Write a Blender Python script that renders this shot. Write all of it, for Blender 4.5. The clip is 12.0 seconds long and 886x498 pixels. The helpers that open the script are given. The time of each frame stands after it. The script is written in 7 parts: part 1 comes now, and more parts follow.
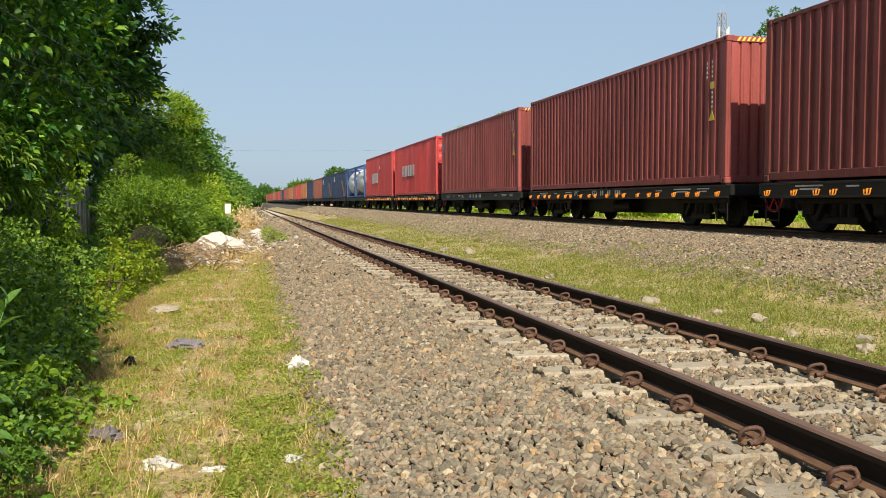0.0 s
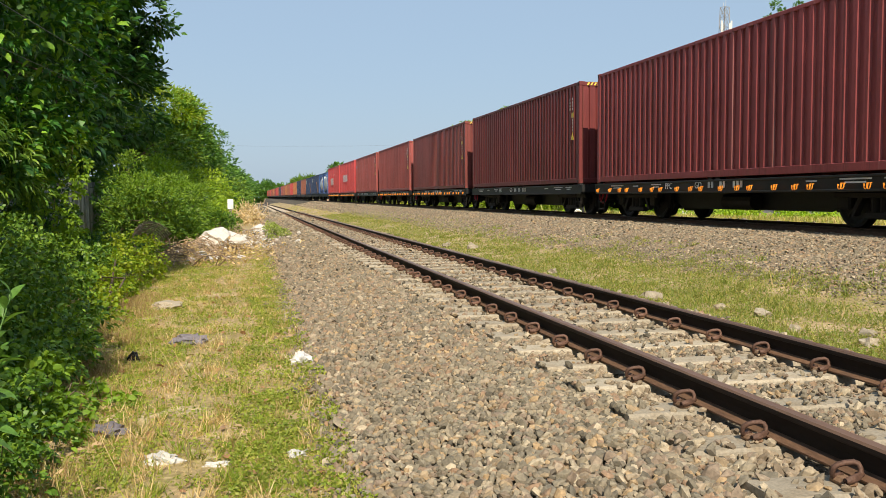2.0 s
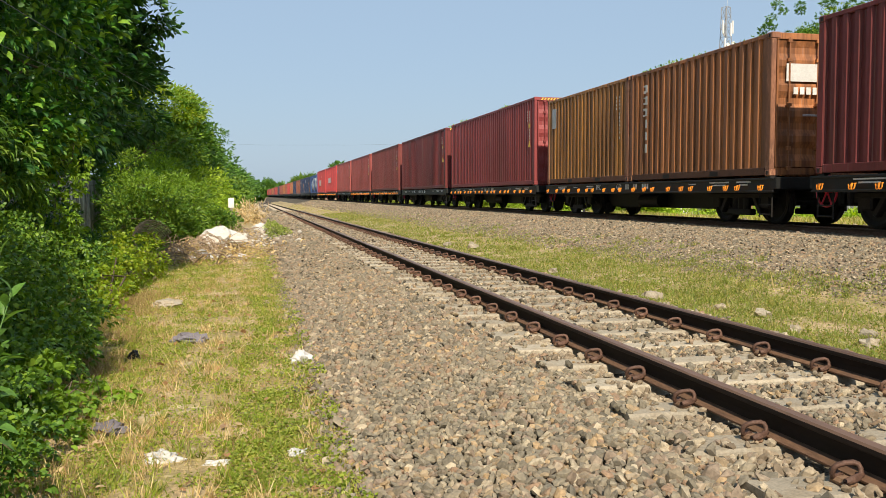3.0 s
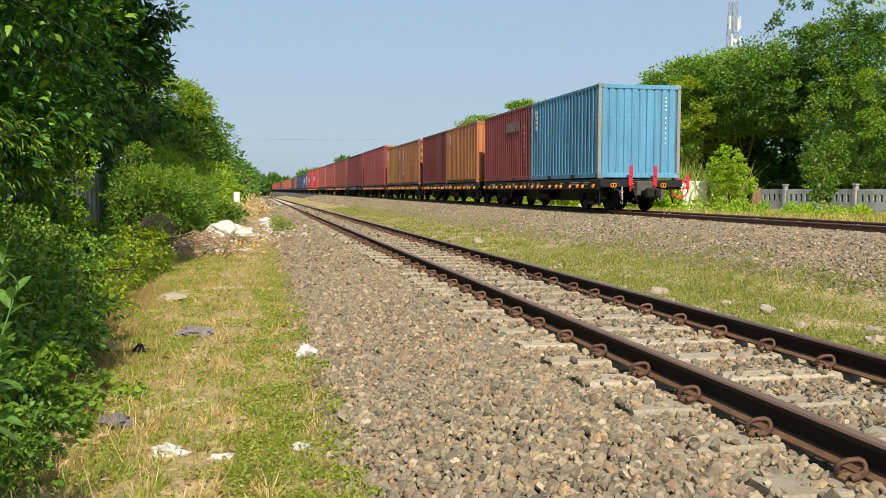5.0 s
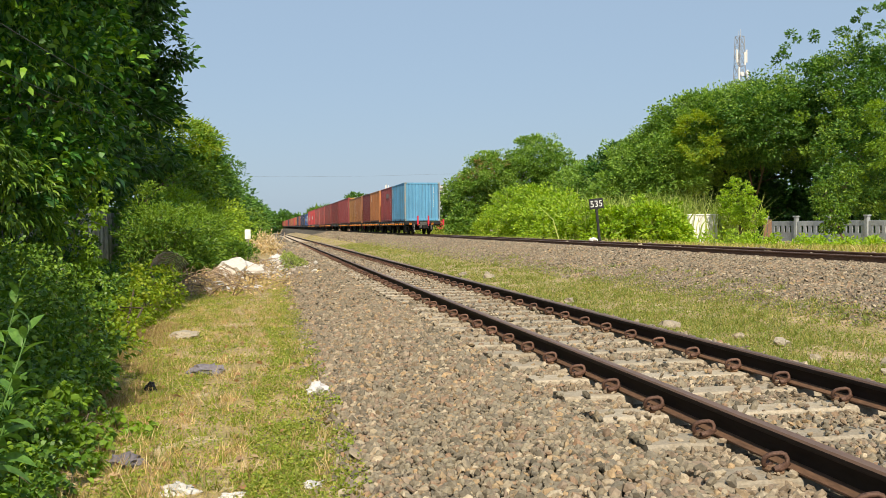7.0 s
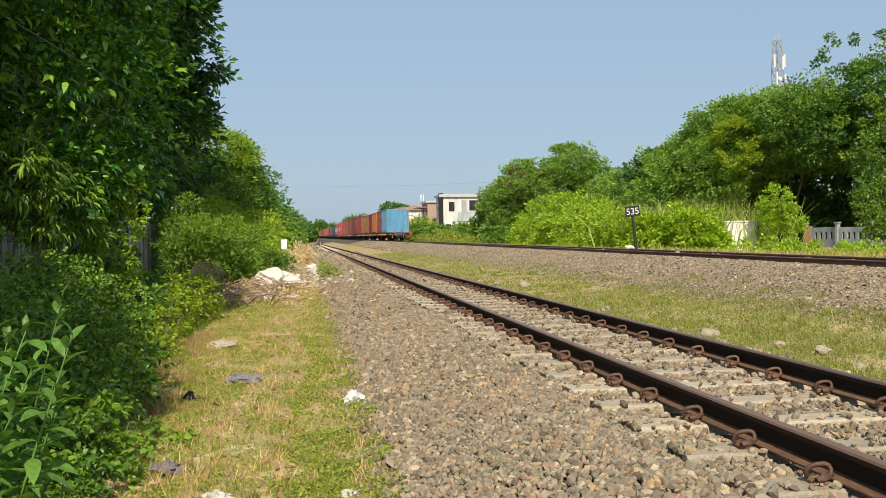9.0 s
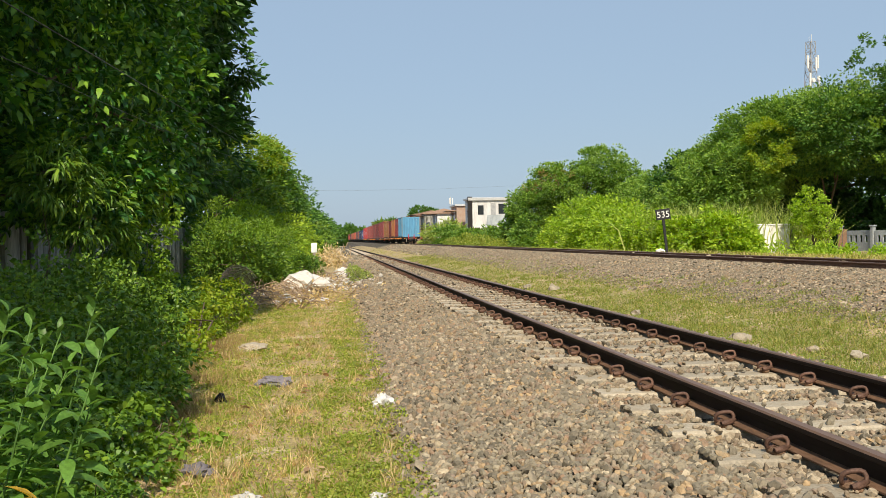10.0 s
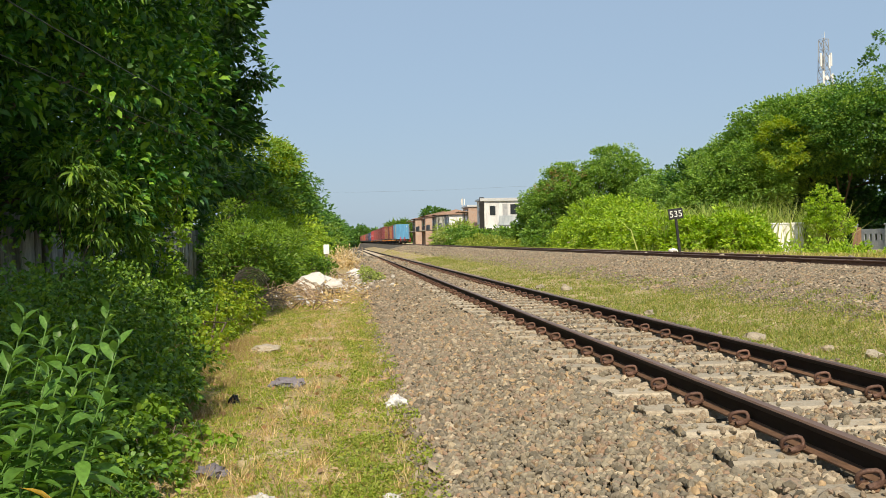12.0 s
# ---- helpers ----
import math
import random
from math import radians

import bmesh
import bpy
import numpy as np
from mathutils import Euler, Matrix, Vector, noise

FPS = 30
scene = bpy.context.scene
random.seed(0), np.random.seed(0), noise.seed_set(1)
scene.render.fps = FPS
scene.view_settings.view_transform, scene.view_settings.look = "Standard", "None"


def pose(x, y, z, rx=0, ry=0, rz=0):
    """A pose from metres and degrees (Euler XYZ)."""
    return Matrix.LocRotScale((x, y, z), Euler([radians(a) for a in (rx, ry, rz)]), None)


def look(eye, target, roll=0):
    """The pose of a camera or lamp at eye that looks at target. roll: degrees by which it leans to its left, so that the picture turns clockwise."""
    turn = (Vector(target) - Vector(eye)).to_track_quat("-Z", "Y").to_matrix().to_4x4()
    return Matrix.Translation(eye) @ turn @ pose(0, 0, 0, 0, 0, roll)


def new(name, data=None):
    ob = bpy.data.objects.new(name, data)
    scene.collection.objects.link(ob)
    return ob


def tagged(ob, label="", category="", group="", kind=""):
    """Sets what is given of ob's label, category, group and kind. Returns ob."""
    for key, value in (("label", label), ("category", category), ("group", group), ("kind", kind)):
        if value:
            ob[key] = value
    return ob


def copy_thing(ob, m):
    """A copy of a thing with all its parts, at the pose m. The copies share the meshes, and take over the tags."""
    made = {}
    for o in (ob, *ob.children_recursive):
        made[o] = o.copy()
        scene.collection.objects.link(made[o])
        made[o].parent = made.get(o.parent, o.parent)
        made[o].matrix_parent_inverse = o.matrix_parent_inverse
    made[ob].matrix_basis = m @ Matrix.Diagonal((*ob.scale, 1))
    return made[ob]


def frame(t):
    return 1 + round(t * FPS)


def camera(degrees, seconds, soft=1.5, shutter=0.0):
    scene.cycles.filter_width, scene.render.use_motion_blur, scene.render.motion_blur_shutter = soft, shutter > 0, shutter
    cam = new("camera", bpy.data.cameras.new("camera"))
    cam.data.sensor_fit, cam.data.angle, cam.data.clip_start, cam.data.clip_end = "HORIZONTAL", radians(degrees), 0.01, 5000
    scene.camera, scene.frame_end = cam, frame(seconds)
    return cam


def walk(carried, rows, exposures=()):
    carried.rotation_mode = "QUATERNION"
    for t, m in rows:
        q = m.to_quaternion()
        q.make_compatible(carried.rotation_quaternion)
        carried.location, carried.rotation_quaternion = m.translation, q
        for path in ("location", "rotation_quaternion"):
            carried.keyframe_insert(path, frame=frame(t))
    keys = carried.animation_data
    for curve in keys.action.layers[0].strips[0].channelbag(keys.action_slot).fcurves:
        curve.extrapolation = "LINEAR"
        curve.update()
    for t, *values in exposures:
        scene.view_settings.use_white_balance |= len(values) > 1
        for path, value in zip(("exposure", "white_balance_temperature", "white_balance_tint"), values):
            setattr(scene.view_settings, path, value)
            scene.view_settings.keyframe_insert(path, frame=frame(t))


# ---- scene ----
# The camera turns on one spot beside the track; the world's y runs along the near track.
EYE = Vector((-2.115, -3.278, 1.015))
cam = camera(53.2, 12.0, soft=0.6)
TURNS = [  # seconds, yaw, pitch, roll
    (0, -12.16, -2.86, -0.14),
    (0.5, -12.02, -2.93, -0.36),
    (1, -12.02, -3.01, -0.41),
    (1.5, -12.01, -3.06, -0.34),
    (2, -11.99, -3.18, -0.27),
    (2.5, -11.97, -3.21, -0.19),
    (3, -11.95, -3.23, -0.11),
    (5, -11.62, -3.55, 0.11),
    (5.5, -11.61, -3.57, -0.11),
    (6, -11.42, -3.58, -0.17),
    (6.5, -11.32, -2.76, -0.16),
    (7, -10.95, -1.27, -0.47),
    (9, -8.68, -0.67, -0.86),
    (9.5, -7.36, -0.62, -0.87),
    (10, -6.80, -0.42, -0.88),
    (10.5, -6.57, -0.29, -1.06),
    (11, -6.44, -0.31, -1.08),
    (11.5, -6.19, -0.32, -1.00),
    (12, -6.02, -0.35, -1.21),
]


def view(yaw, pitch, roll):
    y, p = radians(yaw), radians(pitch)
    return look(EYE, EYE + Vector((-math.sin(y) * math.cos(p), math.cos(y) * math.cos(p), math.sin(p))), roll)


walk(cam, [(t, view(a, b, c)) for t, a, b, c in TURNS], exposures=[(0, .18), (3, .19), (5, .17), (7, .12), (9, .10), (12, .09)])

# ---- daylight ----
SUN_EL, SUN_AZ = 43.5, 184.6   # degrees up, and clockwise from the track's direction
world = bpy.data.worlds.new("daylight")
scene.world = world
world.use_nodes = True
wn = world.node_tree.nodes
sky = wn.new("ShaderNodeTexSky")
sky.sky_type = "NISHITA"
sky.sun_disc = False
sky.sun_elevation = radians(SUN_EL)
sky.sun_rotation = radians(SUN_AZ)
sky.air_density, sky.dust_density, sky.ozone_density, sky.altitude = 1.25, 1.2, 3.2, 10
wn["Background"].inputs["Strength"].default_value = 0.124
haze = wn.new("ShaderNodeMix")      # the even haze of a humid morning
haze.data_type = "RGBA"
haze.inputs["Factor"].default_value = 0.80
haze.inputs["B"].default_value = (2.84, 3.78, 4.96, 1)
world.node_tree.links.new(sky.outputs[0], haze.inputs["A"])
world.node_tree.links.new(haze.outputs["Result"], wn["Background"].inputs["Color"])
sun = new("sun", bpy.data.lights.new("sun", "SUN"))
sun.data.energy, sun.data.angle, sun.data.color = 5.4, radians(0.55), (1.0, 0.87, 0.68)
SUN_DIR = Vector((math.sin(radians(SUN_AZ)) * math.cos(radians(SUN_EL)), math.cos(radians(SUN_AZ)) * math.cos(radians(SUN_EL)), math.sin(radians(SUN_EL))))
sun.matrix_world = look(SUN_DIR * 60, (0, 0, 0))


# ---- materials ----
def tint(c, k):
    return tuple(min(1.0, v * k) for v in c[:3]) + (1.0,)


def mat(name, colours, scale=4.0, fine=40.0, rough=0.8, metal=0.0, bump=0.2, vary=0.25, island=False, spec=0.4, stretch=(1, 1, 1), depth=0.01):
    """A procedural surface: patches of the colours, fine grain, a random shade for each object or loose piece, and relief."""
    m = bpy.data.materials.new(name)
    m.use_nodes = True
    nt = m.node_tree
    n, l = nt.nodes, nt.links
    b = n["Principled BSDF"]
    co = n.new("ShaderNodeTexCoord")
    mp = n.new("ShaderNodeMapping")
    mp.inputs["Scale"].default_value = stretch
    l.new(co.outputs["Object"], mp.inputs["Vector"])
    info = n.new("ShaderNodeObjectInfo")
    geo = n.new("ShaderNodeNewGeometry")
    rnd = geo.outputs["Random Per Island"] if island else info.outputs["Random"]
    shift = n.new("ShaderNodeVectorMath")
    shift.operation = "ADD"
    sc = n.new("ShaderNodeMath")
    sc.operation = "MULTIPLY"
    sc.inputs[1].default_value = 37.0
    l.new(info.outputs["Random"], sc.inputs[0])
    l.new(mp.outputs[0], shift.inputs[0])
    l.new(sc.outputs[0], shift.inputs[1])
    big = n.new("ShaderNodeTexNoise")
    big.inputs["Scale"].default_value, big.inputs["Detail"].default_value, big.inputs["Roughness"].default_value = scale, 6, 0.62
    l.new(shift.outputs[0], big.inputs["Vector"])
    small = n.new("ShaderNodeTexNoise")
    small.inputs["Scale"].default_value, small.inputs["Detail"].default_value = fine, 4
    l.new(shift.outputs[0], small.inputs["Vector"])
    ramp = n.new("ShaderNodeValToRGB")
    e = ramp.color_ramp.elements
    k = len(colours)
    while len(e) < k:
        e.new(0.5)
    for i, c in enumerate(colours):
        e[i].position = 0.5 if k == 1 else 0.3 + 0.4 * i / (k - 1)
        e[i].color = (*c[:3], 1)
    l.new((rnd if island else big.outputs["Fac"]), ramp.inputs["Fac"])
    if island:
        for i in range(k):
            e[i].position = (i + 0.15) / k
    hsv = n.new("ShaderNodeHueSaturation")
    l.new(ramp.outputs["Color"], hsv.inputs["Color"])
    val = n.new("ShaderNodeMapRange")
    val.inputs["From Min"].default_value, val.inputs["From Max"].default_value = 0.25, 0.75
    val.inputs["To Min"].default_value, val.inputs["To Max"].default_value = 1 - vary, 1 + vary
    l.new(small.outputs["Fac"], val.inputs["Value"])
    mul = n.new("ShaderNodeMath")
    mul.operation = "MULTIPLY"
    rr = n.new("ShaderNodeMapRange")
    rr.inputs["To Min"].default_value, rr.inputs["To Max"].default_value = 1 - vary * 0.8, 1 + vary * 0.8
    l.new(big.outputs["Fac"] if island else rnd, rr.inputs["Value"])
    l.new(val.outputs[0], mul.inputs[0])
    l.new(rr.outputs[0], mul.inputs[1])
    l.new(mul.outputs[0], hsv.inputs["Value"])
    l.new(hsv.outputs[0], b.inputs["Base Color"])
    b.inputs["Roughness"].default_value, b.inputs["Metallic"].default_value = rough, metal
    b.inputs["Specular IOR Level"].default_value = spec
    if bump:
        bp = n.new("ShaderNodeBump")
        bp.inputs["Strength"].default_value, bp.inputs["Distance"].default_value = bump, depth
        l.new(small.outputs["Fac"], bp.inputs["Height"])
        l.new(bp.outputs[0], b.inputs["Normal"])
    return m


def leaf_mat(name, colours, through_light=0.35, rough=0.45, vary=0.3, island=True):
    """Foliage: each loose leaf takes one of the colours; some light comes through."""
    m = mat(name, colours, 0.7, 9.0, rough, 0.0, 0.0, vary, island, 0.35)
    nt = m.node_tree
    n, l = nt.nodes, nt.links
    b, out = n["Principled BSDF"], n["Material Output"]
    t = n.new("ShaderNodeBsdfTranslucent")
    src = b.inputs["Base Color"].links[0].from_socket
    warm = n.new("ShaderNodeHueSaturation")
    warm.inputs["Hue"].default_value, warm.inputs["Saturation"].default_value, warm.inputs["Value"].default_value = 0.485, 1.15, 1.5
    l.new(src, warm.inputs["Color"])
    l.new(warm.outputs[0], t.inputs["Color"])
    mix = n.new("ShaderNodeMixShader")
    mix.inputs[0].default_value = through_light
    l.new(b.outputs[0], mix.inputs[1])
    l.new(t.outputs[0], mix.inputs[2])
    l.new(mix.outputs[0], out.inputs["Surface"])
    return m


def paint(name, colour, rust=0.35, fade=(0.9, 1.15)):
    """Weathered container paint: faded patches, and rust in streaks that run down."""
    m = mat(name, [tint(colour, fade[0]), colour, tint(colour, fade[1])], 0.9, 30.0, 0.55, 0.0, 0.05, 0.12, stretch=(1, 1, 0.35))
    nt = m.node_tree
    n, l = nt.nodes, nt.links
    b = n["Principled BSDF"]
    src = b.inputs["Base Color"].links[0].from_socket
    shift = next(x for x in n if x.type == "VECT_MATH")
    mp = n.new("ShaderNodeMapping")
    mp.inputs["Scale"].default_value = (7, 7, 0.5)
    l.new(shift.outputs[0], mp.inputs["Vector"])
    streak = n.new("ShaderNodeTexNoise")
    streak.inputs["Scale"].default_value, streak.inputs["Detail"].default_value, streak.inputs["Roughness"].default_value = 1.0, 7, 0.7
    l.new(mp.outputs[0], streak.inputs["Vector"])
    r = n.new("ShaderNodeMapRange")
    r.inputs["From Min"].default_value, r.inputs["From Max"].default_value = 0.62 - 0.33 * rust, 0.80 - 0.3 * rust
    r.inputs["To Max"].default_value = 0.75
    l.new(streak.outputs["Fac"], r.inputs["Value"])
    mix = n.new("ShaderNodeMix")
    mix.data_type = "RGBA"
    l.new(r.outputs[0], mix.inputs["Factor"])
    l.new(src, mix.inputs["A"])
    mix.inputs["B"].default_value = (0.10, 0.045, 0.025, 1)
    # thin run-down grime, and pale scuffs where the ribs have been rubbed
    mp2 = n.new("ShaderNodeMapping")
    mp2.inputs["Scale"].default_value = (16, 16, 0.28)
    l.new(shift.outputs[0], mp2.inputs["Vector"])
    runs = n.new("ShaderNodeTexNoise")
    runs.inputs["Scale"].default_value, runs.inputs["Detail"].default_value, runs.inputs["Roughness"].default_value = 1.0, 5, 0.6
    l.new(mp2.outputs[0], runs.inputs["Vector"])
    last = mix
    for low, high, top, colour_b in ((0.56, 0.72, 0.55, (.022, .017, .015, 1)), (0.40, 0.26, 0.30, (.42, .34, .30, 1))):
        rr = n.new("ShaderNodeMapRange")
        rr.inputs["From Min"].default_value, rr.inputs["From Max"].default_value, rr.inputs["To Max"].default_value = low, high, top
        l.new(runs.outputs["Fac"], rr.inputs["Value"])
        mx = n.new("ShaderNodeMix")
        mx.data_type = "RGBA"
        l.new(rr.outputs[0], mx.inputs["Factor"])
        l.new(last.outputs["Result"], mx.inputs["A"])
        mx.inputs["B"].default_value = colour_b
        last = mx
    l.new(last.outputs["Result"], b.inputs["Base Color"])
    return m


M = {
    "stone": mat("crushed_stone", [(.095, .083, .061), (.20, .172, .124), (.30, .25, .175), (.14, .124, .092), (.38, .265, .145), (.25, .215, .153), (.17, .15, .113), (.225, .193, .138), (.29, .19, .12), (.145, .131, .10), (.44, .37, .26), (.24, .185, .135)], 9, 70, 0.85, 0, 0.1, 0.30, True, depth=0.003),
    "stone_piece": mat("single_ballast_stone", [(.135, .122, .093), (.215, .192, .145), (.29, .25, .175), (.175, .160, .122), (.40, .33, .22)], .35, 22, 0.85, 0, 0.12, 0.22, depth=0.004),
    "stone_rusty": mat("rust_stained_stone", [(.12, .092, .062), (.23, .178, .12), (.31, .245, .17), (.18, .148, .108), (.36, .30, .215)], 3, 60, 0.9, 0, 0.25, 0.3, True, depth=0.004),
    "rail_brown": mat("brown_rusted_rail", [(.12, .068, .045), (.18, .10, .066), (.145, .082, .055)], 3, 50, 0.85, 0.0, 0.15, 0.3, stretch=(1, .3, 1), depth=0.003),
    "panel_grey": mat("blue_grey_concrete", [(.20, .225, .24), (.31, .34, .355), (.42, .45, .46)], 1.2, 25, 0.9, 0, 0.2, 0.25, stretch=(1, 1, .4)),
    # bed colour darkened to paint the shade in gaps between stones
    "bed": mat("shade_dark_ballast_bed", [(.05, .043, .032), (.095, .082, .06), (.15, .13, .095)], 18, 45, 0.95, 0, 0.9, 0.5, depth=0.04),
    "soil": mat("dry_soil", [(.44, .34, .21), (.34, .255, .14), (.26, .21, .09), (.52, .43, .29)], 1.6, 26, 0.95, 0, 0.6, 0.5, depth=0.02),
    # rust taken near-black: the shade on the near rails' sides is in the colour
    "rail": mat("dark_rusty_rail", [(.010, .006, .0045), (.018, .010, .0075), (.013, .0075, .0055)], 3, 50, 0.85, 0.0, 0.15, 0.3, stretch=(1, .3, 1), depth=0.003),
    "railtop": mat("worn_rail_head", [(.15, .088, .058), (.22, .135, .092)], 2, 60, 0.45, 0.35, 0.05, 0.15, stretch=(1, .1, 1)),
    # lighter rust that paints the sunlit top of the rail foot
    "railfoot": mat("sunlit_rust_rail_foot", [(.13, .068, .038), (.18, .10, .058), (.10, .055, .034)], 6, 60, 0.85, 0, 0.2, 0.3, stretch=(1, .3, 1), depth=0.003),
    "clip": mat("rusty_spring_steel", [(.10, .052, .036), (.155, .085, .06), (.12, .065, .045)], 20, 90, 0.7, 0.2, 0.3, 0.35, depth=0.003),
    "pad": mat("rusty_shoulder", [(.15, .085, .05), (.24, .15, .09)], 14, 80, 0.85, 0, 0.3, 0.35, depth=0.003),
    "sleeper": mat("weathered_concrete", [(.29, .25, .185), (.37, .325, .25), (.31, .25, .17)], 6, 70, 0.9, 0, 0.3, 0.25, depth=0.004),
    "steel": mat("grimy_steel", [(.009, .008, .008), (.018, .016, .015), (.028, .023, .02)], 3, 40, 0.65, 0.2, 0.15, 0.3),
    "frame": mat("wagon_grey_paint", [(.009, .010, .010), (.016, .017, .017), (.012, .012, .011)], 2, 30, 0.55, 0.1, 0.05, 0.2),
    "dark_rusty_rail": mat("rusty_side_rail", [(.075, .036, .024), (.12, .055, .034), (.09, .05, .035)], 3, 40, 0.8, 0.0, 0.15, 0.3),
    "worn_post": mat("worn_blue_post", [(.12, .26, .36), (.19, .29, .34), (.23, .23, .21), (.13, .29, .42)], 2.5, 40, 0.7, 0.0, 0.15, 0.3, stretch=(1, 1, .3)),
    "rusty_post": mat("rust_worn_post", [(.25, .095, .06), (.33, .15, .085), (.22, .10, .06), (.40, .21, .12)], 2.5, 40, 0.75, 0.0, 0.15, 0.3, stretch=(1, 1, .3)),
    "grimy_grey": mat("grimy_grey_steel", [(.07, .07, .065), (.12, .115, .105)], 4, 40, 0.7, 0.1, 0.15, 0.3),
    "letter": mat("white_stencil_paint", [(.80, .80, .78), (.88, .88, .86)], 9, 60, 0.7, 0, 0.0, 0.05),
    "hook": mat("orange_lashing_paint", [(.88, .27, .02), (.95, .36, .04)], 8, 50, 0.5, 0, 0.05, 0.2),
    "red": mat("signal_red_paint", [(.55, .018, .045), (.62, .03, .06)], 5, 40, 0.5, 0, 0.05, 0.15),
    "white": mat("white_marking_paint", [(.62, .62, .60), (.75, .75, .73)], 9, 60, 0.6, 0, 0.05, 0.15),
    "black": mat("black_paint", [(.015, .015, .016), (.03, .03, .03)], 9, 60, 0.55, 0, 0.05, 0.15),
    "yellow": mat("hazard_yellow_paint", [(.70, .52, .06), (.78, .60, .10)], 9, 60, 0.5, 0, 0.05, 0.15),
    "silver": mat("tank_cladding", [(.68, .69, .67), (.80, .80, .78)], 2, 30, 0.5, 0.0, 0.03, 0.1),
    "bark": mat("bark", [(.10, .075, .05), (.17, .13, .09)], 6, 40, 0.95, 0, 0.7, 0.35, stretch=(1, 1, .25), depth=0.02),
    "concrete_wall": mat("stained_concrete", [(.035, .037, .028), (.15, .15, .125), (.34, .34, .31), (.52, .52, .48)], 1.9, 25, 0.9, 0, 0.3, 0.3, stretch=(1, 1, .3)),
    "whitewash": mat("flaking_whitewash", [(.55, .54, .50), (.78, .78, .75), (.82, .82, .80)], 2.2, 30, 0.85, 0, 0.2, 0.12, stretch=(1, 1, .5)),
    "pale_wall": mat("rain_streaked_plaster", [(.48, .48, .47), (.68, .68, .67), (.76, .76, .75)], 0.5, 12, 0.9, 0, 0.1, 0.15, stretch=(1, 1, .3)),
    "roof": mat("clay_roof_tile", [(.24, .15, .11), (.34, .22, .16), (.20, .15, .12)], 2, 25, 0.85, 0, 0.3, 0.25),
    "brick": mat("bare_brick_wall", [(.33, .22, .16), (.42, .30, .23), (.40, .33, .28)], 1.5, 25, 0.9, 0, 0.2, 0.25),
    "glass": mat("dark_window_glass", [(.02, .025, .03), (.04, .045, .05)], 2, 10, 0.12, 0, 0, 0.1),
    "faded_patch": mat("faded_pinkish_overpaint", [(.20, .13, .125), (.27, .19, .18)], 4, 40, 0.8, 0, 0.05, 0.2),
    "galv": mat("galvanised_steel", [(.45, .46, .46), (.58, .59, .59)], 3, 30, 0.5, 0.3, 0.05, 0.15),
    "mast": mat("dull_mast_steel", [(.24, .245, .25), (.36, .365, .37)], 3, 30, 0.6, 0.2, 0.05, 0.2),
    "sack": mat("dirty_white_sack", [(.44, .42, .38), (.62, .60, .56), (.52, .50, .46)], 7, 60, 0.8, 0, 0.3, 0.15),
    "rubble": mat("broken_plaster_rubble", [(.35, .30, .24), (.48, .43, .36), (.26, .21, .16), (.58, .55, .50)], 7, 60, 0.9, 0, 0.3, 0.2, True),
    "litter": mat("white_plastic_litter", [(.42, .41, .40), (.58, .57, .55), (.36, .35, .35)], 14, 80, 0.5, 0, 0.2, 0.2),
    "tarp": mat("grey_rag", [(.13, .12, .135), (.22, .20, .22)], 20, 90, 0.85, 0, 0.4, 0.25),
    "blackbag": mat("black_plastic_bag", [(.012, .012, .014), (.03, .03, .033)], 9, 60, 0.35, 0, 0.2, 0.2),
    "twig": mat("dry_twig", [(.28, .20, .13), (.42, .32, .21), (.34, .25, .17), (.20, .14, .09)], 8, 50, 0.9, 0, 0.2, 0.3, True),
    "straw": mat("dry_cut_branches", [(.55, .42, .22), (.68, .55, .33), (.42, .27, .15), (.60, .50, .36)], 8, 50, 0.9, 0, 0.2, 0.3, True),
    "bamboo": mat("weathered_basket_cane", [(.34, .25, .16), (.48, .37, .24)], 12, 60, 0.85, 0, 0.2, 0.3),
    "cable": mat("grey_cable_sheath", [(.05, .055, .05), (.09, .09, .085)], 5, 40, 0.6, 0, 0, 0.1),
}
PAINTS = {
    "maroon": paint("maroon_container_paint", (.155, .029, .029), 0.30, (.75, 1.25)),
    "oxide": paint("red_oxide_container_paint", (.31, .074, .066), 0.24, (.72, 1.3)),
    "dusty": paint("dusty_maroon_container_paint", (.20, .048, .043), 0.30, (.75, 1.25)),
    "wine": paint("wine_red_container_paint", (.26, .052, .054), 0.20, (.8, 1.25)),
    "red": paint("bright_red_container_paint", (.50, .062, .062), 0.12, (.8, 1.25)),
    "ochre": paint("ochre_container_paint", (.54, .245, .065), 0.72, (.6, 1.25)),
    "brown": paint("rusty_brown_container_paint", (.47, .185, .066), 0.68, (.6, 1.25)),
    "orange": paint("orange_container_paint", (.46, .18, .065), 0.45),
    "blue": paint("sky_blue_container_paint", (.105, .305, .49), 0.20, (.8, 1.2)),
    "royal": paint("blue_tank_frame_paint", (.05, .11, .28), 0.10),
    "navy": paint("navy_container_paint", (.026, .042, .095), 0.10),
    "rust": paint("faded_brown_container_paint", (.30, .10, .06), 0.40),
}
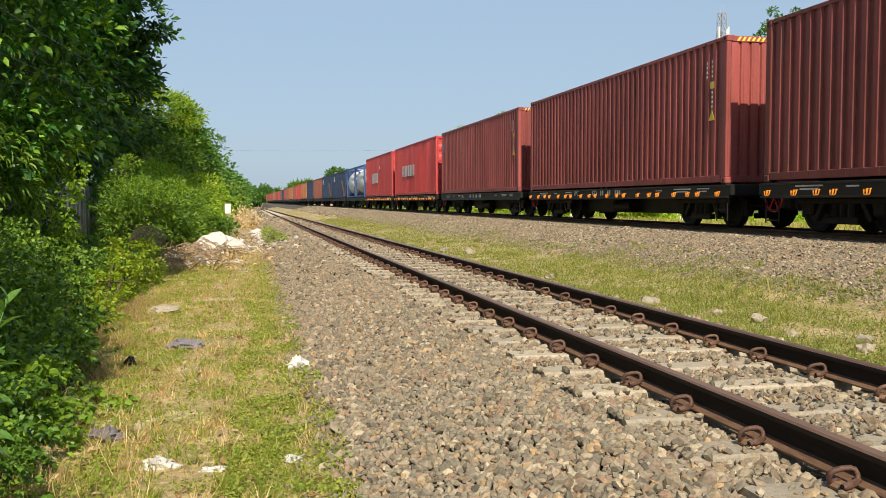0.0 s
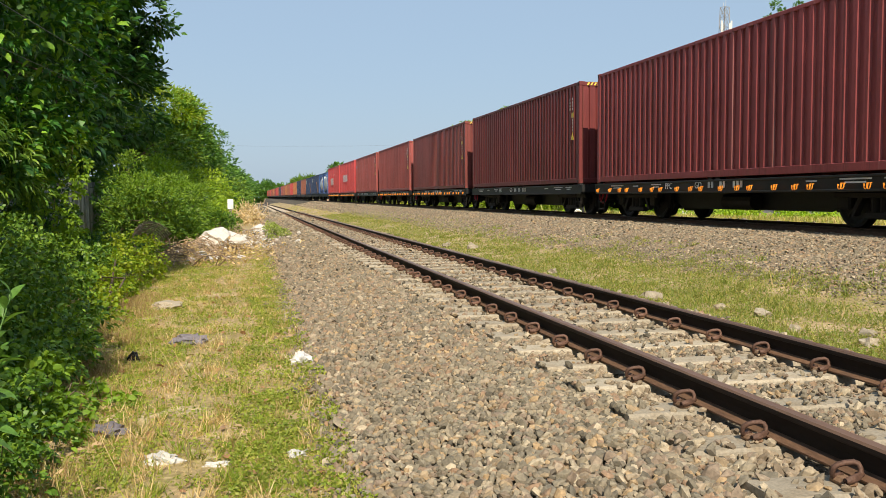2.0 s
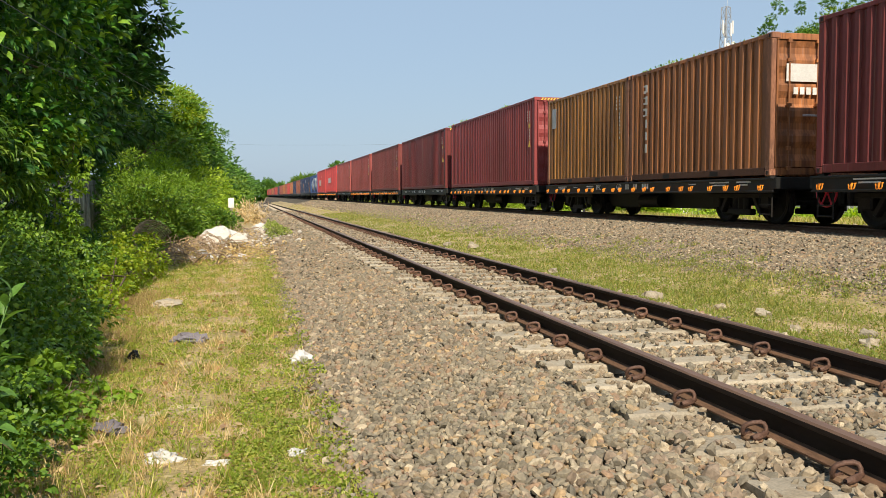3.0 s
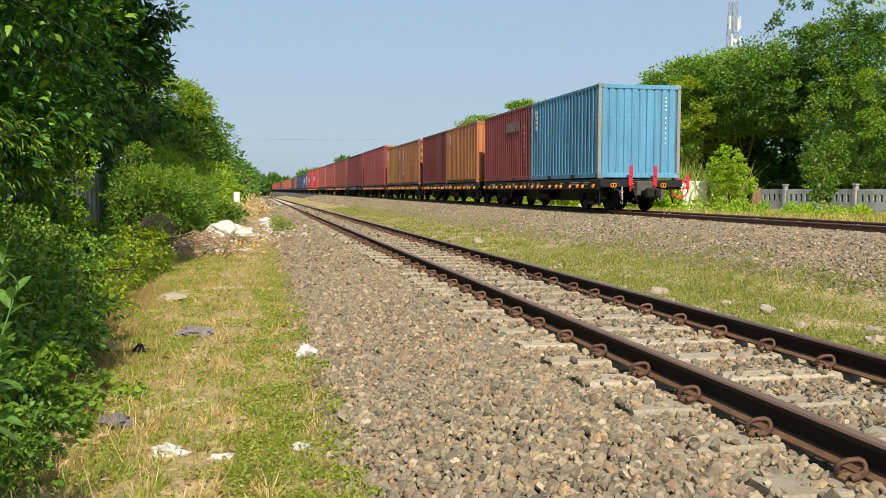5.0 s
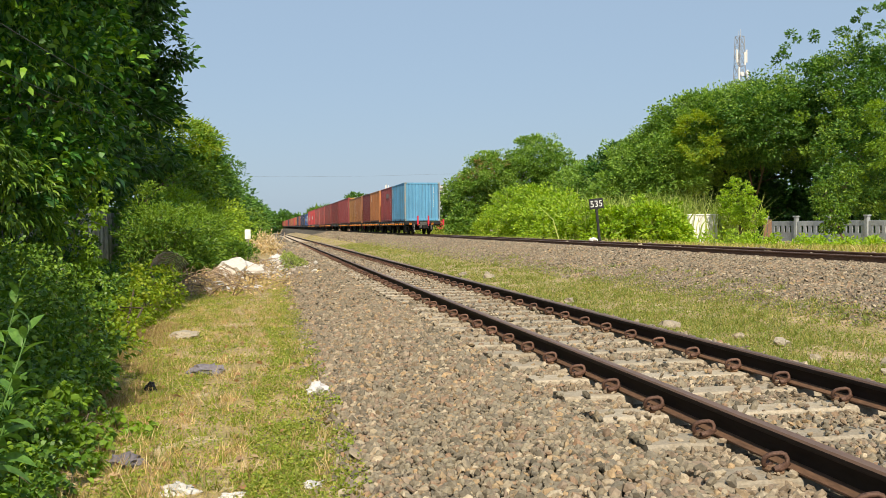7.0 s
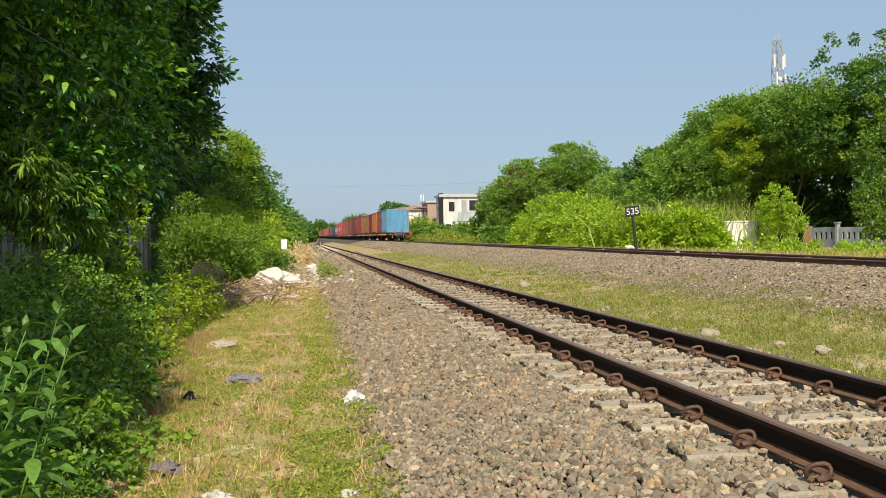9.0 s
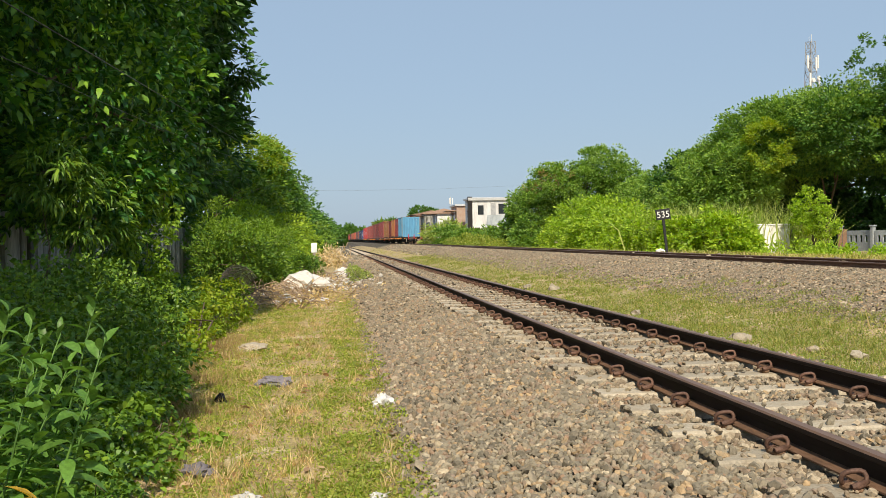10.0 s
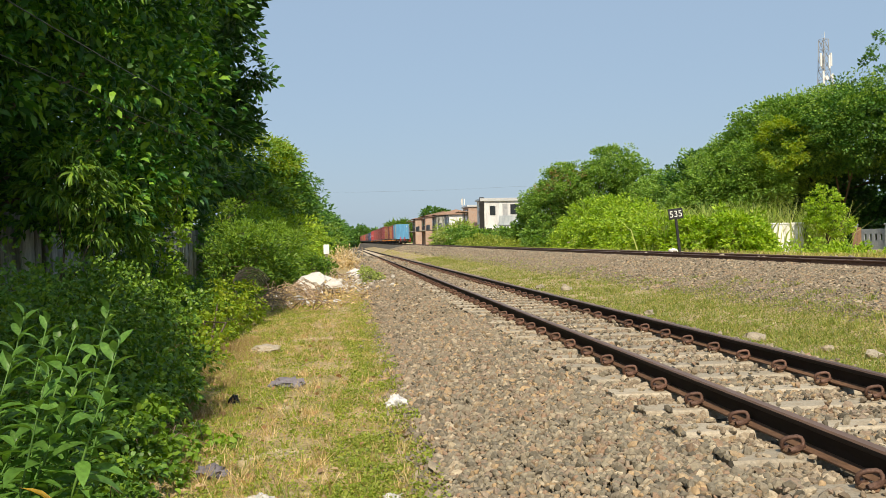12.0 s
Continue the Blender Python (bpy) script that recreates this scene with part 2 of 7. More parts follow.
LEAF = {
    "big": leaf_mat("broad_leaf", [(.024, .092, .014), (.044, .145, .019), (.068, .20, .025), (.032, .115, .016), (.13, .29, .03), (.22, .40, .04)], 0.22),
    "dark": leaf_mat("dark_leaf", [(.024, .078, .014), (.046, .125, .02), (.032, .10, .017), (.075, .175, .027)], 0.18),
    "bright": leaf_mat("bright_leaf", [(.15, .27, .027), (.205, .34, .034), (.265, .40, .045), (.115, .215, .021)], 0.36),
    "vine": leaf_mat("vine_leaf", [(.225, .37, .03), (.30, .47, .04), (.13, .24, .02), (.41, .55, .06)], 0.38),
    "hedge": leaf_mat("hedge_leaf", [(.065, .15, .018), (.115, .23, .024), (.045, .11, .015), (.19, .31, .03)], 0.22),
    "tree": leaf_mat("tree_leaf", [(.05, .135, .024), (.09, .20, .031), (.14, .27, .038), (.065, .16, .027)], 0.25),
    "yellowish": leaf_mat("yellow_and_sunlit_leaf", [(.22, .34, .022), (.28, .39, .03), (.16, .27, .02), (.30, .36, .03)], 0.4),
    "weed": leaf_mat("weed_leaf", [(.20, .28, .033), (.28, .35, .05), (.14, .215, .027), (.37, .40, .08)], 0.35),
    "grass": leaf_mat("grass_blade", [(.28, .32, .055), (.38, .37, .085), (.48, .41, .13), (.20, .28, .035), (.52, .43, .17)], 0.35),
    "dry": leaf_mat("dry_grass_blade", [(.60, .45, .21), (.74, .60, .33), (.48, .34, .15), (.42, .33, .13)], 0.3),
    "grove": leaf_mat("grove_leaf", [(.085, .18, .032), (.165, .29, .048), (.26, .40, .064), (.12, .235, .04)], 0.32),
    "yellowed": leaf_mat("yellowed_leaf", [(.62, .48, .05), (.55, .36, .04)], 0.3),
    "withered": leaf_mat("withered_grass", [(.34, .23, .10), (.46, .34, .17), (.26, .17, .07), (.40, .34, .12)], 0.25),
    "ditch": leaf_mat("ditch_weed_leaf", [(.17, .24, .04), (.25, .30, .055), (.12, .18, .03), (.36, .34, .10)], 0.32),
    "fallen": leaf_mat("fallen_leaf", [(.30, .16, .07), (.42, .25, .12), (.22, .12, .06), (.50, .36, .2)], 0.15),
    "blossom": leaf_mat("reddish_new_leaf", [(.30, .21, .07), (.36, .22, .10), (.26, .25, .06)], 0.3),
    # lighter leaf colour that carries sunlight on crown tops and outsides
    "tips": leaf_mat("sunlit_side_leaf", [(.20, .34, .055), (.27, .42, .07), (.33, .46, .09), (.16, .29, .045)], 0.35),
    "reed": leaf_mat("reed_blade", [(.28, .38, .07), (.38, .46, .11), (.46, .50, .17), (.22, .32, .05)], 0.35),
    "pale": leaf_mat("pale_broad_leaf", [(.075, .17, .032), (.115, .235, .043), (.09, .20, .037), (.17, .315, .062)], 0.33, island=False),
}


# ---- mesh helpers ----
class Geo:
    """Collects boxes, bars and sheets into one mesh."""

    def __init__(self):
        self.v, self.f, self.m = [], [], []

    def add(self, verts, faces, slot=0):
        k = len(self.v)
        self.v += [tuple(p) for p in verts]
        self.f += [tuple(i + k for i in q) for q in faces]
        self.m += [slot] * len(faces)
        return self

    def box(self, x0, x1, y0, y1, z0, z1, c=0.0, slot=0, turn=None):
        lo, hi = (x0, y0, z0), (x1, y1, z1)
        if c <= 0:
            vs = [Vector((hi[0] if i & 1 else lo[0], hi[1] if i & 2 else lo[1], hi[2] if i & 4 else lo[2])) for i in range(8)]
            fs = [(0, 2, 3, 1), (4, 5, 7, 6), (0, 1, 5, 4), (2, 6, 7, 3), (0, 4, 6, 2), (1, 3, 7, 5)]
        else:
            vs, ix = [], {}
            for i in range(8):
                for a in range(3):
                    p = [(hi[k] if i >> k & 1 else lo[k]) for k in range(3)]
                    for k in range(3):
                        if k != a:
                            p[k] += -c if i >> k & 1 else c
                    ix[i, a] = len(vs)
                    vs.append(Vector(p))
            fs = []
            for a in range(3):
                b, d = [k for k in range(3) if k != a]
                for s in (0, 1):
                    q = [s << a, s << a | 1 << b, s << a | 1 << b | 1 << d, s << a | 1 << d]
                    fs.append(tuple(ix[i, a] for i in q))
            for a in range(3):
                b, d = [k for k in range(3) if k != a]
                for i in range(8):
                    if not i >> a & 1:
                        fs.append((ix[i, b], ix[i | 1 << a, b], ix[i | 1 << a, d], ix[i, d]))
            for i in range(8):
                fs.append((ix[i, 0], ix[i, 1], ix[i, 2]))
        if turn is not None:
            vs = [turn @ p for p in vs]
        return self.add(vs, fs, slot)

    def tube(self, path, radii, sides=8, slot=0, caps=True):
        """A round bar along the points, with a radius at each of them."""
        path = [Vector(p) for p in path]
        if isinstance(radii, (int, float)):
            radii = [radii] * len(path)
        k, n = len(self.v), len(path)
        side = None
        for i, p in enumerate(path):
            d = (path[min(i + 1, n - 1)] - path[max(i - 1, 0)]).normalized()
            if side is None:
                side = d.orthogonal().normalized()
            side = (side - d * side.dot(d))
            side = side.normalized() if side.length > 1e-6 else d.orthogonal().normalized()
            up = d.cross(side)
            for j in range(sides):
                a = 2 * math.pi * j / sides
                self.v.append(tuple(p + (side * math.cos(a) + up * math.sin(a)) * radii[i]))
        for i in range(n - 1):
            for j in range(sides):
                a, b = k + i * sides + j, k + i * sides + (j + 1) % sides
                self.f.append((a, b, b + sides, a + sides))
                self.m.append(slot)
        if caps:
            self.f += [tuple(range(k + sides - 1, k - 1, -1)), tuple(range(k + (n - 1) * sides, k + n * sides))]
            self.m += [slot, slot]
        return self

    def sweep(self, profile, y0, y1, slot=0):
        """A closed outline in x and z, drawn out along y."""
        n = len(profile)
        vs = [(x, y, z) for y in (y0, y1) for x, z in profile]
        fs = [(i, (i + 1) % n, n + (i + 1) % n, n + i) for i in range(n)]
        fs += [tuple(range(n - 1, -1, -1)), tuple(range(n, 2 * n))]
        return self.add(vs, fs, slot)

    def sheet(self, line, z0, z1, slot=0):
        """An upright sheet over a line in x and y."""
        n = len(line)
        vs = [(x, y, z) for z in (z0, z1) for x, y in line]
        return self.add(vs, [(i, i + 1, n + i + 1, n + i) for i in range(n - 1)], slot)

    def mesh(self, name, *mats, smooth=False, fix=True):
        me = bpy.data.meshes.new(name)
        me.from_pydata(self.v, [], self.f)
        for m in mats:
            me.materials.append(m)
        if len(mats) > 1:
            me.polygons.foreach_set("material_index", self.m)
        if fix:
            bm = bmesh.new()
            bm.from_mesh(me)
            bmesh.ops.recalc_face_normals(bm, faces=bm.faces)
            bm.to_mesh(me)
            bm.free()
        if smooth:
            me.polygons.foreach_set("use_smooth", [True] * len(me.polygons))
        me.update()
        return me


def part(name, me, parent=None, m=None, label="", kind=""):
    ob = new(name, me)
    if parent is not None:
        ob.parent = parent
    if m is not None:
        ob.matrix_basis = m
    return tagged(ob, label=label, kind=kind)


def thing(name, label, category, group="", kind="", m=None, me=None):
    ob = new(name, me)
    if m is not None:
        ob.matrix_basis = m
    return tagged(ob, label, category, group, kind)


def mesh_np(name, V, F, material, smooth=False):
    """A mesh from arrays of points and of faces with equal corner counts."""
    me = bpy.data.meshes.new(name)
    V, F = np.ascontiguousarray(V, np.float32), np.ascontiguousarray(F, np.int32)
    me.vertices.add(len(V))
    me.vertices.foreach_set("co", V.ravel())
    me.loops.add(F.size)
    me.loops.foreach_set("vertex_index", F.ravel())
    me.polygons.add(len(F))
    me.polygons.foreach_set("loop_start", np.arange(0, F.size, F.shape[1], dtype=np.int32))
    me.materials.append(material)
    me.polygons.foreach_set("use_smooth", np.full(len(F), smooth))
    me.update(calc_edges=True)
    return me


RNG = np.random.default_rng(7)


def unit(a):
    return a / np.maximum(np.linalg.norm(a, axis=-1, keepdims=True), 1e-9)


# ---- the lie of the land ----
TRACK_TURN = radians(0.45)                       # the far track closes in on the near one
ALONG = Vector((-math.sin(TRACK_TURN), math.cos(TRACK_TURN), 0.0))
ACROSS = Vector((math.cos(TRACK_TURN), math.sin(TRACK_TURN), 0.0))
FAR_CENTRE, RISE = 10.46, 0.004                  # from the eye's line to the far track's middle; its rise per metre
RAIL_TOP = 0.465                                 # the far rails' top beside the eye


def lift(y):
    return RISE * (np.clip(y, -80, 420) - EYE.y)


def ground_z(x, y):
    """Height of the land: footpath, near ballast, ditch, far embankment and the plain beyond."""
    x, y = np.asarray(x, float), np.asarray(y, float)
    d = x - (EYE.x + FAR_CENTRE - math.tan(TRACK_TURN) * (np.clip(y, -80, 420) - EYE.y))
    up = lift(y)
    near = np.interp(x, [-40, -7, -4.5, -1.85, -0.75, 1.65, 2.2, 3.2], [-.15, -.15, -.27, -.235, -.018, -.016, -.13, -.13])
    ditch = np.interp(d, [-5.2, -4.2, -1.9, 1.9, 3.6, 6, 60], [0.0, 0.06, .345, .345, .16, .02, -.10])
    k = np.clip((x - 2.2) / 0.8, 0, 1)
    right = np.where(d < -4.2, -.13 + .7 * up * np.clip((d + 8) / 4, 0, 1) + ditch, 0)
    w = np.interp(d, [-6.0, -4.4], [0, 1])
    right = (-.13 + .75 * up) * (1 - w) + (ditch - .13 * np.interp(d, [-4.4, -2], [1, 0]) + up * np.interp(d, [-4.4, -2], [.75, 1])) * w
    return near * (1 - k) + right * k


# ---- ground, ballast beds ----
def grid_mesh(name, xs, ys, height, material, noise_amp=0.0, noise_size=1.0):
    X, Y = np.meshgrid(xs, ys)
    Z = height(X, Y)
    if noise_amp:
        Z = Z + noise_amp * np.array([noise.fractal((x / noise_size, y / noise_size, 3.1), 1.0, 2.0, 3) for x, y in zip(X.ravel(), Y.ravel())]).reshape(X.shape)
    V = np.stack([X, Y, Z], -1).reshape(-1, 3)
    nx, ny = len(xs), len(ys)
    i = (np.arange(ny - 1)[:, None] * nx + np.arange(nx - 1)[None]).ravel()
    F = np.stack([i, i + 1, i + nx + 1, i + nx], -1)
    return mesh_np(name, V, F, material, True)


def under_beds(x, y):
    """The land lies a little lower under the two ballast beds."""
    d = x - (EYE.x + FAR_CENTRE - math.tan(TRACK_TURN) * (np.clip(y, -80, 420) - EYE.y))
    return ground_z(x, y) - 0.07 * np.interp(x, [-1.8, -1.6, 1.7, 1.9], [0, 1, 1, 0]) - 0.07 * np.interp(d, [-3.9, -3.6, 3.2, 3.5], [0, 1, 1, 0])


XS = np.concatenate([[-2500, -700, -200, -80, -40, -20, -12], np.arange(-8, 14, 0.2), np.arange(14, 34, 2), [40, 60, 100, 250, 800, 2500]])
YS = np.concatenate([[-400, -120, -40, -12], np.arange(-6, 20, 0.3), np.arange(20, 80, 2), np.arange(80, 440, 15), [600, 1200, 3500]])
ground = thing("ground", "dry grassy soil with a worn footpath beside the track", "ground", kind="structure", me=grid_mesh("ground", XS, YS, under_beds, M["soil"], 0.02, 0.5))
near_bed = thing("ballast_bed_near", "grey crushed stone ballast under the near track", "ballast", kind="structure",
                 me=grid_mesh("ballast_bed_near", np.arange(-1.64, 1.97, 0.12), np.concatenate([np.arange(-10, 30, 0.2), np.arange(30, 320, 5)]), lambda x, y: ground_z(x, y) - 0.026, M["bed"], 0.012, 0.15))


def far_bed_z(d, y):
    return ground_z(d + EYE.x + FAR_CENTRE - math.tan(TRACK_TURN) * (y - EYE.y), y) - 0.01


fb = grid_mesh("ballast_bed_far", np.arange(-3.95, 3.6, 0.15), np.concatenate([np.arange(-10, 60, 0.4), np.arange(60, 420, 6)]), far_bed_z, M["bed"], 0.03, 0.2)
co = np.empty(len(fb.vertices) * 3, np.float32)
fb.vertices.foreach_get("co", co)
co = co.reshape(-1, 3)
co[:, 0] += EYE.x + FAR_CENTRE - math.tan(TRACK_TURN) * (co[:, 1] - EYE.y)
fb.vertices.foreach_set("co", co.ravel())
fb.update()
far_bed = thing("ballast_bed_far", "raised embankment of grey crushed stone under the far track", "ballast", kind="structure", me=fb)


# ---- rails, sleepers and clips ----
GAUGE = 1.137     # between the middles of the two rail heads
HALF = [(.054, .0), (.054, .008), (.028, .017), (.009, .027), (.0075, .060), (.009, .092), (.026, .098), (.030, .103), (.030, .121), (.022, .130)]
PROFILE = [(x, z) for x, z in HALF] + [(-x, z) for x, z in reversed(HALF)]


HEAD = [(x, z) for x, z in PROFILE if z > .091]
FOOT = [(x, z) for x, z in PROFILE if z < .093]


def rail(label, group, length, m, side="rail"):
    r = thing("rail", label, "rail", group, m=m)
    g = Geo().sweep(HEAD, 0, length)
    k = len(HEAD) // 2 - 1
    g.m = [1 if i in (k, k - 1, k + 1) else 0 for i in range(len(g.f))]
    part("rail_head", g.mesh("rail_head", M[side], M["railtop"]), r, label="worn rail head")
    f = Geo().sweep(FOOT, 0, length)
    # low faces get the painted sunlit rust, the web above the side colour
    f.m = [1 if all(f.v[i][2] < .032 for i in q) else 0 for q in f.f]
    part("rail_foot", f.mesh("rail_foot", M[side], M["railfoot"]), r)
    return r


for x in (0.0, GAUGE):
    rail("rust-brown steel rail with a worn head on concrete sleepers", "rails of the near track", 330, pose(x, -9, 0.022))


def on_far_track(al, side=0.0, z=0.0):
    """A pose on the far track: metres along it from the eye, to the right of its middle and above its rail tops."""
    p = EYE + ACROSS * (FAR_CENTRE + side) + ALONG * al
    return Matrix.Translation((p.x, p.y, RAIL_TOP + RISE * al + z)) @ pose(0, 0, 0, math.degrees(math.atan(RISE)), 0, math.degrees(TRACK_TURN))


for s in (-GAUGE / 2, GAUGE / 2):
    rail("rust-brown steel rail on the raised embankment", "rails of the far track", 440, on_far_track(-14, s, -0.131), "rail_brown")


def sleeper_mesh():
    g = Geo()
    ys = [(-1.0, .115, .0), (-.82, .115, .0), (-.34, .10, -.012), (.34, .10, -.012), (.82, .115, .0), (1.0, .115, .0)]
    k = []
    for x, w, z in ys:
        k.append([(x, -w - .035, -.2), (x, -w, z - .012), (x, -w + .014, z), (x, w - .014, z), (x, w, z - .012), (x, w + .035, -.2)])
    vs = [p for r in k for p in r]
    fs = [(i * 6 + j, i * 6 + (j + 1) % 6, i * 6 + 6 + (j + 1) % 6, i * 6 + 6 + j) for i in range(5) for j in range(6)]
    return g.add(vs, fs + [tuple(range(5, -1, -1)), tuple(range(30, 36))]).mesh("sleeper_body", M["sleeper"])


def clip_mesh():
    """A sprung clip of bent round bar: a leg through the shoulder, a wide loop and a toe on the rail's foot."""
    pts = [(.0, .075, .024), (.0, .02, .024)]
    for i in range(15):
        a = radians(-80 - 430 * i / 14)
        c, s = math.cos(a), math.sin(a)
        c, s = math.copysign(abs(c) ** .7, c), math.copysign(abs(s) ** .7, s)
        pts.append((.002 + .043 * c, .03 - .085 * i / 14, .047 + .027 * s + .006 * c))
    pts += [(.048, -.030, .036), (.050, .0, .026)]
    return Geo().tube(pts, .0105, 6).mesh("rail_clip", M["clip"], smooth=True)


SLEEPER, CLIP = sleeper_mesh(), clip_mesh()
SHOULDER = Geo().box(-.035, .03, -.045, .045, -.01, .022, .012).mesh("shoulder", M["pad"])
first = thing("concrete_sleeper", "weathered concrete sleeper half buried in ballast with rusty clips", "sleeper", "sleepers of the near track", me=SLEEPER, m=pose(GAUGE / 2, -8.4, 0.018))
for sx in (-GAUGE / 2, GAUGE / 2):
    for q, a in ((-.105, 0), (.105, 180)):
        part("shoulder", SHOULDER, first, pose(sx + q, 0, 0, 0, 0, a))
        part("rail_clip", CLIP, first, pose(sx + q, 0, .0, 0, 0, a))
for i in range(1, 124):
    copy_thing(first, pose(GAUGE / 2 + random.uniform(-.012, .012), -8.4 + 0.6 * i + random.uniform(-.012, .012), 0.018 + random.uniform(-.004, .003), 0, 0, random.uniform(-.5, .5)))


def joined(me_list, name, material):
    """Many small meshes with their poses, joined into one."""
    V, F, k = [], [], 0
    for me, m in me_list:
        c = np.empty(len(me.vertices) * 3, np.float32)
        me.vertices.foreach_get("co", c)
        c = c.reshape(-1, 3) @ np.array(m.to_3x3()).T + np.array(m.translation)
        V.append(c)
        F += [tuple(k + i for i in p.vertices) for p in me.polygons]
        k += len(c)
    out = bpy.data.meshes.new(name)
    out.from_pydata(np.concatenate(V).tolist(), [], F)
    out.materials.append(material)
    return out


thing("far_sleepers", "weathered concrete sleepers running into the distance", "sleepers", kind="stuff",
      me=joined([(SLEEPER, pose(GAUGE / 2, 66 + 0.6 * i, 0.014)) for i in range(200)], "far_sleepers", M["sleeper"]))
SPLAIN = sleeper_mesh()
base = thing("concrete_sleeper", "concrete sleeper in the embankment's ballast", "sleeper", "sleepers of the far track", me=SPLAIN, m=on_far_track(4, 0, -.150))
for i in range(1, 90):
    copy_thing(base, on_far_track(4 + 0.6 * i, 0, -.150))


# ---- the container train ----
FLOOR = 0.90      # underside of the containers over the rail tops
PITCH = 13.527    # from wagon to wagon


def along(t):
    """How far the last wagon's rear stands past the eye."""
    return -65.32 + 17.455 * t + 0.039 * t * t + (0.20 * (t - 7) ** 2 if t > 7 else 0.0)


def waves(a, b, out, depth, pitch, slope=.26):
    """The line of a corrugated panel: places along it and how far they stand out."""
    n = max(1, round((b - a) / pitch))
    p = (b - a) / n
    line = []
    for i in range(n):
        s = a + i * p
        line += [(s, out), (s + (.5 - slope) * p, out), (s + .5 * p, out - depth), (s + (1 - slope) * p, out - depth)]
    return line + [(b, out)]


CACHE = {}


def container_meshes(L, H, colour, doors):
    key = (L, H, colour, doors)
    if key in CACHE:
        return CACHE[key]
    pm = PAINTS[colour]
    h, w = L / 2, 1.219
    out = {}
    f = Geo()
    for x in (-1, 1):
        for y in (-1, 1):
            xa, xb = sorted((x * w, x * (w - .10)))
            ya, yb = sorted((y * h, y * (h - .16)))
            f.box(xa, xb, ya, yb, .118, H - .118, .012, 2)
    for x in (-1, 1):
        xa, xb = sorted((x * (w - .004), x * (w - .075)))
        f.box(xa, xb, -h + .17, h - .17, H - .085, H - .01, .008)
        f.box(xa, xb, -h + .17, h - .17, .02, .16, .008, 1)
    if L < 7:      # fork pockets
        for y in (-1.05, 1.05):
            f.box(-w + .001, w - .001, y - .16, y + .16, .035, .125, .0, 3)
    for y in (-1, 1):
        ya, yb = sorted((y * (h - .004), y * (h - .10)))
        f.box(-w + .11, w - .11, ya, yb, H - .13, H - .012, .008)
        f.box(-w + .11, w - .11, ya, yb, .02, .15, .008)
    n = int(L / 1.2)
    for i in range(n):
        y = -h + .5 + (L - 1) * i / (n - 1)
        f.box(-w + .08, w - .08, y - .03, y + .03, .03, .15)
    out["frame"] = f.mesh("frame", pm, M["dark_rusty_rail"] if colour in ("brown", "ochre", "orange") else pm, M["worn_post"] if colour == "blue" else M["rusty_post"] if colour in ("brown", "ochre") else pm, M["steel"])
    c = Geo()
    c.box(-.089, .089, -.081, .081, -.059, .059, .014)
    c.box(-.094, -.06, -.03, .03, -.035, .035, .006, 1)
    out["corner_casting"] = c.mesh("corner_casting", M["worn_post"] if colour == "blue" else M["rusty_post"] if colour in ("brown", "ochre") else pm, M["steel"])
    line = waves(-h + .16, h - .16, w - .008, .040, .278, .12)
    g = Geo()
    g.sheet([(-x, y) for y, x in line], .155, H - .08)
    g.sheet([(-x + .012, y) for y, x in line], .155, H - .08)
    out["side_panel"] = g.mesh("side_panel", pm, fix=False)
    line, n = [], 10
    for i in range(n):
        s, p = -w + .11 + (2 * w - .22) * i / n, (2 * w - .22) / n
        line += [(s, h - .02), (s + .70 * p, h - .02), (s + .80 * p, h - .055), (s + .92 * p, h - .055)]
    line.append((w - .11, h - .02))
    g = Geo().sheet([(x, -y) for x, y in line], .15, H - .125)
    g.sheet([(x, -y + .012) for x, y in line], .15, H - .125)
    out["end_wall"] = g.mesh("end_wall", pm, fix=False)
    g = Geo()
    rl = waves(-h + .1, h - .1, H - .005, .02, .4)
    k = len(rl)
    g.add([(x, y, z) for x in (-w + .07, w - .07) for y, z in rl], [(i, i + 1, k + i + 1, k + i) for i in range(k - 1)])
    g.add([(x, y, z - .01) for x in (-w + .07, w - .07) for y, z in rl], [(i, i + 1, k + i + 1, k + i) for i in range(k - 1)])
    out["roof"] = g.mesh("roof", pm, fix=False)
    # a door leaf with pressed bands across it
    g = Geo()
    dl = waves(.17, H - .15, h - .02, .04, (H - .32) / 5)
    k = len(dl)
    for off in (0, .03):
        g.add([(x, -y + off, z) for x in (.012, w - .115) for z, y in dl], [(i, i + 1, k + i + 1, k + i) for i in range(k - 1)])
    for x in (.012, w - .155):
        g.box(x, x + .04, -h + .005, -h + .05, .16, H - .14, .005)
    out["door"] = g.mesh("door", pm, fix=False)
    g = Geo().tube([(0, 0, .10), (0, 0, H - .10)], .017, 8)
    for z in (.14, .5, H * .5, H - .5, H - .15):
        g.box(-.045, .045, -.022, .03, z - .035, z + .035, .006)
    out["locking_bar"] = g.mesh("locking_bar", pm)
    out["handle"] = Geo().box(-.30, .02, -.05, -.03, -.018, .018, .006).mesh("handle", M["galv"])
    CACHE[key] = out
    return out


def bars(rows_, x0, z0, cell, gap, tall=False, space=.035):
    """Plain bars in place of lettering, on a wall that faces -x: bars run along y."""
    g = Geo()
    for r, widths in enumerate(rows_):
        y = 0
        for wd in widths:
            if tall:
                g.box(-.004, 0, x0 + r * gap, x0 + r * gap + cell, z0 - y - wd, z0 - y)
            else:
                g.box(-.004, 0, x0 - y - wd, x0 - y, z0 - r * gap - cell, z0 - r * gap)
            y += wd + space
    return g


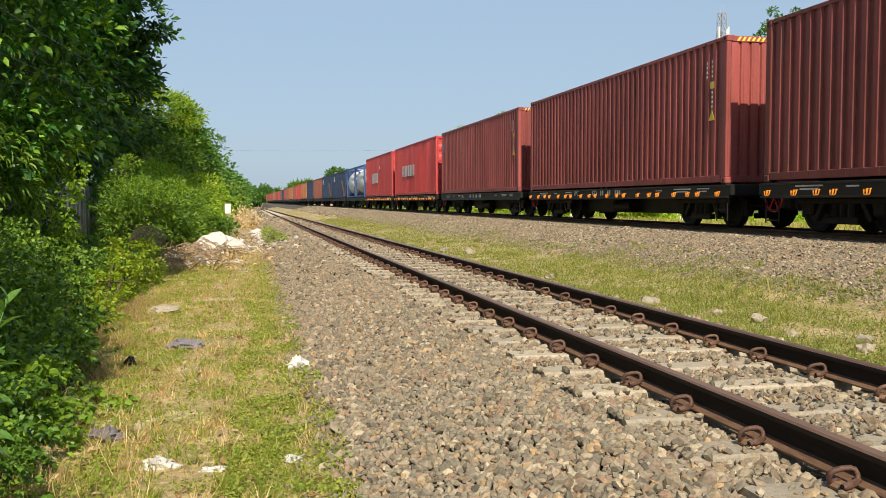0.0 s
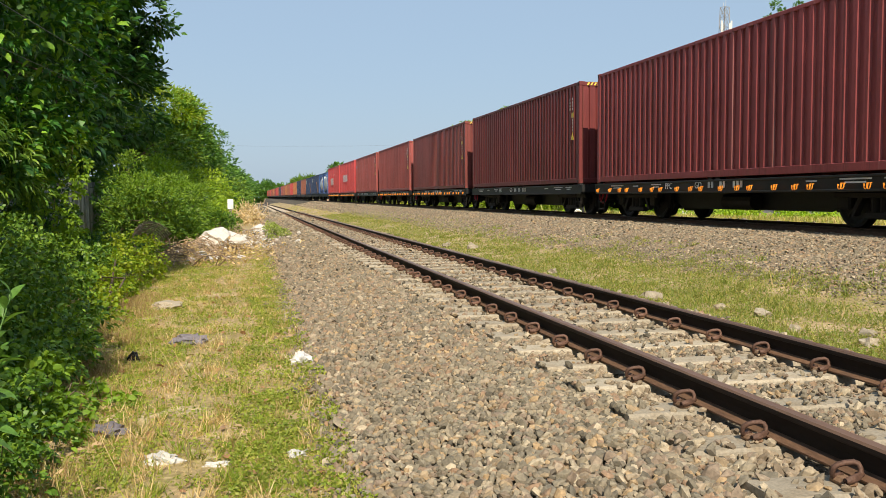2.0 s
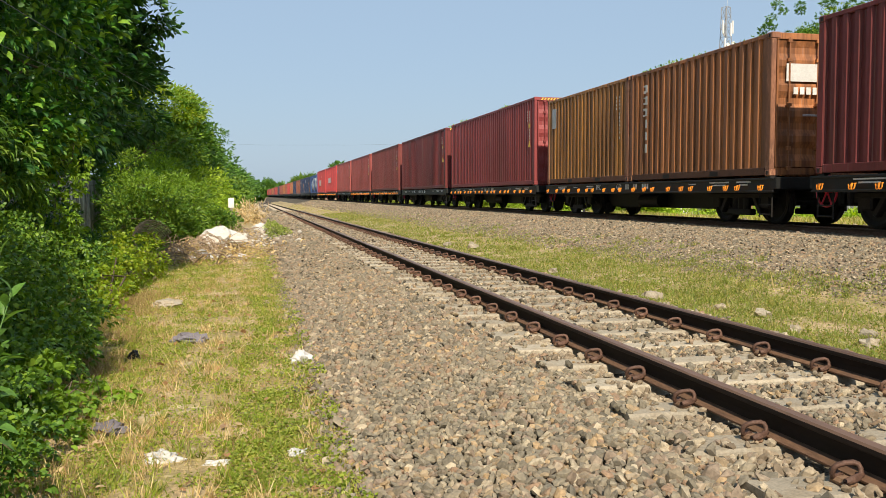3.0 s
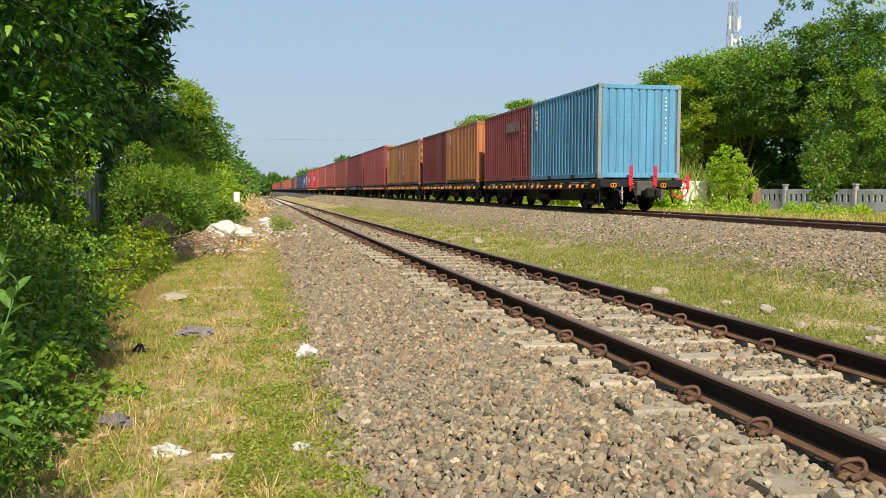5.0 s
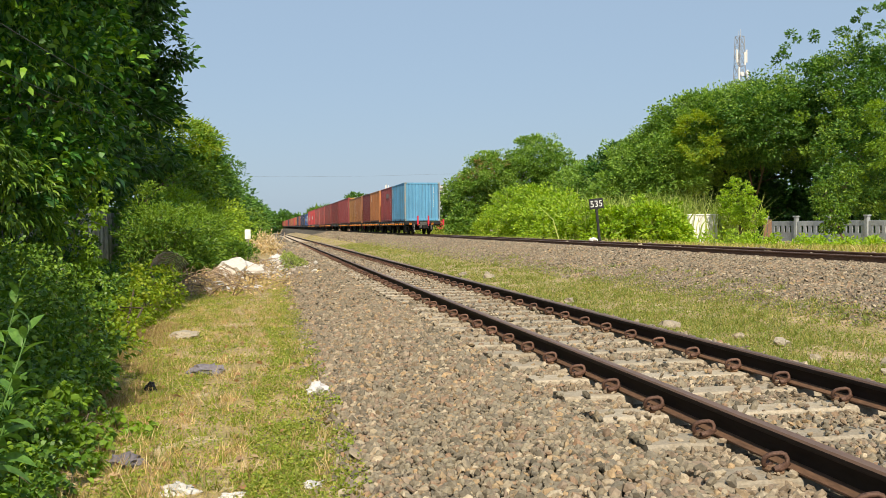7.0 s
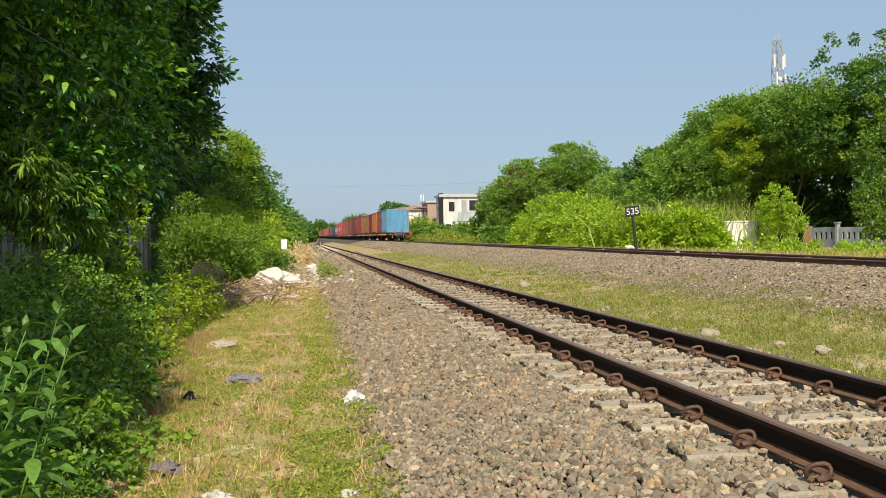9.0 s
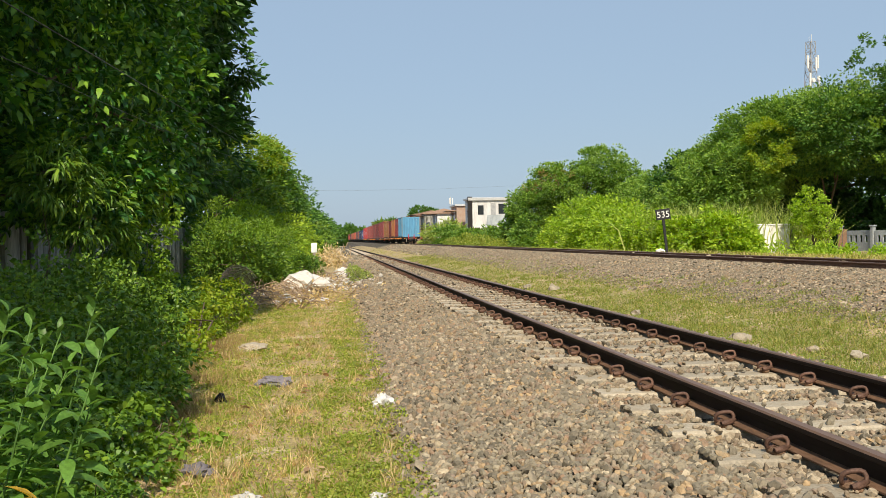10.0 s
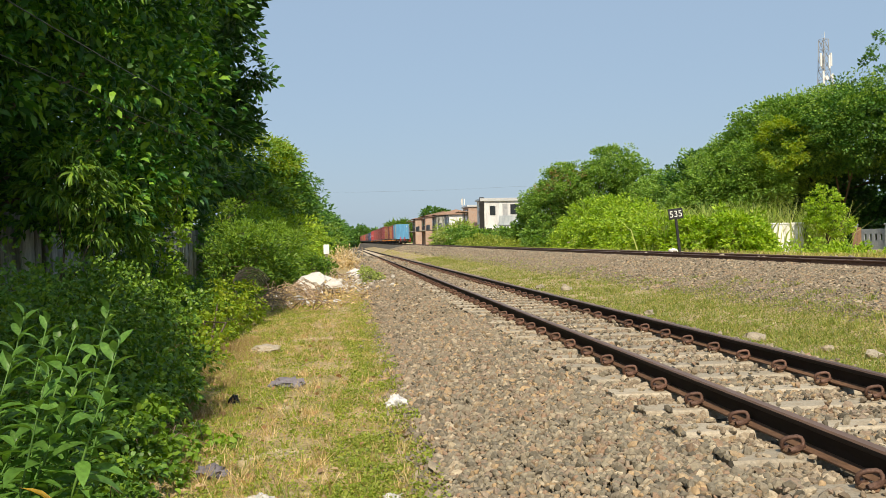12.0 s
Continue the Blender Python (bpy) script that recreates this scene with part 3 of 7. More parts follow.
def container(L, H, colour, label, doors=True, detail=True, hazard=False, marks=()):
    """A shipping container; its rear faces -y and its underside is at 0. doors: the doors are at the rear, not at the front."""
    me = container_meshes(L, H, colour, doors)
    c = thing("shipping_container", label, "container", "containers of the train")
    h, w = L / 2, 1.219
    part("frame", me["frame"], c)
    part("side_panel", me["side_panel"], c)
    part("side_panel", me["side_panel"], c, pose(0, 0, 0, 0, 0, 180))
    part("roof", me["roof"], c)
    turn = 0 if doors else 180
    part("end_wall", me["end_wall"], c, pose(0, 0, 0, 0, 0, 180 - turn))
    if detail:
        for s in (1, -1):
            m = pose(0, 0, 0, 0, 0, turn) @ (Matrix.Identity(4) if s > 0 else Matrix.Diagonal((-1, 1, 1, 1)))
            d = part("door", me["door"], c, m)
            for x in (.28, .86):
                b = part("locking_bar", me["locking_bar"], d, pose(x, -h - .012, 0))
                if x < .5:
                    part("handle", me["handle"], d, pose(x + .3, -h - .005, 1.1))
        for x in (-1, 1):
            for y in (-1, 1):
                for z in (.059, H - .059):
                    part("corner_casting", me["corner_casting"], c, pose(x * (w - .085), y * (h - .077), z, 0, 0, 0 if x < 0 else 180))
    else:
        part("end_wall", me["end_wall"], c, pose(0, 0, 0, 0, 0, turn))
    if hazard:
        g = Geo()
        for i in range(9):
            a = -1.0 + .105 * i
            g.add([(a, -h - .003, H - .11), (a + .05, -h - .003, H - .11), (a + .10, -h - .003, H - .03), (a + .05, -h - .003, H - .03)], [(0, 1, 2, 3)])
            g.add([(a, -h + .004, H - .11), (a + .05, -h + .004, H - .11), (a + .10, -h + .004, H - .03), (a + .05, -h + .004, H - .03)], [(0, 1, 2, 3)])
        part("hazard_stripes", g.mesh("hazard_stripes", M["yellow"], fix=False), c, label="yellow and black hazard stripes")
    for name, g, material, side in marks:
        part(name, g.mesh(name, M[material] if isinstance(material, str) else material), c, kind="stuff" if name in ("code_marking", "lettering") else "", m=pose(-w - .001, 0, 0) if side == "left" else pose(0, -h - .004, 0, 0, 0, 90))
    return c


def code_marks(L, H):
    """Upright columns of small bars by the rear post, and a warning triangle."""
    g = bars([[.055] * 4 + [.0] + [.055] * 6 + [.0] + [.055], [.055] * 4], -L / 2 + .52, H - .42, .042, .20, True, .04)
    ya, yb, za, zb = -L / 2 + .42, -L / 2 + .66, H - 1.62, H - 1.40
    t = Geo().add([(-.004, ya, za), (-.004, yb, za), (-.004, (ya + yb) / 2, zb), (0, ya, za), (0, yb, za), (0, (ya + yb) / 2, zb)],
                  [(0, 1, 2), (3, 4, 5), (0, 1, 4, 3), (1, 2, 5, 4), (2, 0, 3, 5)])
    p = Geo().box(-.004, 0, -L / 2 + .46, -L / 2 + .62, H - .98, H - .84)
    return [("code_marking", g, "white", "left"), ("warning_triangle", t, "yellow", "left"), ("data_plate", p, "yellow", "left")]


def word_marks(widths, y0, z0, cell, tall=False, name="lettering"):
    return [(name, bars([widths], y0, z0, cell, .3, tall, .17), "white", "left")]


def patch(y0, y1, z0, z1, material, name="patch", side="left"):
    return [(name, Geo().box(-.004, 0, y0, y1, z0, z1), material, side)]


def wheelset_mesh():
    g = Geo()
    n, r = 22, .45
    for s in (-1, 1):
        prof = [(.035, .485), (.09, .488), (.12, .50), (.30, .505), (.345, .49), (.475, .485), (.475, .512), (r, .520), (r - .006, .612), (r - .06, .616), (.33, .585), (.16, .57), (.11, .60), (.075, .62), (.06, .76), (.035, .76)]
        vs, fs = [], []
        for i in range(n):
            a = 2 * math.pi * i / n
            vs += [(s * x, math.cos(a) * q, math.sin(a) * q) for q, x in prof]
        k = len(prof)
        for i in range(n):
            for j in range(k - 1):
                fs.append((i * k + j, i * k + j + 1, (i + 1) % n * k + j + 1, (i + 1) % n * k + j))
        g.add(vs, fs)
        for i in range(3):    # ribs on the wheel plate
            a = 2 * math.pi * i / 3
            m = pose(0, 0, 0, math.degrees(a))
            g.box(s * .585 - .012, s * .585 + .012, -.02, .02, .15, .33, 0, 0, m)
    g.tube([(-.5, 0, 0), (.5, 0, 0)], .075, 12)
    return g.mesh("wheelset", M["steel"], smooth=False)


def bogie_frame_mesh():
    g = Geo()
    for s in (-1, 1):
        x0, x1 = sorted((s * .70, s * .84))
        g.box(x0, x1, -1.18, 1.18, .50, .60, .02)
        g.box(x0, x1, -.42, .42, .16, .28, .02)
        for y in (-1, 1):
            g.box(x0, x1, y * .9 - .15, y * .9 + .15, .30, .54, .03)
            m = Matrix.Translation((0, y * .58, .40)) @ pose(0, 0, 0, y * 35)
            g.box(x0 + .01, x1 - .01, -.05, .05, -.22, .20, .01, 0, m)
        for y in (-.2, 0, .2):
            g.tube([(s * .77, y, .27), (s * .77, y, .50)], .075, 10)
        for y in (-1, 1):
            g.box(*sorted((s * .55, s * .60)), y * 1.36 - .03, y * 1.36 + .03, .25, .58, .01)
    g.box(-.72, .72, -.20, .20, .34, .56, .03)
    return g.mesh("bogie_frame", M["steel"])


def underframe_mesh():
    g = Geo()
    g.box(-.30, -.14, -6.1, 6.1, .50, .86, .01).box(.14, .30, -6.1, 6.1, .50, .86, .01)
    for s in (-1, 1):
        g.box(*sorted((s * 1.10, s * 1.22)), -6.2, 6.2, .83, .87, .006)
        g.box(*sorted((s * 1.10, s * 1.22)), -6.2, 6.2, .60, .64, .006)
        g.box(*sorted((s * 1.165, s * 1.195)), -6.2, 6.2, .63, .84, .0)
    for i in range(13):
        y = -6.1 + 12.2 * i / 12
        g.box(-1.1, 1.1, y - .05, y + .05, .64, .85, .005)
    for y in (-1, 1):
        g.box(-1.2, 1.2, *sorted((y * 6.18, y * 6.28)), .66, .87, .01)
    # fish-bellied middle
    for s in (-1, 1):
        vs = [(s * .42 + d, y, z) for d in (-.02, .02) for y, z in ((-3.5, .60), (3.5, .60), (2.7, .25), (-2.7, .25))]
        g.add(vs, [(0, 1, 2, 3), (7, 6, 5, 4), (0, 4, 5, 1), (1, 5, 6, 2), (2, 6, 7, 3), (3, 7, 4, 0)])
    return g.mesh("underframe", M["frame"])


def tank_mesh():
    return Geo().tube([(-.55, -.55, .42), (-.55, .55, .42)], .17, 14).tube([(.3, -1.2, .45), (.3, -.5, .45)], .14, 14).mesh("air_reservoir", M["steel"])


def hook_mesh():
    """A pair of bent lashing hooks on a small plate."""
    g = Geo()
    for off in (-.045, .045):
        pts = [(-.01, off - .05, .075), (-.02, off - .05, -.02)] + [(-.03, off - .05 * math.cos(a) + .0, -.02 - .055 * math.sin(a)) for a in (radians(d) for d in (45, 100, 150))] + [(-.03, off + .055, .05)]
        g.tube(pts, .0165, 5)
    g.box(-.006, .02, -.11, .06, .05, .075, .004)
    return g.mesh("lashing_hook", M["hook"], smooth=False)


FARWHEELS = Geo().tube([(-.61, 0, 0), (-.49, 0, 0)], .45, 14).tube([(.49, 0, 0), (.61, 0, 0)], .45, 14).tube([(-.5, 0, 0), (.5, 0, 0)], .075, 6).mesh("wheelset", M["steel"])
WHEELSET, BOGIE, UNDER, TANK, HOOK = wheelset_mesh(), bogie_frame_mesh(), underframe_mesh(), tank_mesh(), hook_mesh()
COUPLER = Geo().box(-.12, .12, -.60, .10, .40, .58, .03).box(-.17, .17, -.72, -.56, .36, .64, .04).box(.05, .20, -.86, -.70, .38, .62, .04).mesh("coupler", M["steel"])
hw = Geo()
hw.tube([(0, .26 * math.cos(2 * math.pi * i / 20), .26 * math.sin(2 * math.pi * i / 20)) for i in range(21)], .02, 6, caps=False)
for i in range(3):
    a = math.pi * i / 3
    hw.tube([(0, -.26 * math.cos(a), -.26 * math.sin(a)), (0, .26 * math.cos(a), .26 * math.sin(a))], .014, 5)
HANDWHEEL = hw.tube([(-.05, 0, 0), (.16, 0, 0)], .025, 8).mesh("handbrake_wheel", M["red"])
ld = Geo()
for y in (-.2, .2):
    ld.tube([(0, y, .15), (0, y, .62)], .014, 6)
for z in (.2, .38):
    ld.tube([(0, -.2, z), (0, .2, z)], .014, 6)
STEP = ld.mesh("step", M["steel"])
SPIGOT = Geo().box(-.07, .07, -.09, .09, .86, .915, .01).mesh("container_lock", M["steel"])
TAIL = Geo().box(-.06, .06, -.03, .03, -.12, .14, .01).box(-.05, .05, -.05, -.02, .14, .45, .02).box(-.02, .02, -.01, .03, -.25, .0).mesh("tail_marker", M["red"])
STROKE = {wd: Geo().box(-.003, .003, -wd / 2, wd / 2, 0, .026).mesh("data_marking", M["white"]) for wd in (.3, .5, .75)}
MARKS = [(-5.2, .5, .79), (-5.2, .3, .735), (-4.3, .75, .79), (-4.3, .5, .735), (-3.2, .3, .77), (2.6, .5, .79), (2.6, .3, .735), (3.7, .3, .77), (4.8, .75, .79), (4.8, .5, .735)]


def flat_wagon(detail, last=False, hooks=True):
    w = thing("flat_wagon", "grey container flat wagon with black bogies and orange hooks", "wagon", "wagons of the train")
    part("underframe", UNDER, w)
    sets = []
    for y in (-4.45, 4.45):
        b = part("bogie", BOGIE, w, pose(0, y, 0))
        for q in (-.9, .9):
            sets.append((part("wheelset", WHEELSET if detail else FARWHEELS, b, pose(0, q, .45)), q))
    part("coupler", COUPLER, w, pose(0, -6.25, 0))
    part("coupler", COUPLER, w, pose(0, 6.25, 0, 0, 0, 180))
    if detail:
        part("air_reservoir", TANK, w)
        for s in (-1, 1):
            for i in range(20 if hooks else 0):
                part("lashing_hook", HOOK, w, pose(s * 1.262, -5.9 + 11.8 * (i + (.3 if i % 3 == 1 else 0)) / 19.3, .69, 0, 0, 0 if s < 0 else 180) @ Matrix.Diagonal((.68, .68, .68, 1)))
        for y, wd, z in MARKS:
            part("data_marking", STROKE[wd], w, pose(-1.199, y, z))
        for y in (-5.9, 5.9):
            part("step", STEP, w, pose(-1.16, y, 0))
        hwl = part("handbrake_wheel", HANDWHEEL, w, pose(-1.10 if not last else 1.22, 5.95 if not last else -6.1, .62, 0, 0, 0 if not last else 90), "red handbrake wheel")
        for s in (-1, 1):
            for y in (-6.0, -.15, .15, 6.0):
                part("container_lock", SPIGOT, w, pose(s * 1.13, y, 0))
    return w, sets


def lettering(body, size, material, parent, m, name="lettering", label=""):
    cu = bpy.data.curves.new(name, "FONT")
    cu.body, cu.size, cu.extrude, cu.align_x = body, size, .002, "CENTER"
    cu.materials.append(M[material])
    ob = new(name, cu)
    ob.parent = parent
    ob.matrix_basis = m
    return tagged(ob, label=label)


H8, H9 = 2.591, 2.896
LOADS = {   # wagon from the rear: containers as (length, middle along the wagon, height, paint, words, doors at the rear, extras)
    1: [(6.058, -3.067, H8, "blue", "sky-blue corrugated twenty-foot container at the train's end", False, "blue"),
        (6.058, 3.067, H8, "wine", "wine-red twenty-foot container with a grey patch", True, "patch")],
    2: [(6.058, -3.067, H8, "orange", "rusty orange twenty-foot container with a bright orange end", False, "orange"),
        (6.058, 3.067, H8, "maroon", "dull maroon twenty-foot container", True, "")],
    3: [(6.058, -3.067, H8, "brown", "rust-brown twenty-foot container with tall white letters", True, "tall"),
        (6.058, 3.067, H8, "ochre", "ochre twenty-foot container streaked with rust", True, "grey")],
    4: [(12.192, 0, H9, "wine", "maroon forty-foot high container with a white label on its doors", True, "label")],
    5: [(12.192, 0, H9, "maroon", "maroon forty-foot high container", False, "code")],
    6: [(12.192, 0, H9, "dusty", "dark maroon forty-foot high container", False, "code")],
    7: [(12.192, 0, H9, "oxide", "red-oxide forty-foot high container with hazard stripes", False, "code")],
    8: [(12.192, 0, H9, "oxide", "dark red forty-foot high container with a small blue sticker", False, "sticker")],
    9: [(12.192, 0, H9, "red", "bright red forty-foot container with white lettering", True, "word")],
    10: [(12.192, 0, H9, "red", "bright red forty-foot container with slanting white letters", True, "word2")],
    12: [(12.192, 0, H8, "navy", "navy forty-foot container with a slanting orange stripe", True, "stripe")],
    13: [(12.192, 0, H8, "navy", "navy forty-foot container with a slanting orange stripe", True, "stripe")],
    14: [(12.192, 0, H8, "rust", "faded brown forty-foot container", True, "")],
    15: [(12.192, 0, H8, "navy", "navy forty-foot container on a wagon", True, "")],
    16: [(12.192, 0, H8, "orange", "faded orange forty-foot container", True, "")],
    17: [(12.192, 0, H8, "red", "red forty-foot container on a wagon", True, "")],
}
FAR_PAINTS = ["rust", "orange", "rust", "oxide", "navy", "rust", "red", "wine", "rust", "orange", "oxide", "rust", "red", "rust", "wine", "rust", "red"]
TRAIN, WHEELS = [], []      # (object, wagon number, metres along the wagon, height) and (wheelset, place)
for n in range(1, 35):
    near = n <= 10
    wagon, sets = flat_wagon(near, n == 1, n not in (5, 8))
    TRAIN.append((wagon, n, 0.0, 0.0))
    if near:
        WHEELS += sets
        for word, y in (("PPC", 1.95), ("GD", .62)):
            lettering(word, .20, "letter", wagon, Matrix.Translation((-1.207, y, .70)) @ pose(0, 0, 0, 90, 0, -90), "lettering", "white painted letters")
        for y in (.18, .05, -.28, -.41, -.78, -.91, -1.04):
            part("number_mark", STROKE[.3], wagon, pose(-1.204, y, .70) @ Matrix.Diagonal((1, .27, 5.2, 1)))
    for yy in (-3.067, 3.067) if n == 11 else ():
        t = thing("tank_container", "silver tank container in a blue steel frame", "container", "containers of the train")
        g = Geo()
        for x in (-1, 1):
            for y in (-2.96, 2.96):
                g.box(x * 1.15 - .07, x * 1.15 + .07, y - .08, y + .08, 0, 2.59, .01)
            for z in (.08, 2.51):
                g.box(x * 1.15 - .06, x * 1.15 + .06, -2.96, 2.96, z - .07, z + .07, .01)
        for y in (-2.96, 2.96):
            for z in (.08, 2.51):
                g.box(-1.1, 1.1, y - .06, y + .06, z - .07, z + .07, .01)
            for s in (-1, 1):
                g.tube([(s * 1.1, y, .1), (s * .3, y * .98, 1.0)], .06, 6).tube([(s * 1.1, y, 2.5), (s * .3, y * .98, 1.6)], .06, 6)
        part("frame", g.mesh("frame", PAINTS["royal"]), t, label="blue steel frame")
        for k in range(4):
            part("label", Geo().box(-1.235, -1.222, -3.0, -2.45, .5 + .45 * k, .78 + .45 * k).mesh("label", M["white"] if k % 2 else PAINTS["orange"]), t, label="label plate on the frame")
        part("tank", Geo().tube([(0, -2.9, 1.3), (0, -2.75, 1.3), (0, -2.5, 1.3), (0, 2.5, 1.3), (0, 2.75, 1.3), (0, 2.9, 1.3)], [.35, .85, 1.13, 1.13, .85, .35], 28).mesh("tank", M["silver"], smooth=True), t)
        part("walkway", Geo().box(-.3, .3, -2.6, 2.6, 2.40, 2.44, .01).mesh("walkway", M["galv"]), t)
        TRAIN.append((t, n, yy, FLOOR))
    if n == 11:
        continue
    loads = LOADS.get(n) or [(12.192, 0, H8, FAR_PAINTS[(n - 18) % len(FAR_PAINTS)], "weathered forty-foot container far up the train", True, "")]
    for L, y, H, colour, words, doors, extra in loads:
        marks = []
        if extra == "code":
            marks = code_marks(L, H)
        elif extra == "sticker":
            marks = code_marks(L, H) + patch(5.5, 5.75, 2.0, 2.3, PAINTS["blue"], "sticker")
        elif extra == "word":
            marks = word_marks([.22, .22, .36, .26, .46, .40, .24, .44], 3.4, 1.72, .62)
        elif extra == "word2":
            marks = word_marks([.28, .38, .28, .44, .28, .46], 2.9, 1.68, .72) + patch(-1.2, -.8, 1.9, 2.1, "white", "sticker")
        elif extra == "stripe":
            st = Geo().add([(x, y, z) for x in (-.004, 0) for y, z in ((-5.9, .2), (-4.7, .2), (-2.4, 1.7), (-3.6, 1.7))], [(0, 1, 2, 3), (7, 6, 5, 4), (0, 4, 5, 1), (1, 5, 6, 2), (2, 6, 7, 3), (3, 7, 4, 0)])
            marks = [("stripe", st, PAINTS["orange"], "left")] + word_marks([.3, .3, .3], 4.6, 2.2, .5)
        elif extra == "patch":
            marks = patch(-1.25, -.1, 1.78, 2.12, M["faded_patch"], "grey_patch") + patch(-1.85, -1.4, 1.78, 2.12, M["faded_patch"], "grey_patch") + word_marks([.05] * 7, -2.4, 1.9, .05, True)
        elif extra == "blue":
            marks = [("lettering", bars([[.12, .14, .12, .16]], 2.3, 2.3, .20, .2, True), "white", "left"),
                     ("code_marking", bars([[.055, .055, .055, .055], []], -.78, 2.25, .035, .2, True, .05), "white", "rear"),
                     ("code_marking", bars([[.05] * 6], -.78, 1.7, .03, .2, True, .09), "white", "rear")]
        elif extra == "tall":
            marks = [("lettering", bars([[.17, .20, .17, .20, .19, .21], [.04, .06, .03, .05, .06, .04]], 2.05, 2.25, .10, .10, True, .09), "white", "left")]
        elif extra == "grey":
            marks = patch(2.25, 2.6, 1.7, 2.3, M["galv"], "grey_patch") + code_marks(L, H)[:1]
        elif extra == "orange":
            marks = [("lettering", bars([[.12, .14, .12]], 2.0, 2.25, .18, .2, True), "white", "left")]
        elif extra == "label":
            marks = code_marks(L, H) + patch(-1.05, -.05, 1.72, 1.90, M["white"], "label", "rear")
        if n == 3 and y < 0:
            marks = marks + patch(.12, .92, 1.71, 2.03, M["white"], "sign", "rear") + [q for k in range(5) for q in patch(.16 + .13 * k, .25 + .13 * k, 1.48, 1.61, M["white"], "lettering", "rear")]
        c = container(L, H, colour, words, doors, near, extra in ("code", "label", "sticker"), marks)
        TRAIN.append((c, n, y, FLOOR))
    if n == 1:
        for k, s in enumerate((-.75, -.3, .3, .75)):
            part("brake_hose", Geo().tube([(s, -6.3, .62), (s, -6.46, .55), (s + .04, -6.5, .36), (s + .10, -6.44, .24), (s + .14, -6.36, .30)], .022, 6).mesh("brake_hose", M["steel"], smooth=True), wagon)
        for s in (-.85, -.3, .62):
            part("lashing_hook", HOOK, wagon, pose(s, -6.30, .71, 0, 0, 90) @ Matrix.Diagonal((.8, .8, .8, 1)))
        ch = Geo()
        for k in range(6):
            zc = .62 - .075 * k
            pts = [(-.62 + .03 * math.cos(a) * (k % 2), -6.36 + .03 * math.cos(a) * (1 - k % 2), zc + .05 * math.sin(a)) for a in (2 * math.pi * q / 10 for q in range(11))]
            ch.tube(pts, .011, 5, caps=False)
        part("safety_chain", ch.mesh("safety_chain", M["galv"], smooth=True), wagon)
        part("buffer_box", Geo().box(-.24, .24, -6.5, -6.29, .42, .82, .03).box(.5, .62, -6.4, -6.29, .30, .60, .02).mesh("buffer_box", M["grimy_grey"]), wagon)
        part("lever", Geo().box(1.36, 1.46, -6.22, -6.19, .62, 1.02, .02).tube([(1.30, -6.2, .62), (1.42, -6.2, .72)], .02, 6).mesh("lever", M["red"]), wagon, label="red brake lever")
        for s in (-.36, .36):
            part("tail_marker", TAIL, wagon, pose(s, -6.33, .80), "red tail marker board")


# ---- foliage helpers ----
def leaves_mesh(name, P, D, size, material, width=0.42, fold=0.12, droop=0.18, rng=RNG):
    """Pointed oval leaves of four triangles that arch over: bases P, directions D, lengths size."""
    n = len(P)
    D = unit(D)
    R = unit(unit(np.cross(D, rng.normal(size=(n, 3)))) * [1, 1, .45])
    U = unit(np.cross(R, D))
    U *= np.where(U[:, 2:] < 0, -1, 1)
    s = np.asarray(size, float).reshape(-1, 1) * np.ones((n, 1))
    w = s * width * .5 * rng.uniform(.8, 1.2, (n, 1))
    m1, m2 = P + D * s * .34 + U * s * fold, P + D * s * .70 + U * s * fold * .8
    tip = P + D * s - np.array([0, 0, 1.0]) * s * droop
    V = np.stack([P, m1 - R * w, m1 + R * w, m2 - R * w * .82, m2 + R * w * .82, tip], 1).reshape(-1, 3)
    k = (np.arange(n) * 6)[:, None, None]
    F = (k + np.array([[0, 2, 1], [1, 2, 4], [1, 4, 3], [3, 4, 5]])[None]).reshape(-1, 3)
    return mesh_np(name, V, F, material)


def far_leaves_mesh(name, P, D, size, material, width=0.5, rng=RNG):
    """Leaves of two triangles, folded at the midrib, for crowns further off."""
    n = len(P)
    D = unit(D)
    R = unit(unit(np.cross(D, rng.normal(size=(n, 3)))) * [1, 1, .4])
    s = np.asarray(size, float).reshape(-1, 1) * np.ones((n, 1))
    w = s * width * .55
    U = unit(np.cross(R, D))
    mid = P + D * s * .45
    V = np.stack([P, mid - R * w + U * s * .10, P + D * s, mid + R * w + U * s * .10], 1).reshape(-1, 3)
    k = (np.arange(n) * 4)[:, None, None]
    return mesh_np(name, V, (k + np.array([[0, 2, 1], [0, 3, 2]])[None]).reshape(-1, 3), material)


def blades_mesh(name, P, D, height, width, material, bend=0.35, rng=RNG):
    """Grass blades of three triangles that bend over."""
    n = len(P)
    D = unit(D)
    h = np.asarray(height, float).reshape(-1, 1) * np.ones((n, 1))
    a = rng.uniform(0, 2 * np.pi, n)
    R = np.stack([np.cos(a), np.sin(a), np.zeros(n)], -1) * np.asarray(width).reshape(-1, 1) * .5
    lean = np.stack([-np.sin(a), np.cos(a), np.zeros(n)], -1) * h * bend * rng.uniform(-1, 1, (n, 1))
    mid = P + D * h * .55 + lean * .3
    V = np.stack([P - R, P + R, mid - R * .7, mid + R * .7, P + D * h * .95 + lean], 1).reshape(-1, 3)
    k = (np.arange(n) * 5)[:, None, None]
    F = (k + np.array([[0, 1, 3], [0, 3, 2], [2, 3, 4]])[None]).reshape(-1, 3)
    return mesh_np(name, V, F, material)


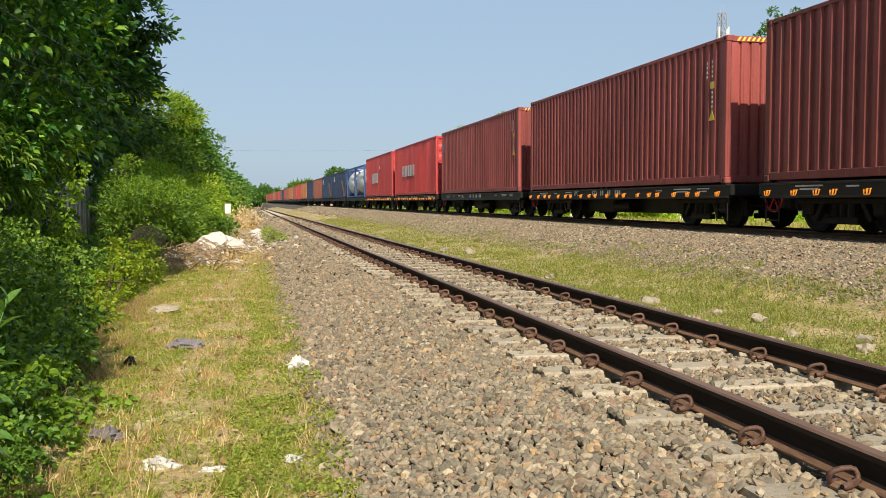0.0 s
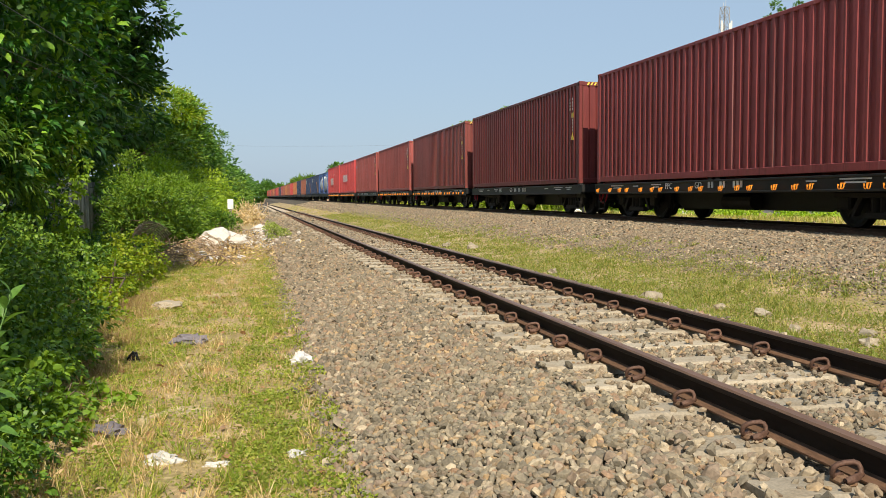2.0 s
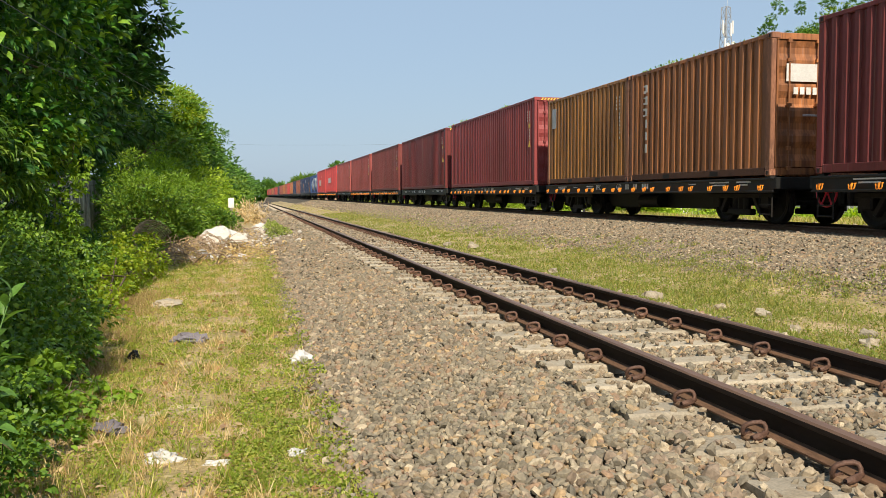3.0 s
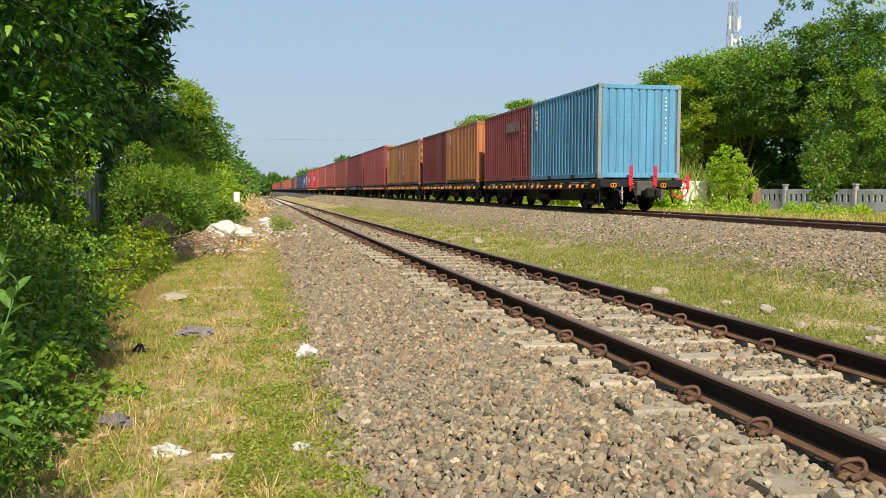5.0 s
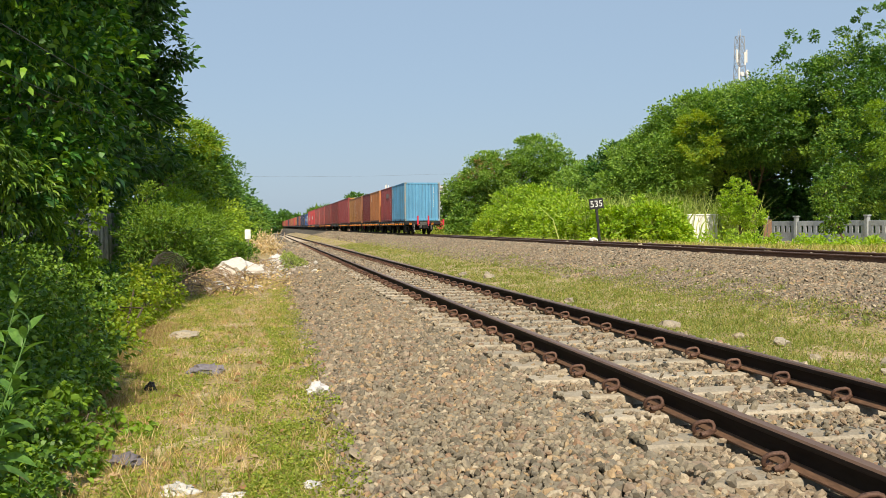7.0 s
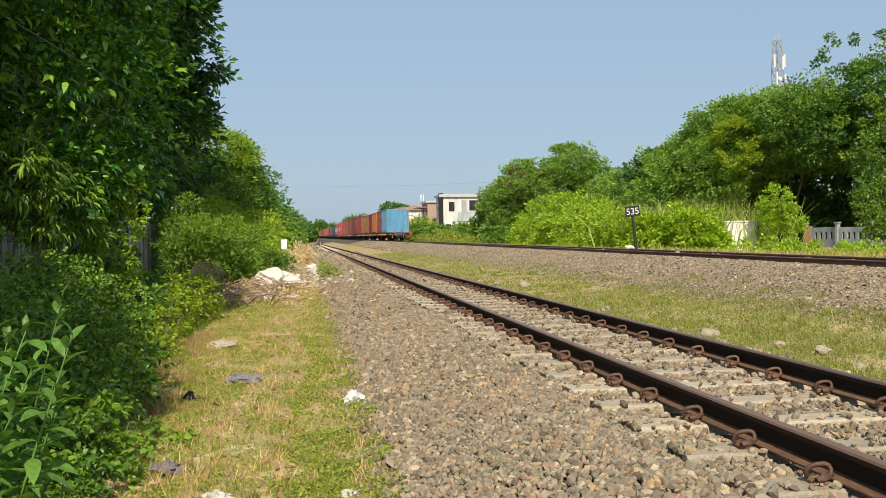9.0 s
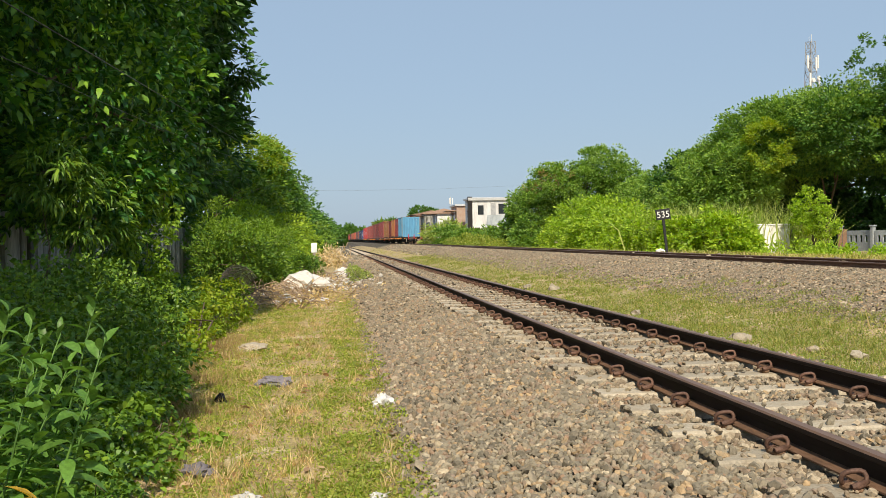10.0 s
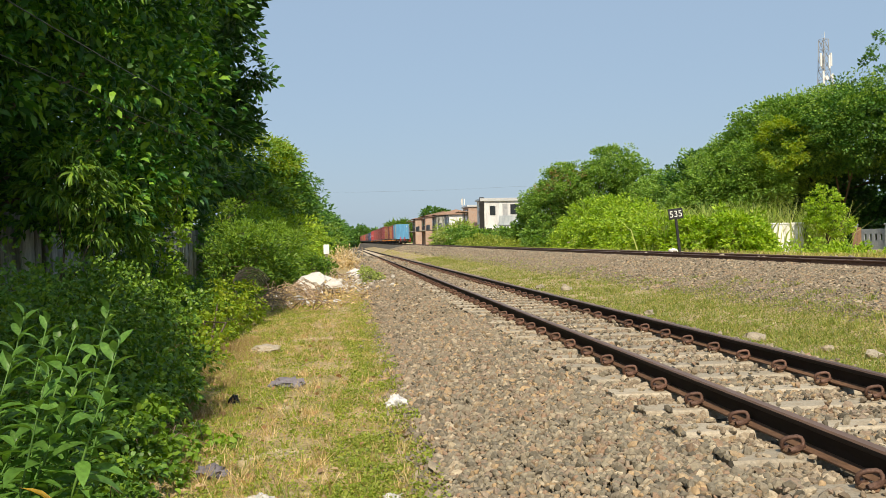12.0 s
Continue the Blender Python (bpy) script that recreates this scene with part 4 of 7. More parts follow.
def clump_points(lobes, n, shell=0.7, rng=RNG):
    """Points in the outer shells of some ellipsoids (centre, radii), with their outward directions; none deep inside another."""
    vol = np.array([np.prod(r) ** (2 / 3) for c, r in lobes])
    pick = rng.choice(len(lobes), n, p=vol / vol.sum())
    C = np.array([c for c, r in lobes], float)[pick]
    Rr = np.array([r for c, r in lobes], float)[pick]
    d = unit(rng.normal(size=(n, 3)))
    q = rng.uniform(shell, 1.0, (n, 1))
    lump = np.array([noise.noise(Vector((*(v * 1.9 + c * .37),))) for v, c in zip(d, C)])[:, None]
    lump += .55 * np.array([noise.noise(Vector((*(v * 4.6 + c * .71),))) for v, c in zip(d, C)])[:, None]
    P = C + d * Rr * (q + .24 * lump)
    keep = np.ones(n, bool)
    for c, r in lobes:
        keep &= (((P - np.array(c)) / np.array(r)) ** 2).sum(1) > .30
    return P[keep], d[keep]


def sprays(P, d, per, spread, droop, rng=RNG):
    """Leaf bases and directions in loose sprays round the clump points."""
    n = len(P)
    B = np.repeat(P, per, 0) + rng.normal(size=(n * per, 3)) * spread
    D = unit(rng.normal(size=(n * per, 3)) * .75 + np.repeat(d, per, 0) * .8 + np.array([0, 0, -droop]))
    return B, D


def foliage(lobes, n, per, spread, leaf, droop, shell, core=True, clump=.17):
    """Leaves in rounded tufts over the lobes, with larger leaves deep inside that close the crown."""
    big = 2 if n <= 300 else 4 if clump < .2 else 8
    P, d = clump_points(lobes, n // big, shell + .12)
    k = len(P)
    r = np.mean([np.mean(r) for c, r in lobes]) * clump
    w = np.maximum(spread, r) * RNG.uniform(.6, 1.4, (k, 1, 1))
    tuft = unit(RNG.normal(size=(k, per * big, 3))) * RNG.uniform(.2, 1, (k, per * big, 1)) ** .5 * w * np.array([1, 1, .62])
    B = (P[:, None] + tuft).reshape(-1, 3)
    D = unit(unit(tuft) * .9 + d[:, None] * .6 + RNG.normal(size=tuft.shape) * .45 + np.array([0, 0, -droop])).reshape(-1, 3)
    s = RNG.uniform(.7, 1.25, len(B)) * leaf
    if core:
        C, e = clump_points(lobes, int(n * per * .12), .40)
        C = np.concatenate([C + (np.mean([c for c, r in lobes], 0) - C) * .18])
        B, D = np.concatenate([B, C]), np.concatenate([D, unit(RNG.normal(size=C.shape))])
        s = np.concatenate([s, np.full(len(C), leaf * 1.3)])
    return B, D, s


def limbs(g, base, tips, r0, rng=RNG):
    """A trunk and limbs that taper and wander to the tips."""
    base = np.array(base, float)
    fork = base + (np.mean(tips, 0) - base) * .35
    fork[:2] = base[:2] + (fork[:2] - base[:2]) * .5
    mid = (base + fork) / 2 + rng.normal(size=3) * .06
    g.tube([base - [0, 0, .15], mid, fork], [r0 * 1.15, r0 * .9, r0 * .75], 9)
    for t in tips:
        t = np.array(t, float)
        a = fork + (t - fork) * .4 + rng.normal(size=3) * .15 + [0, 0, .2]
        b = fork + (t - fork) * .75 + rng.normal(size=3) * .15
        g.tube([fork, a, b, t], [r0 * .5, r0 * .36, r0 * .22, r0 * .06], 6)


def tree(name, label, base, lobes, n_clumps, per, spread, leaf, material, r0=0.14, droop=.25, width=.42, extra=(), category="tree", trunk=True, shell=.7, clump=.17):
    """A tree or bush: trunk and limbs in one part, the crown of separate leaves in another. extra: further leaf parts (lobes, clumps, material, leaf length)."""
    t = thing(name, label, category, m=None)
    g = Geo()
    tips = [np.array(c) + np.array(r) * RNG.uniform(-.4, .4, 3) for c, r in lobes]
    if trunk:
        limbs(g, base, tips, r0)
        for c, r in lobes:
            for _ in range(3):
                e = np.array(c) + unit(RNG.normal(size=3)) * np.array(r) * .8
                g.tube([c, (np.array(c) + e) / 2 + RNG.normal(size=3) * .1, e], [r0 * .3, r0 * .18, r0 * .05], 5)
        part("trunk", g.mesh("trunk", M["bark"], smooth=True), t)
    B, D, s = foliage(lobes, n_clumps, per, spread, leaf, droop, shell, True, clump)
    make = leaves_mesh if -2 < base[1] < 10 else far_leaves_mesh
    part("crown", make("crown", B, D, s, material, width), t)
    for lo, n, m2, lf in extra:
        B, D, s = foliage(lo, n, per, spread, lf, droop, shell, False, clump)
        part("leaf_spray", make("leaf_spray", B, D, s, m2, width), t, kind="stuff")
    return t


# ---- ballast stones ----
def stone_shapes(k=18):
    """Broken stones: blocky lumps with their corners knocked off."""
    rng = np.random.default_rng(3)
    bm = bmesh.new()
    bmesh.ops.create_icosphere(bm, subdivisions=1, radius=1)
    ball = np.array([v.co[:] for v in bm.verts])
    tri = np.array([[v.index for v in f.verts] for f in bm.faces])
    bm.free()
    out = []
    for _ in range(k):
        v = ball @ np.array(Euler(rng.uniform(0, 6.28, 3)).to_matrix())
        v = np.sign(v) * np.abs(v) ** .72 * rng.uniform(.74, 1.12, (12, 1)) + rng.uniform(-.10, .10, (12, 3))
        out.append((v * [1.12, rng.uniform(.72, 1.0), rng.uniform(.55, .85)], tri))
    return out


STONES = stone_shapes()


def chip_shapes(k=12):
    """Small sharp chips for ballast further off: a knocked-about base and a ridge."""
    rng = np.random.default_rng(8)
    out = []
    for _ in range(k):
        v = np.array([[-1, -.8, -.3], [1, -.8, -.3], [1, .8, -.3], [-1, .8, -.3], [-.5, 0, .75], [.55, 0, .75]]) + rng.uniform(-.32, .32, (6, 3))
        out.append((v * [1.1, rng.uniform(.7, 1.0), rng.uniform(.8, 1.2)], np.array([(0, 1, 5), (0, 5, 4), (1, 2, 5), (2, 3, 4), (2, 4, 5), (3, 0, 4)])))
    return out


CHIPS = chip_shapes()


def flat_rot(n, rng, tilt=.34):
    """Mostly lying flat, turned any way."""
    a = rng.uniform(0, 2 * np.pi, n)
    Z = np.zeros(n)
    Rz = np.stack([np.cos(a), -np.sin(a), Z, np.sin(a), np.cos(a), Z, Z, Z, Z + 1], -1).reshape(n, 3, 3)
    t = rng.normal(0, tilt, (n, 3))
    Rt = np.stack([Z + 1, -t[:, 2], t[:, 1], t[:, 2], Z + 1, -t[:, 0], -t[:, 1], t[:, 0], Z + 1], -1).reshape(n, 3, 3)
    return Rt @ Rz


def stones_mesh(name, P, r, rng, material=None, shapes=STONES, tilt=.42):
    n = len(P)
    R = flat_rot(n, rng, tilt)
    pick = rng.integers(0, len(shapes), n)
    VV, FF, base = [], [], 0
    for k, (T, tri) in enumerate(shapes):
        w = np.where(pick == k)[0]
        V = np.einsum("nij,kj->nki", R[w], T) * r[w].reshape(-1, 1, 1) + P[w][:, None]
        VV.append(V.reshape(-1, 3))
        FF.append((base + (np.arange(len(w)) * len(T))[:, None, None] + tri[None]).reshape(-1, 3))
        base += len(w) * len(T)
    return mesh_np(name, np.concatenate(VV), np.concatenate(FF), material or M["stone"])


def scatter(x0, x1, y0, y1, density, rng):
    """Places on a loose grid, so that the stones lie side by side."""
    c = density ** -.5
    X, Y = np.meshgrid(np.arange(x0, x1, c), np.arange(y0, y1, c))
    X = X + c * .5 * (np.arange(len(X)) % 2)[:, None]
    n = X.size
    return X.ravel() + rng.uniform(-.38, .38, n) * c, Y.ravel() + rng.uniform(-.38, .38, n) * c


def strewn(zones, rng, sink=.25):
    P, r = [], []
    for x0, x1, y0, y1, dens, size, far in zones:
        x, y = scatter(x0, x1, y0, y1, dens, rng)
        s = size * np.clip(rng.lognormal(0, .26, len(x)), .6, 1.6) * .5
        X = x + (EYE.x + FAR_CENTRE - math.tan(TRACK_TURN) * (y - EYE.y) if far else 0)
        z = ground_z(X, y)
        if not far:   # heaped between the sleepers and over their ends
            near_sleeper = np.abs((y + 1.2 + .3) % .6 - .3) < .128
            on = near_sleeper & (x > -.44) & (x < 1.58)
            clear = (np.abs(x) < np.where(y < 1.3, .070, .100)) | (np.abs(x - GAUGE) < .100)
            heap = np.interp(x, [-1.86, -1.0, -.5, 1.6, 2.0], [.0, .008, .002, .002, 0])
            z = z + heap
            top = np.where(near_sleeper & (x > -.45) & (x < 1.6), .020, z)
            z = np.maximum(z, np.where(near_sleeper & (x > -.45) & (x < 1.6), top, -9))
            keep = ~clear & ~(on & (rng.uniform(size=len(x)) < np.where(y < 1.2, .84, .90)))
            edge = np.interp(x, [-1.9, -1.62, 1.75, 2.0], [.05, 1, 1, .2])
            keep &= rng.uniform(size=len(x)) < edge
            x, y, X, z, s = x[keep], y[keep], X[keep], z[keep], s[keep]
        else:
            rail = np.abs(np.abs(x) - GAUGE / 2) < .10
            keep = ~rail & (rng.uniform(size=len(x)) < np.interp(x, [-4.4, -3.5, 9], [.12, 1, 1]))
            x, y, X, z, s = x[keep], y[keep], X[keep], z[keep], s[keep]
        P.append(np.stack([X, y, z + s * (.5 - sink) * (1 if far else rng.uniform(.3, 1.6, len(x)))], -1))
        r.append(s)
    return np.concatenate(P), np.concatenate(r)


rs = np.random.default_rng(11)
near_zones = [(-2.0, 2.0, -9, -.75, 130, .06, False), (-2.0, 2.0, -.75, 2.2, 1150, .0315, False), (-2.0, 2.0, 2.2, 6, 1100, .032, False), (-2.0, 2.0, 6, 12, 900, .034, False),
              (-1.95, 2.0, 12, 22, 620, .040, False), (-1.95, 2.0, 22, 40, 260, .055, False), (-1.9, 2.0, 40, 75, 40, .11, False)]
SP, SR = strewn(near_zones, rs)
SR[(SP[:, 0] > .12) & (SP[:, 0] < GAUGE - .12)] *= .84      # smaller stones between the rails
# the large stones nearest the footpath are single pieces, the rest one heap
front = (SP[:, 1] > .15) & (SP[:, 1] < 1.9) & (SP[:, 0] > -1.75) & (SP[:, 0] < -.3)
idx = np.where(front)[0]
idx = idx[np.argsort(-SR[idx])][:290]
single = np.zeros(len(SP), bool)
single[idx] = True
near_rail = np.minimum(np.abs(SP[:, 0]), np.abs(SP[:, 0] - GAUGE)) + rs.normal(0, .07, len(SP)) < .24
near, away = SP[:, 1] < 9, SP[:, 1] >= 9
for stained in (False, True):
    kind_mat = M["stone_rusty"] if stained else M["stone"]
    tag = "rust_stained_stones" if stained else "ballast_stones"
    pick = ~single & (near_rail == stained)
    part(tag, stones_mesh(tag, SP[pick & near], SR[pick & near], rs, kind_mat, tilt=.62), near_bed, kind="stuff")
    part(tag, stones_mesh(tag, SP[pick & away], SR[pick & away], rs, kind_mat, CHIPS, .45), near_bed, kind="stuff")
far_zones = [(-4.3, -.75, 1, 14, 860, .033, True), (-4.3, -.75, -9, 1, 40, .06, True), (-4.3, -.75, 14, 30, 460, .042, True), (-4.2, -.75, 30, 60, 190, .045, True), (-4.2, -.75, 60, 120, 36, .085, True), (-.5, .5, 4, 34, 60, .08, True), (.8, 3.2, 6, 40, 40, .08, True)]
FP, FR = strewn(far_zones, rs)
off = np.abs(FP[:, 0] - (EYE.x + FAR_CENTRE - math.tan(TRACK_TURN) * (FP[:, 1] - EYE.y)))
stained = off + rs.normal(0, .12, len(FP)) < 1.15
part("ballast_stones", stones_mesh("ballast_stones", FP[~stained], FR[~stained], rs, shapes=CHIPS), far_bed, kind="stuff")
part("rust_stained_stones", stones_mesh("rust_stained_stones", FP[stained], FR[stained], rs, M["stone_rusty"], CHIPS), far_bed, kind="stuff")


# ---- the left bank: footpath, weeds, shrubs, wall and trees ----
rg = np.random.default_rng(23)


def path_strip(n, x0, x1, y0, y1, rng):
    x, y = rng.uniform(x0, x1, n), y0 + (y1 - y0) * rng.uniform(0, 1, n) ** 1.6
    return x, y


def patchy(x, y, size, level, rng):
    v = np.array([noise.fractal((a / size, b / size, 7.7), 1.0, 2.0, 3) for a, b in zip(x, y)])
    return v > level + rng.normal(0, .12, len(x))


def ground_cover(name, label, n, x0, x1, y0, y1, kind_of, h, w, material, size=.6, level=-.1, tilt=.5):
    x, y = path_strip(n, x0, x1, y0, y1, rg)
    k = patchy(x, y, size, level, rg)
    worn = np.abs(x + 2.45 + .12 * np.sin(y * .8)) < .22      # the trodden line
    k &= ~(worn & (rg.uniform(size=n) < .6))
    x, y = x[k], y[k]
    P = np.stack([x, y, ground_z(x, y) - .005], -1)
    D = np.concatenate([rg.normal(0, tilt, (len(x), 2)), np.ones((len(x), 1))], 1)
    hh = h * rg.uniform(.5, 1.4, len(x)) * np.interp(y, [0, 30], [1, 1.25])
    ww = w * rg.uniform(.7, 1.3, len(x)) * np.interp(y, [1, 25], [1, 3.0])
    me = blades_mesh(name, P, D, hh, ww, material, rng=rg) if kind_of == "blade" else far_leaves_mesh(name, P + np.array([0, 0, 1.0]) * (.008 + .030 * rg.uniform(0, 1, (len(x), 1)) ** 2), D * [1, 1, .5], hh, material, .8, rng=rg)
    return thing(name, label, "grass", kind="stuff", me=me)


ground_cover("path_grass", "short sunlit grass along the footpath", 95000, -4.2, -1.70, -.2, 30, "blade", .045, .0048, LEAF["grass"], .5, -.34, .9)
ground_cover("dry_grass", "dry straw-coloured grass beside the footpath", 80000, -4.6, -1.70, -.2, 32, "blade", .055, .0042, LEAF["dry"], .7, -.24, 1.8)
ground_cover("creeping_weeds", "small green creeping weeds in the grass", 130000, -4.0, -1.74, -.1, 16, "leaf", .0165, .012, LEAF["weed"], .38, -.12, .9)
ground_cover("verge_weeds", "green weeds fringing the ballast edge", 26000, -2.25, -1.66, -.1, 9, "leaf", .018, .012, LEAF["weed"], .30, -.02, .9)


ground_cover("path_grass", "short grass along the footpath", 16000, -6.0, -1.72, -.2, -9, "blade", .05, .012, LEAF["grass"], .6, -.3, .8)
n = 420
cx, cy = rg.uniform(-3.6, -1.75, n), -.1 + 13 * rg.uniform(0, 1, n) ** 1.5
for name, label, part_of, material, h in (("grass_tufts", "tufts of taller green grass on the footpath", slice(0, 230), LEAF["weed"], .085), ("straw_tufts", "dry straw tufts on the footpath", slice(230, 420), LEAF["dry"], .095)):
    px_ = np.repeat(cx[part_of], 26) + rg.normal(0, .028, 26 * len(cx[part_of]))
    py_ = np.repeat(cy[part_of], 26) + rg.normal(0, .028, 26 * len(cy[part_of]))
    D = np.concatenate([rg.normal(0, .55, (len(px_), 2)), np.ones((len(px_), 1))], 1)
    thing(name, label, "grass", kind="stuff", me=blades_mesh(name, np.stack([px_, py_, ground_z(px_, py_) - .005], -1), D, h * rg.uniform(.4, 1.3, len(px_)), np.full(len(px_), .0065), material, .5, rng=rg))
n = 800
x, y = path_strip(n, -4.0, -1.7, -.2, 16, rg)
P = np.stack([x, y, ground_z(x, y) + .02], -1)
thing("fallen_leaves", "brown fallen leaves and scraps on the grass", "leaves", kind="stuff", me=leaves_mesh("fallen_leaves", P, rg.normal(size=(n, 3)) * [1, 1, .15], rg.uniform(.02, .075, n), LEAF["fallen"], .5, .1, .05, rng=rg))
n = 900
x, y = path_strip(n, -4.3, -2.2, .2, 16, rg)
keep = patchy(x, y, .8, .0, rg)
x, y = x[keep], y[keep]
P = np.stack([x, y, ground_z(x, y)], -1)
thing("dry_stems", "tall dry grass stems by the shrubs", "grass", kind="stuff", me=blades_mesh("dry_stems", P, np.concatenate([rg.normal(0, .45, (len(x), 2)), np.ones((len(x), 1))], 1), rg.uniform(.1, .28, len(x)), np.full(len(x), .004), LEAF["dry"], .3, rng=rg))


n = 26000
y = .1 + 9 * rg.uniform(0, 1, n) ** 1.3
x = -3.28 - .045 * y + rg.normal(0, .20, n)
keep = patchy(x, y, .5, -.05, rg)
x, y = x[keep], y[keep]
P = np.stack([x, y, ground_z(x, y)], -1)
thing("withered_fringe", "withered brown grass at the shrubs' foot", "grass", kind="stuff", me=blades_mesh("withered_fringe", P, np.concatenate([rg.normal(0, .7, (len(x), 2)), np.ones((len(x), 1))], 1), rg.uniform(.04, .16, len(x)), np.full(len(x), .005), LEAF["withered"], .4, rng=rg))


def strip_grass(name, label, n, y0, y1, h, w, material, lo, hi, size, level, crowd=2.2):
    """Grass in the ditch between the two tracks."""
    y = y0 + (y1 - y0) * rg.uniform(0, 1, n) ** crowd
    a = rg.uniform(lo, hi, n)
    fx = EYE.x + FAR_CENTRE - math.tan(TRACK_TURN) * (y - EYE.y)
    x = 1.78 + (fx - 3.3 - 1.78) * a
    k = patchy(x, y, size, level, rg) & (rg.uniform(size=n) < np.interp(y, [6, 20], [1, .4]))
    x, y, a = x[k], y[k], a[k]
    P = np.stack([x, y, ground_z(x, y) - .005], -1)
    D = np.concatenate([rg.normal(0, .5, (len(x), 2)), np.ones((len(x), 1))], 1)
    return thing(name, label, "grass", kind="stuff", me=blades_mesh(name, P, D, h * rg.uniform(.5, 1.5, len(x)), w * np.interp(y, [2, 40, 120], [1, 4, 12]) * rg.uniform(.7, 1.3, len(x)), material, rng=rg))


strip_grass("ditch_grass", "green grass in the ditch between the tracks", 120000, 1.0, 60, .055, .0055, LEAF["ditch"], 0.0, .86, 1.5, -.22)
strip_grass("ditch_dry_grass", "yellowing grass in the ditch between the tracks", 40000, 1.0, 120, .045, .007, LEAF["grass"], 0.0, 1.0, 1.1, .0, 1.35)
n = 110000
y = 1.0 + 55 * rg.uniform(0, 1, n) ** 2.1
x = 1.78 + (EYE.x + FAR_CENTRE - math.tan(TRACK_TURN) * (y - EYE.y) - 2.9 - 1.78) * rg.uniform(0, 1, n)
k = patchy(x, y, 1.0, np.interp(x, [2.1, 3.6, 5.4], [-.55, -.38, .22]), rg) & (rg.uniform(size=n) < np.interp(y, [6, 18, 40], [1, .3, .15]))
x, y = x[k], y[k]
P = np.stack([x, y, ground_z(x, y) + .016 + .02 * rg.uniform(size=len(x))], -1)
thing("ditch_weeds", "low leafy weeds climbing the embankment's foot", "weeds", kind="stuff", me=far_leaves_mesh("ditch_weeds", P, rg.normal(size=(len(x), 3)) * [1, 1, .6], .019 * rg.uniform(.6, 1.4, len(x)) * np.interp(y, [2, 40], [1, 2.6]), LEAF["ditch"], .7, rng=rg))

n = 900
ty = 1.2 + 22 * rg.uniform(0, 1, n) ** 1.7
tx = 1.85 + 3.4 * rg.uniform(0, 1, n) ** 1.2
keep = patchy(tx, ty, 1.0, -.05, rg)
tx, ty = np.repeat(tx[keep], 22), np.repeat(ty[keep], 22)
tx, ty = tx + rg.normal(0, .035, len(tx)), ty + rg.normal(0, .035, len(ty))
thing("ditch_tufts", "taller tufts of grass in the ditch", "grass", kind="stuff", me=blades_mesh("ditch_tufts", np.stack([tx, ty, ground_z(tx, ty) - .005], -1), np.concatenate([rg.normal(0, .45, (len(tx), 2)), np.ones((len(tx), 1))], 1), rg.uniform(.04, .13, len(tx)), .007 * np.interp(ty, [2, 24], [1, 2.2]), LEAF["ditch"], .5, rng=rg))

# concrete panel wall, grown over
wall = thing("panel_wall", "stained concrete panel wall half hidden by leaves", "wall", kind="structure")
POST = Geo().box(-.09, .09, -.09, .09, -.5, 1.62, .015).mesh("post", M["concrete_wall"])
SLAT = Geo().box(-.025, .025, -.13, .13, -.5, 1.50, .012).mesh("slat", M["concrete_wall"])
RAILBAR = Geo().box(-.05, .05, -1.15, 1.15, 1.40, 1.56, .015).mesh("coping", M["concrete_wall"])
for i in range(18):
    y = 3.0 + 2.4 * i
    part("post", POST, wall, pose(-6.6, y, 0))
    part("coping", RAILBAR, wall, pose(-6.6, y + 1.2, 0))
    if y < 34:
        for j in range(8):
            part("slat", SLAT, wall, pose(-6.6, y + .16 + .275 * (j + .5) * 1.0, random.uniform(-.03, .02), 0, random.uniform(-1, 1), 0))
    else:
        part("slat", Geo().box(-.025, .025, -1.1, 1.1, -.5, 1.42).mesh("panel", M["concrete_wall"]), wall, pose(-6.6, y + 1.2, 0))


def shrub_band(name, label, boxes, n, per, spread, leaf, material, width=.5, droop=.05):
    """A low thicket: leaves over a rough hedge-shaped body given by lobes."""
    return tree(name, label, (boxes[0][0][0], boxes[0][0][1], -.3), boxes, n, per, spread, leaf, material, .012 if boxes[0][0][1] < 6 else .03, droop, width, category="shrub", trunk=True, shell=.32)


def lobes_along(x0, y0, x1, y1, n, rx, ry, rz, z, rng=RNG):
    out = []
    for i in range(n):
        f = i / max(1, n - 1)
        k = rng.uniform(.8, 1.2)
        out.append(((x0 + (x1 - x0) * f + rng.uniform(-.15, .15) * rx, y0 + (y1 - y0) * f, z * rng.uniform(.85, 1.15)), (rx * k, ry * k, rz * k)))
    return out


# thicket in front of the wall
shrub_band("weedy_shrub", "tangled green shrub at the footpath's edge", [((-3.95, 1.0, .12), (.55, .65, .52)), ((-4.05, 2.3, .22), (.62, .85, .68)), ((-3.62, 1.7, -.06), (.32, .5, .32)), ((-3.56, 3.3, .0), (.34, .7, .44)), ((-3.2, .78, -.14), (.26, .32, .20)), ((-3.34, 1.35, -.08), (.28, .40, .28))], 2100, 10, .06, .046, LEAF["hedge"])
shrub_band("weedy_shrub", "tangled green shrub before the panel wall", [((-4.4, 3.9, .30), (.75, .95, .85)), ((-3.78, 4.7, .03), (.40, .75, .48)), ((-5.1, 5.3, .22), (.9, 1.1, .72)), ((-4.15, 6.1, .12), (.48, .8, .58))], 1700, 9, .07, .052, LEAF["hedge"])
shrub_band("weedy_shrub", "tangled shrub with pale new leaves", [((-4.75, 7.3, .22), (.75, 1.2, .72)), ((-5.5, 8.8, .18), (.9, 1.3, .62)), ((-4.3, 9.0, .05), (.5, .95, .50))], 1200, 9, .08, .056, LEAF["hedge"])
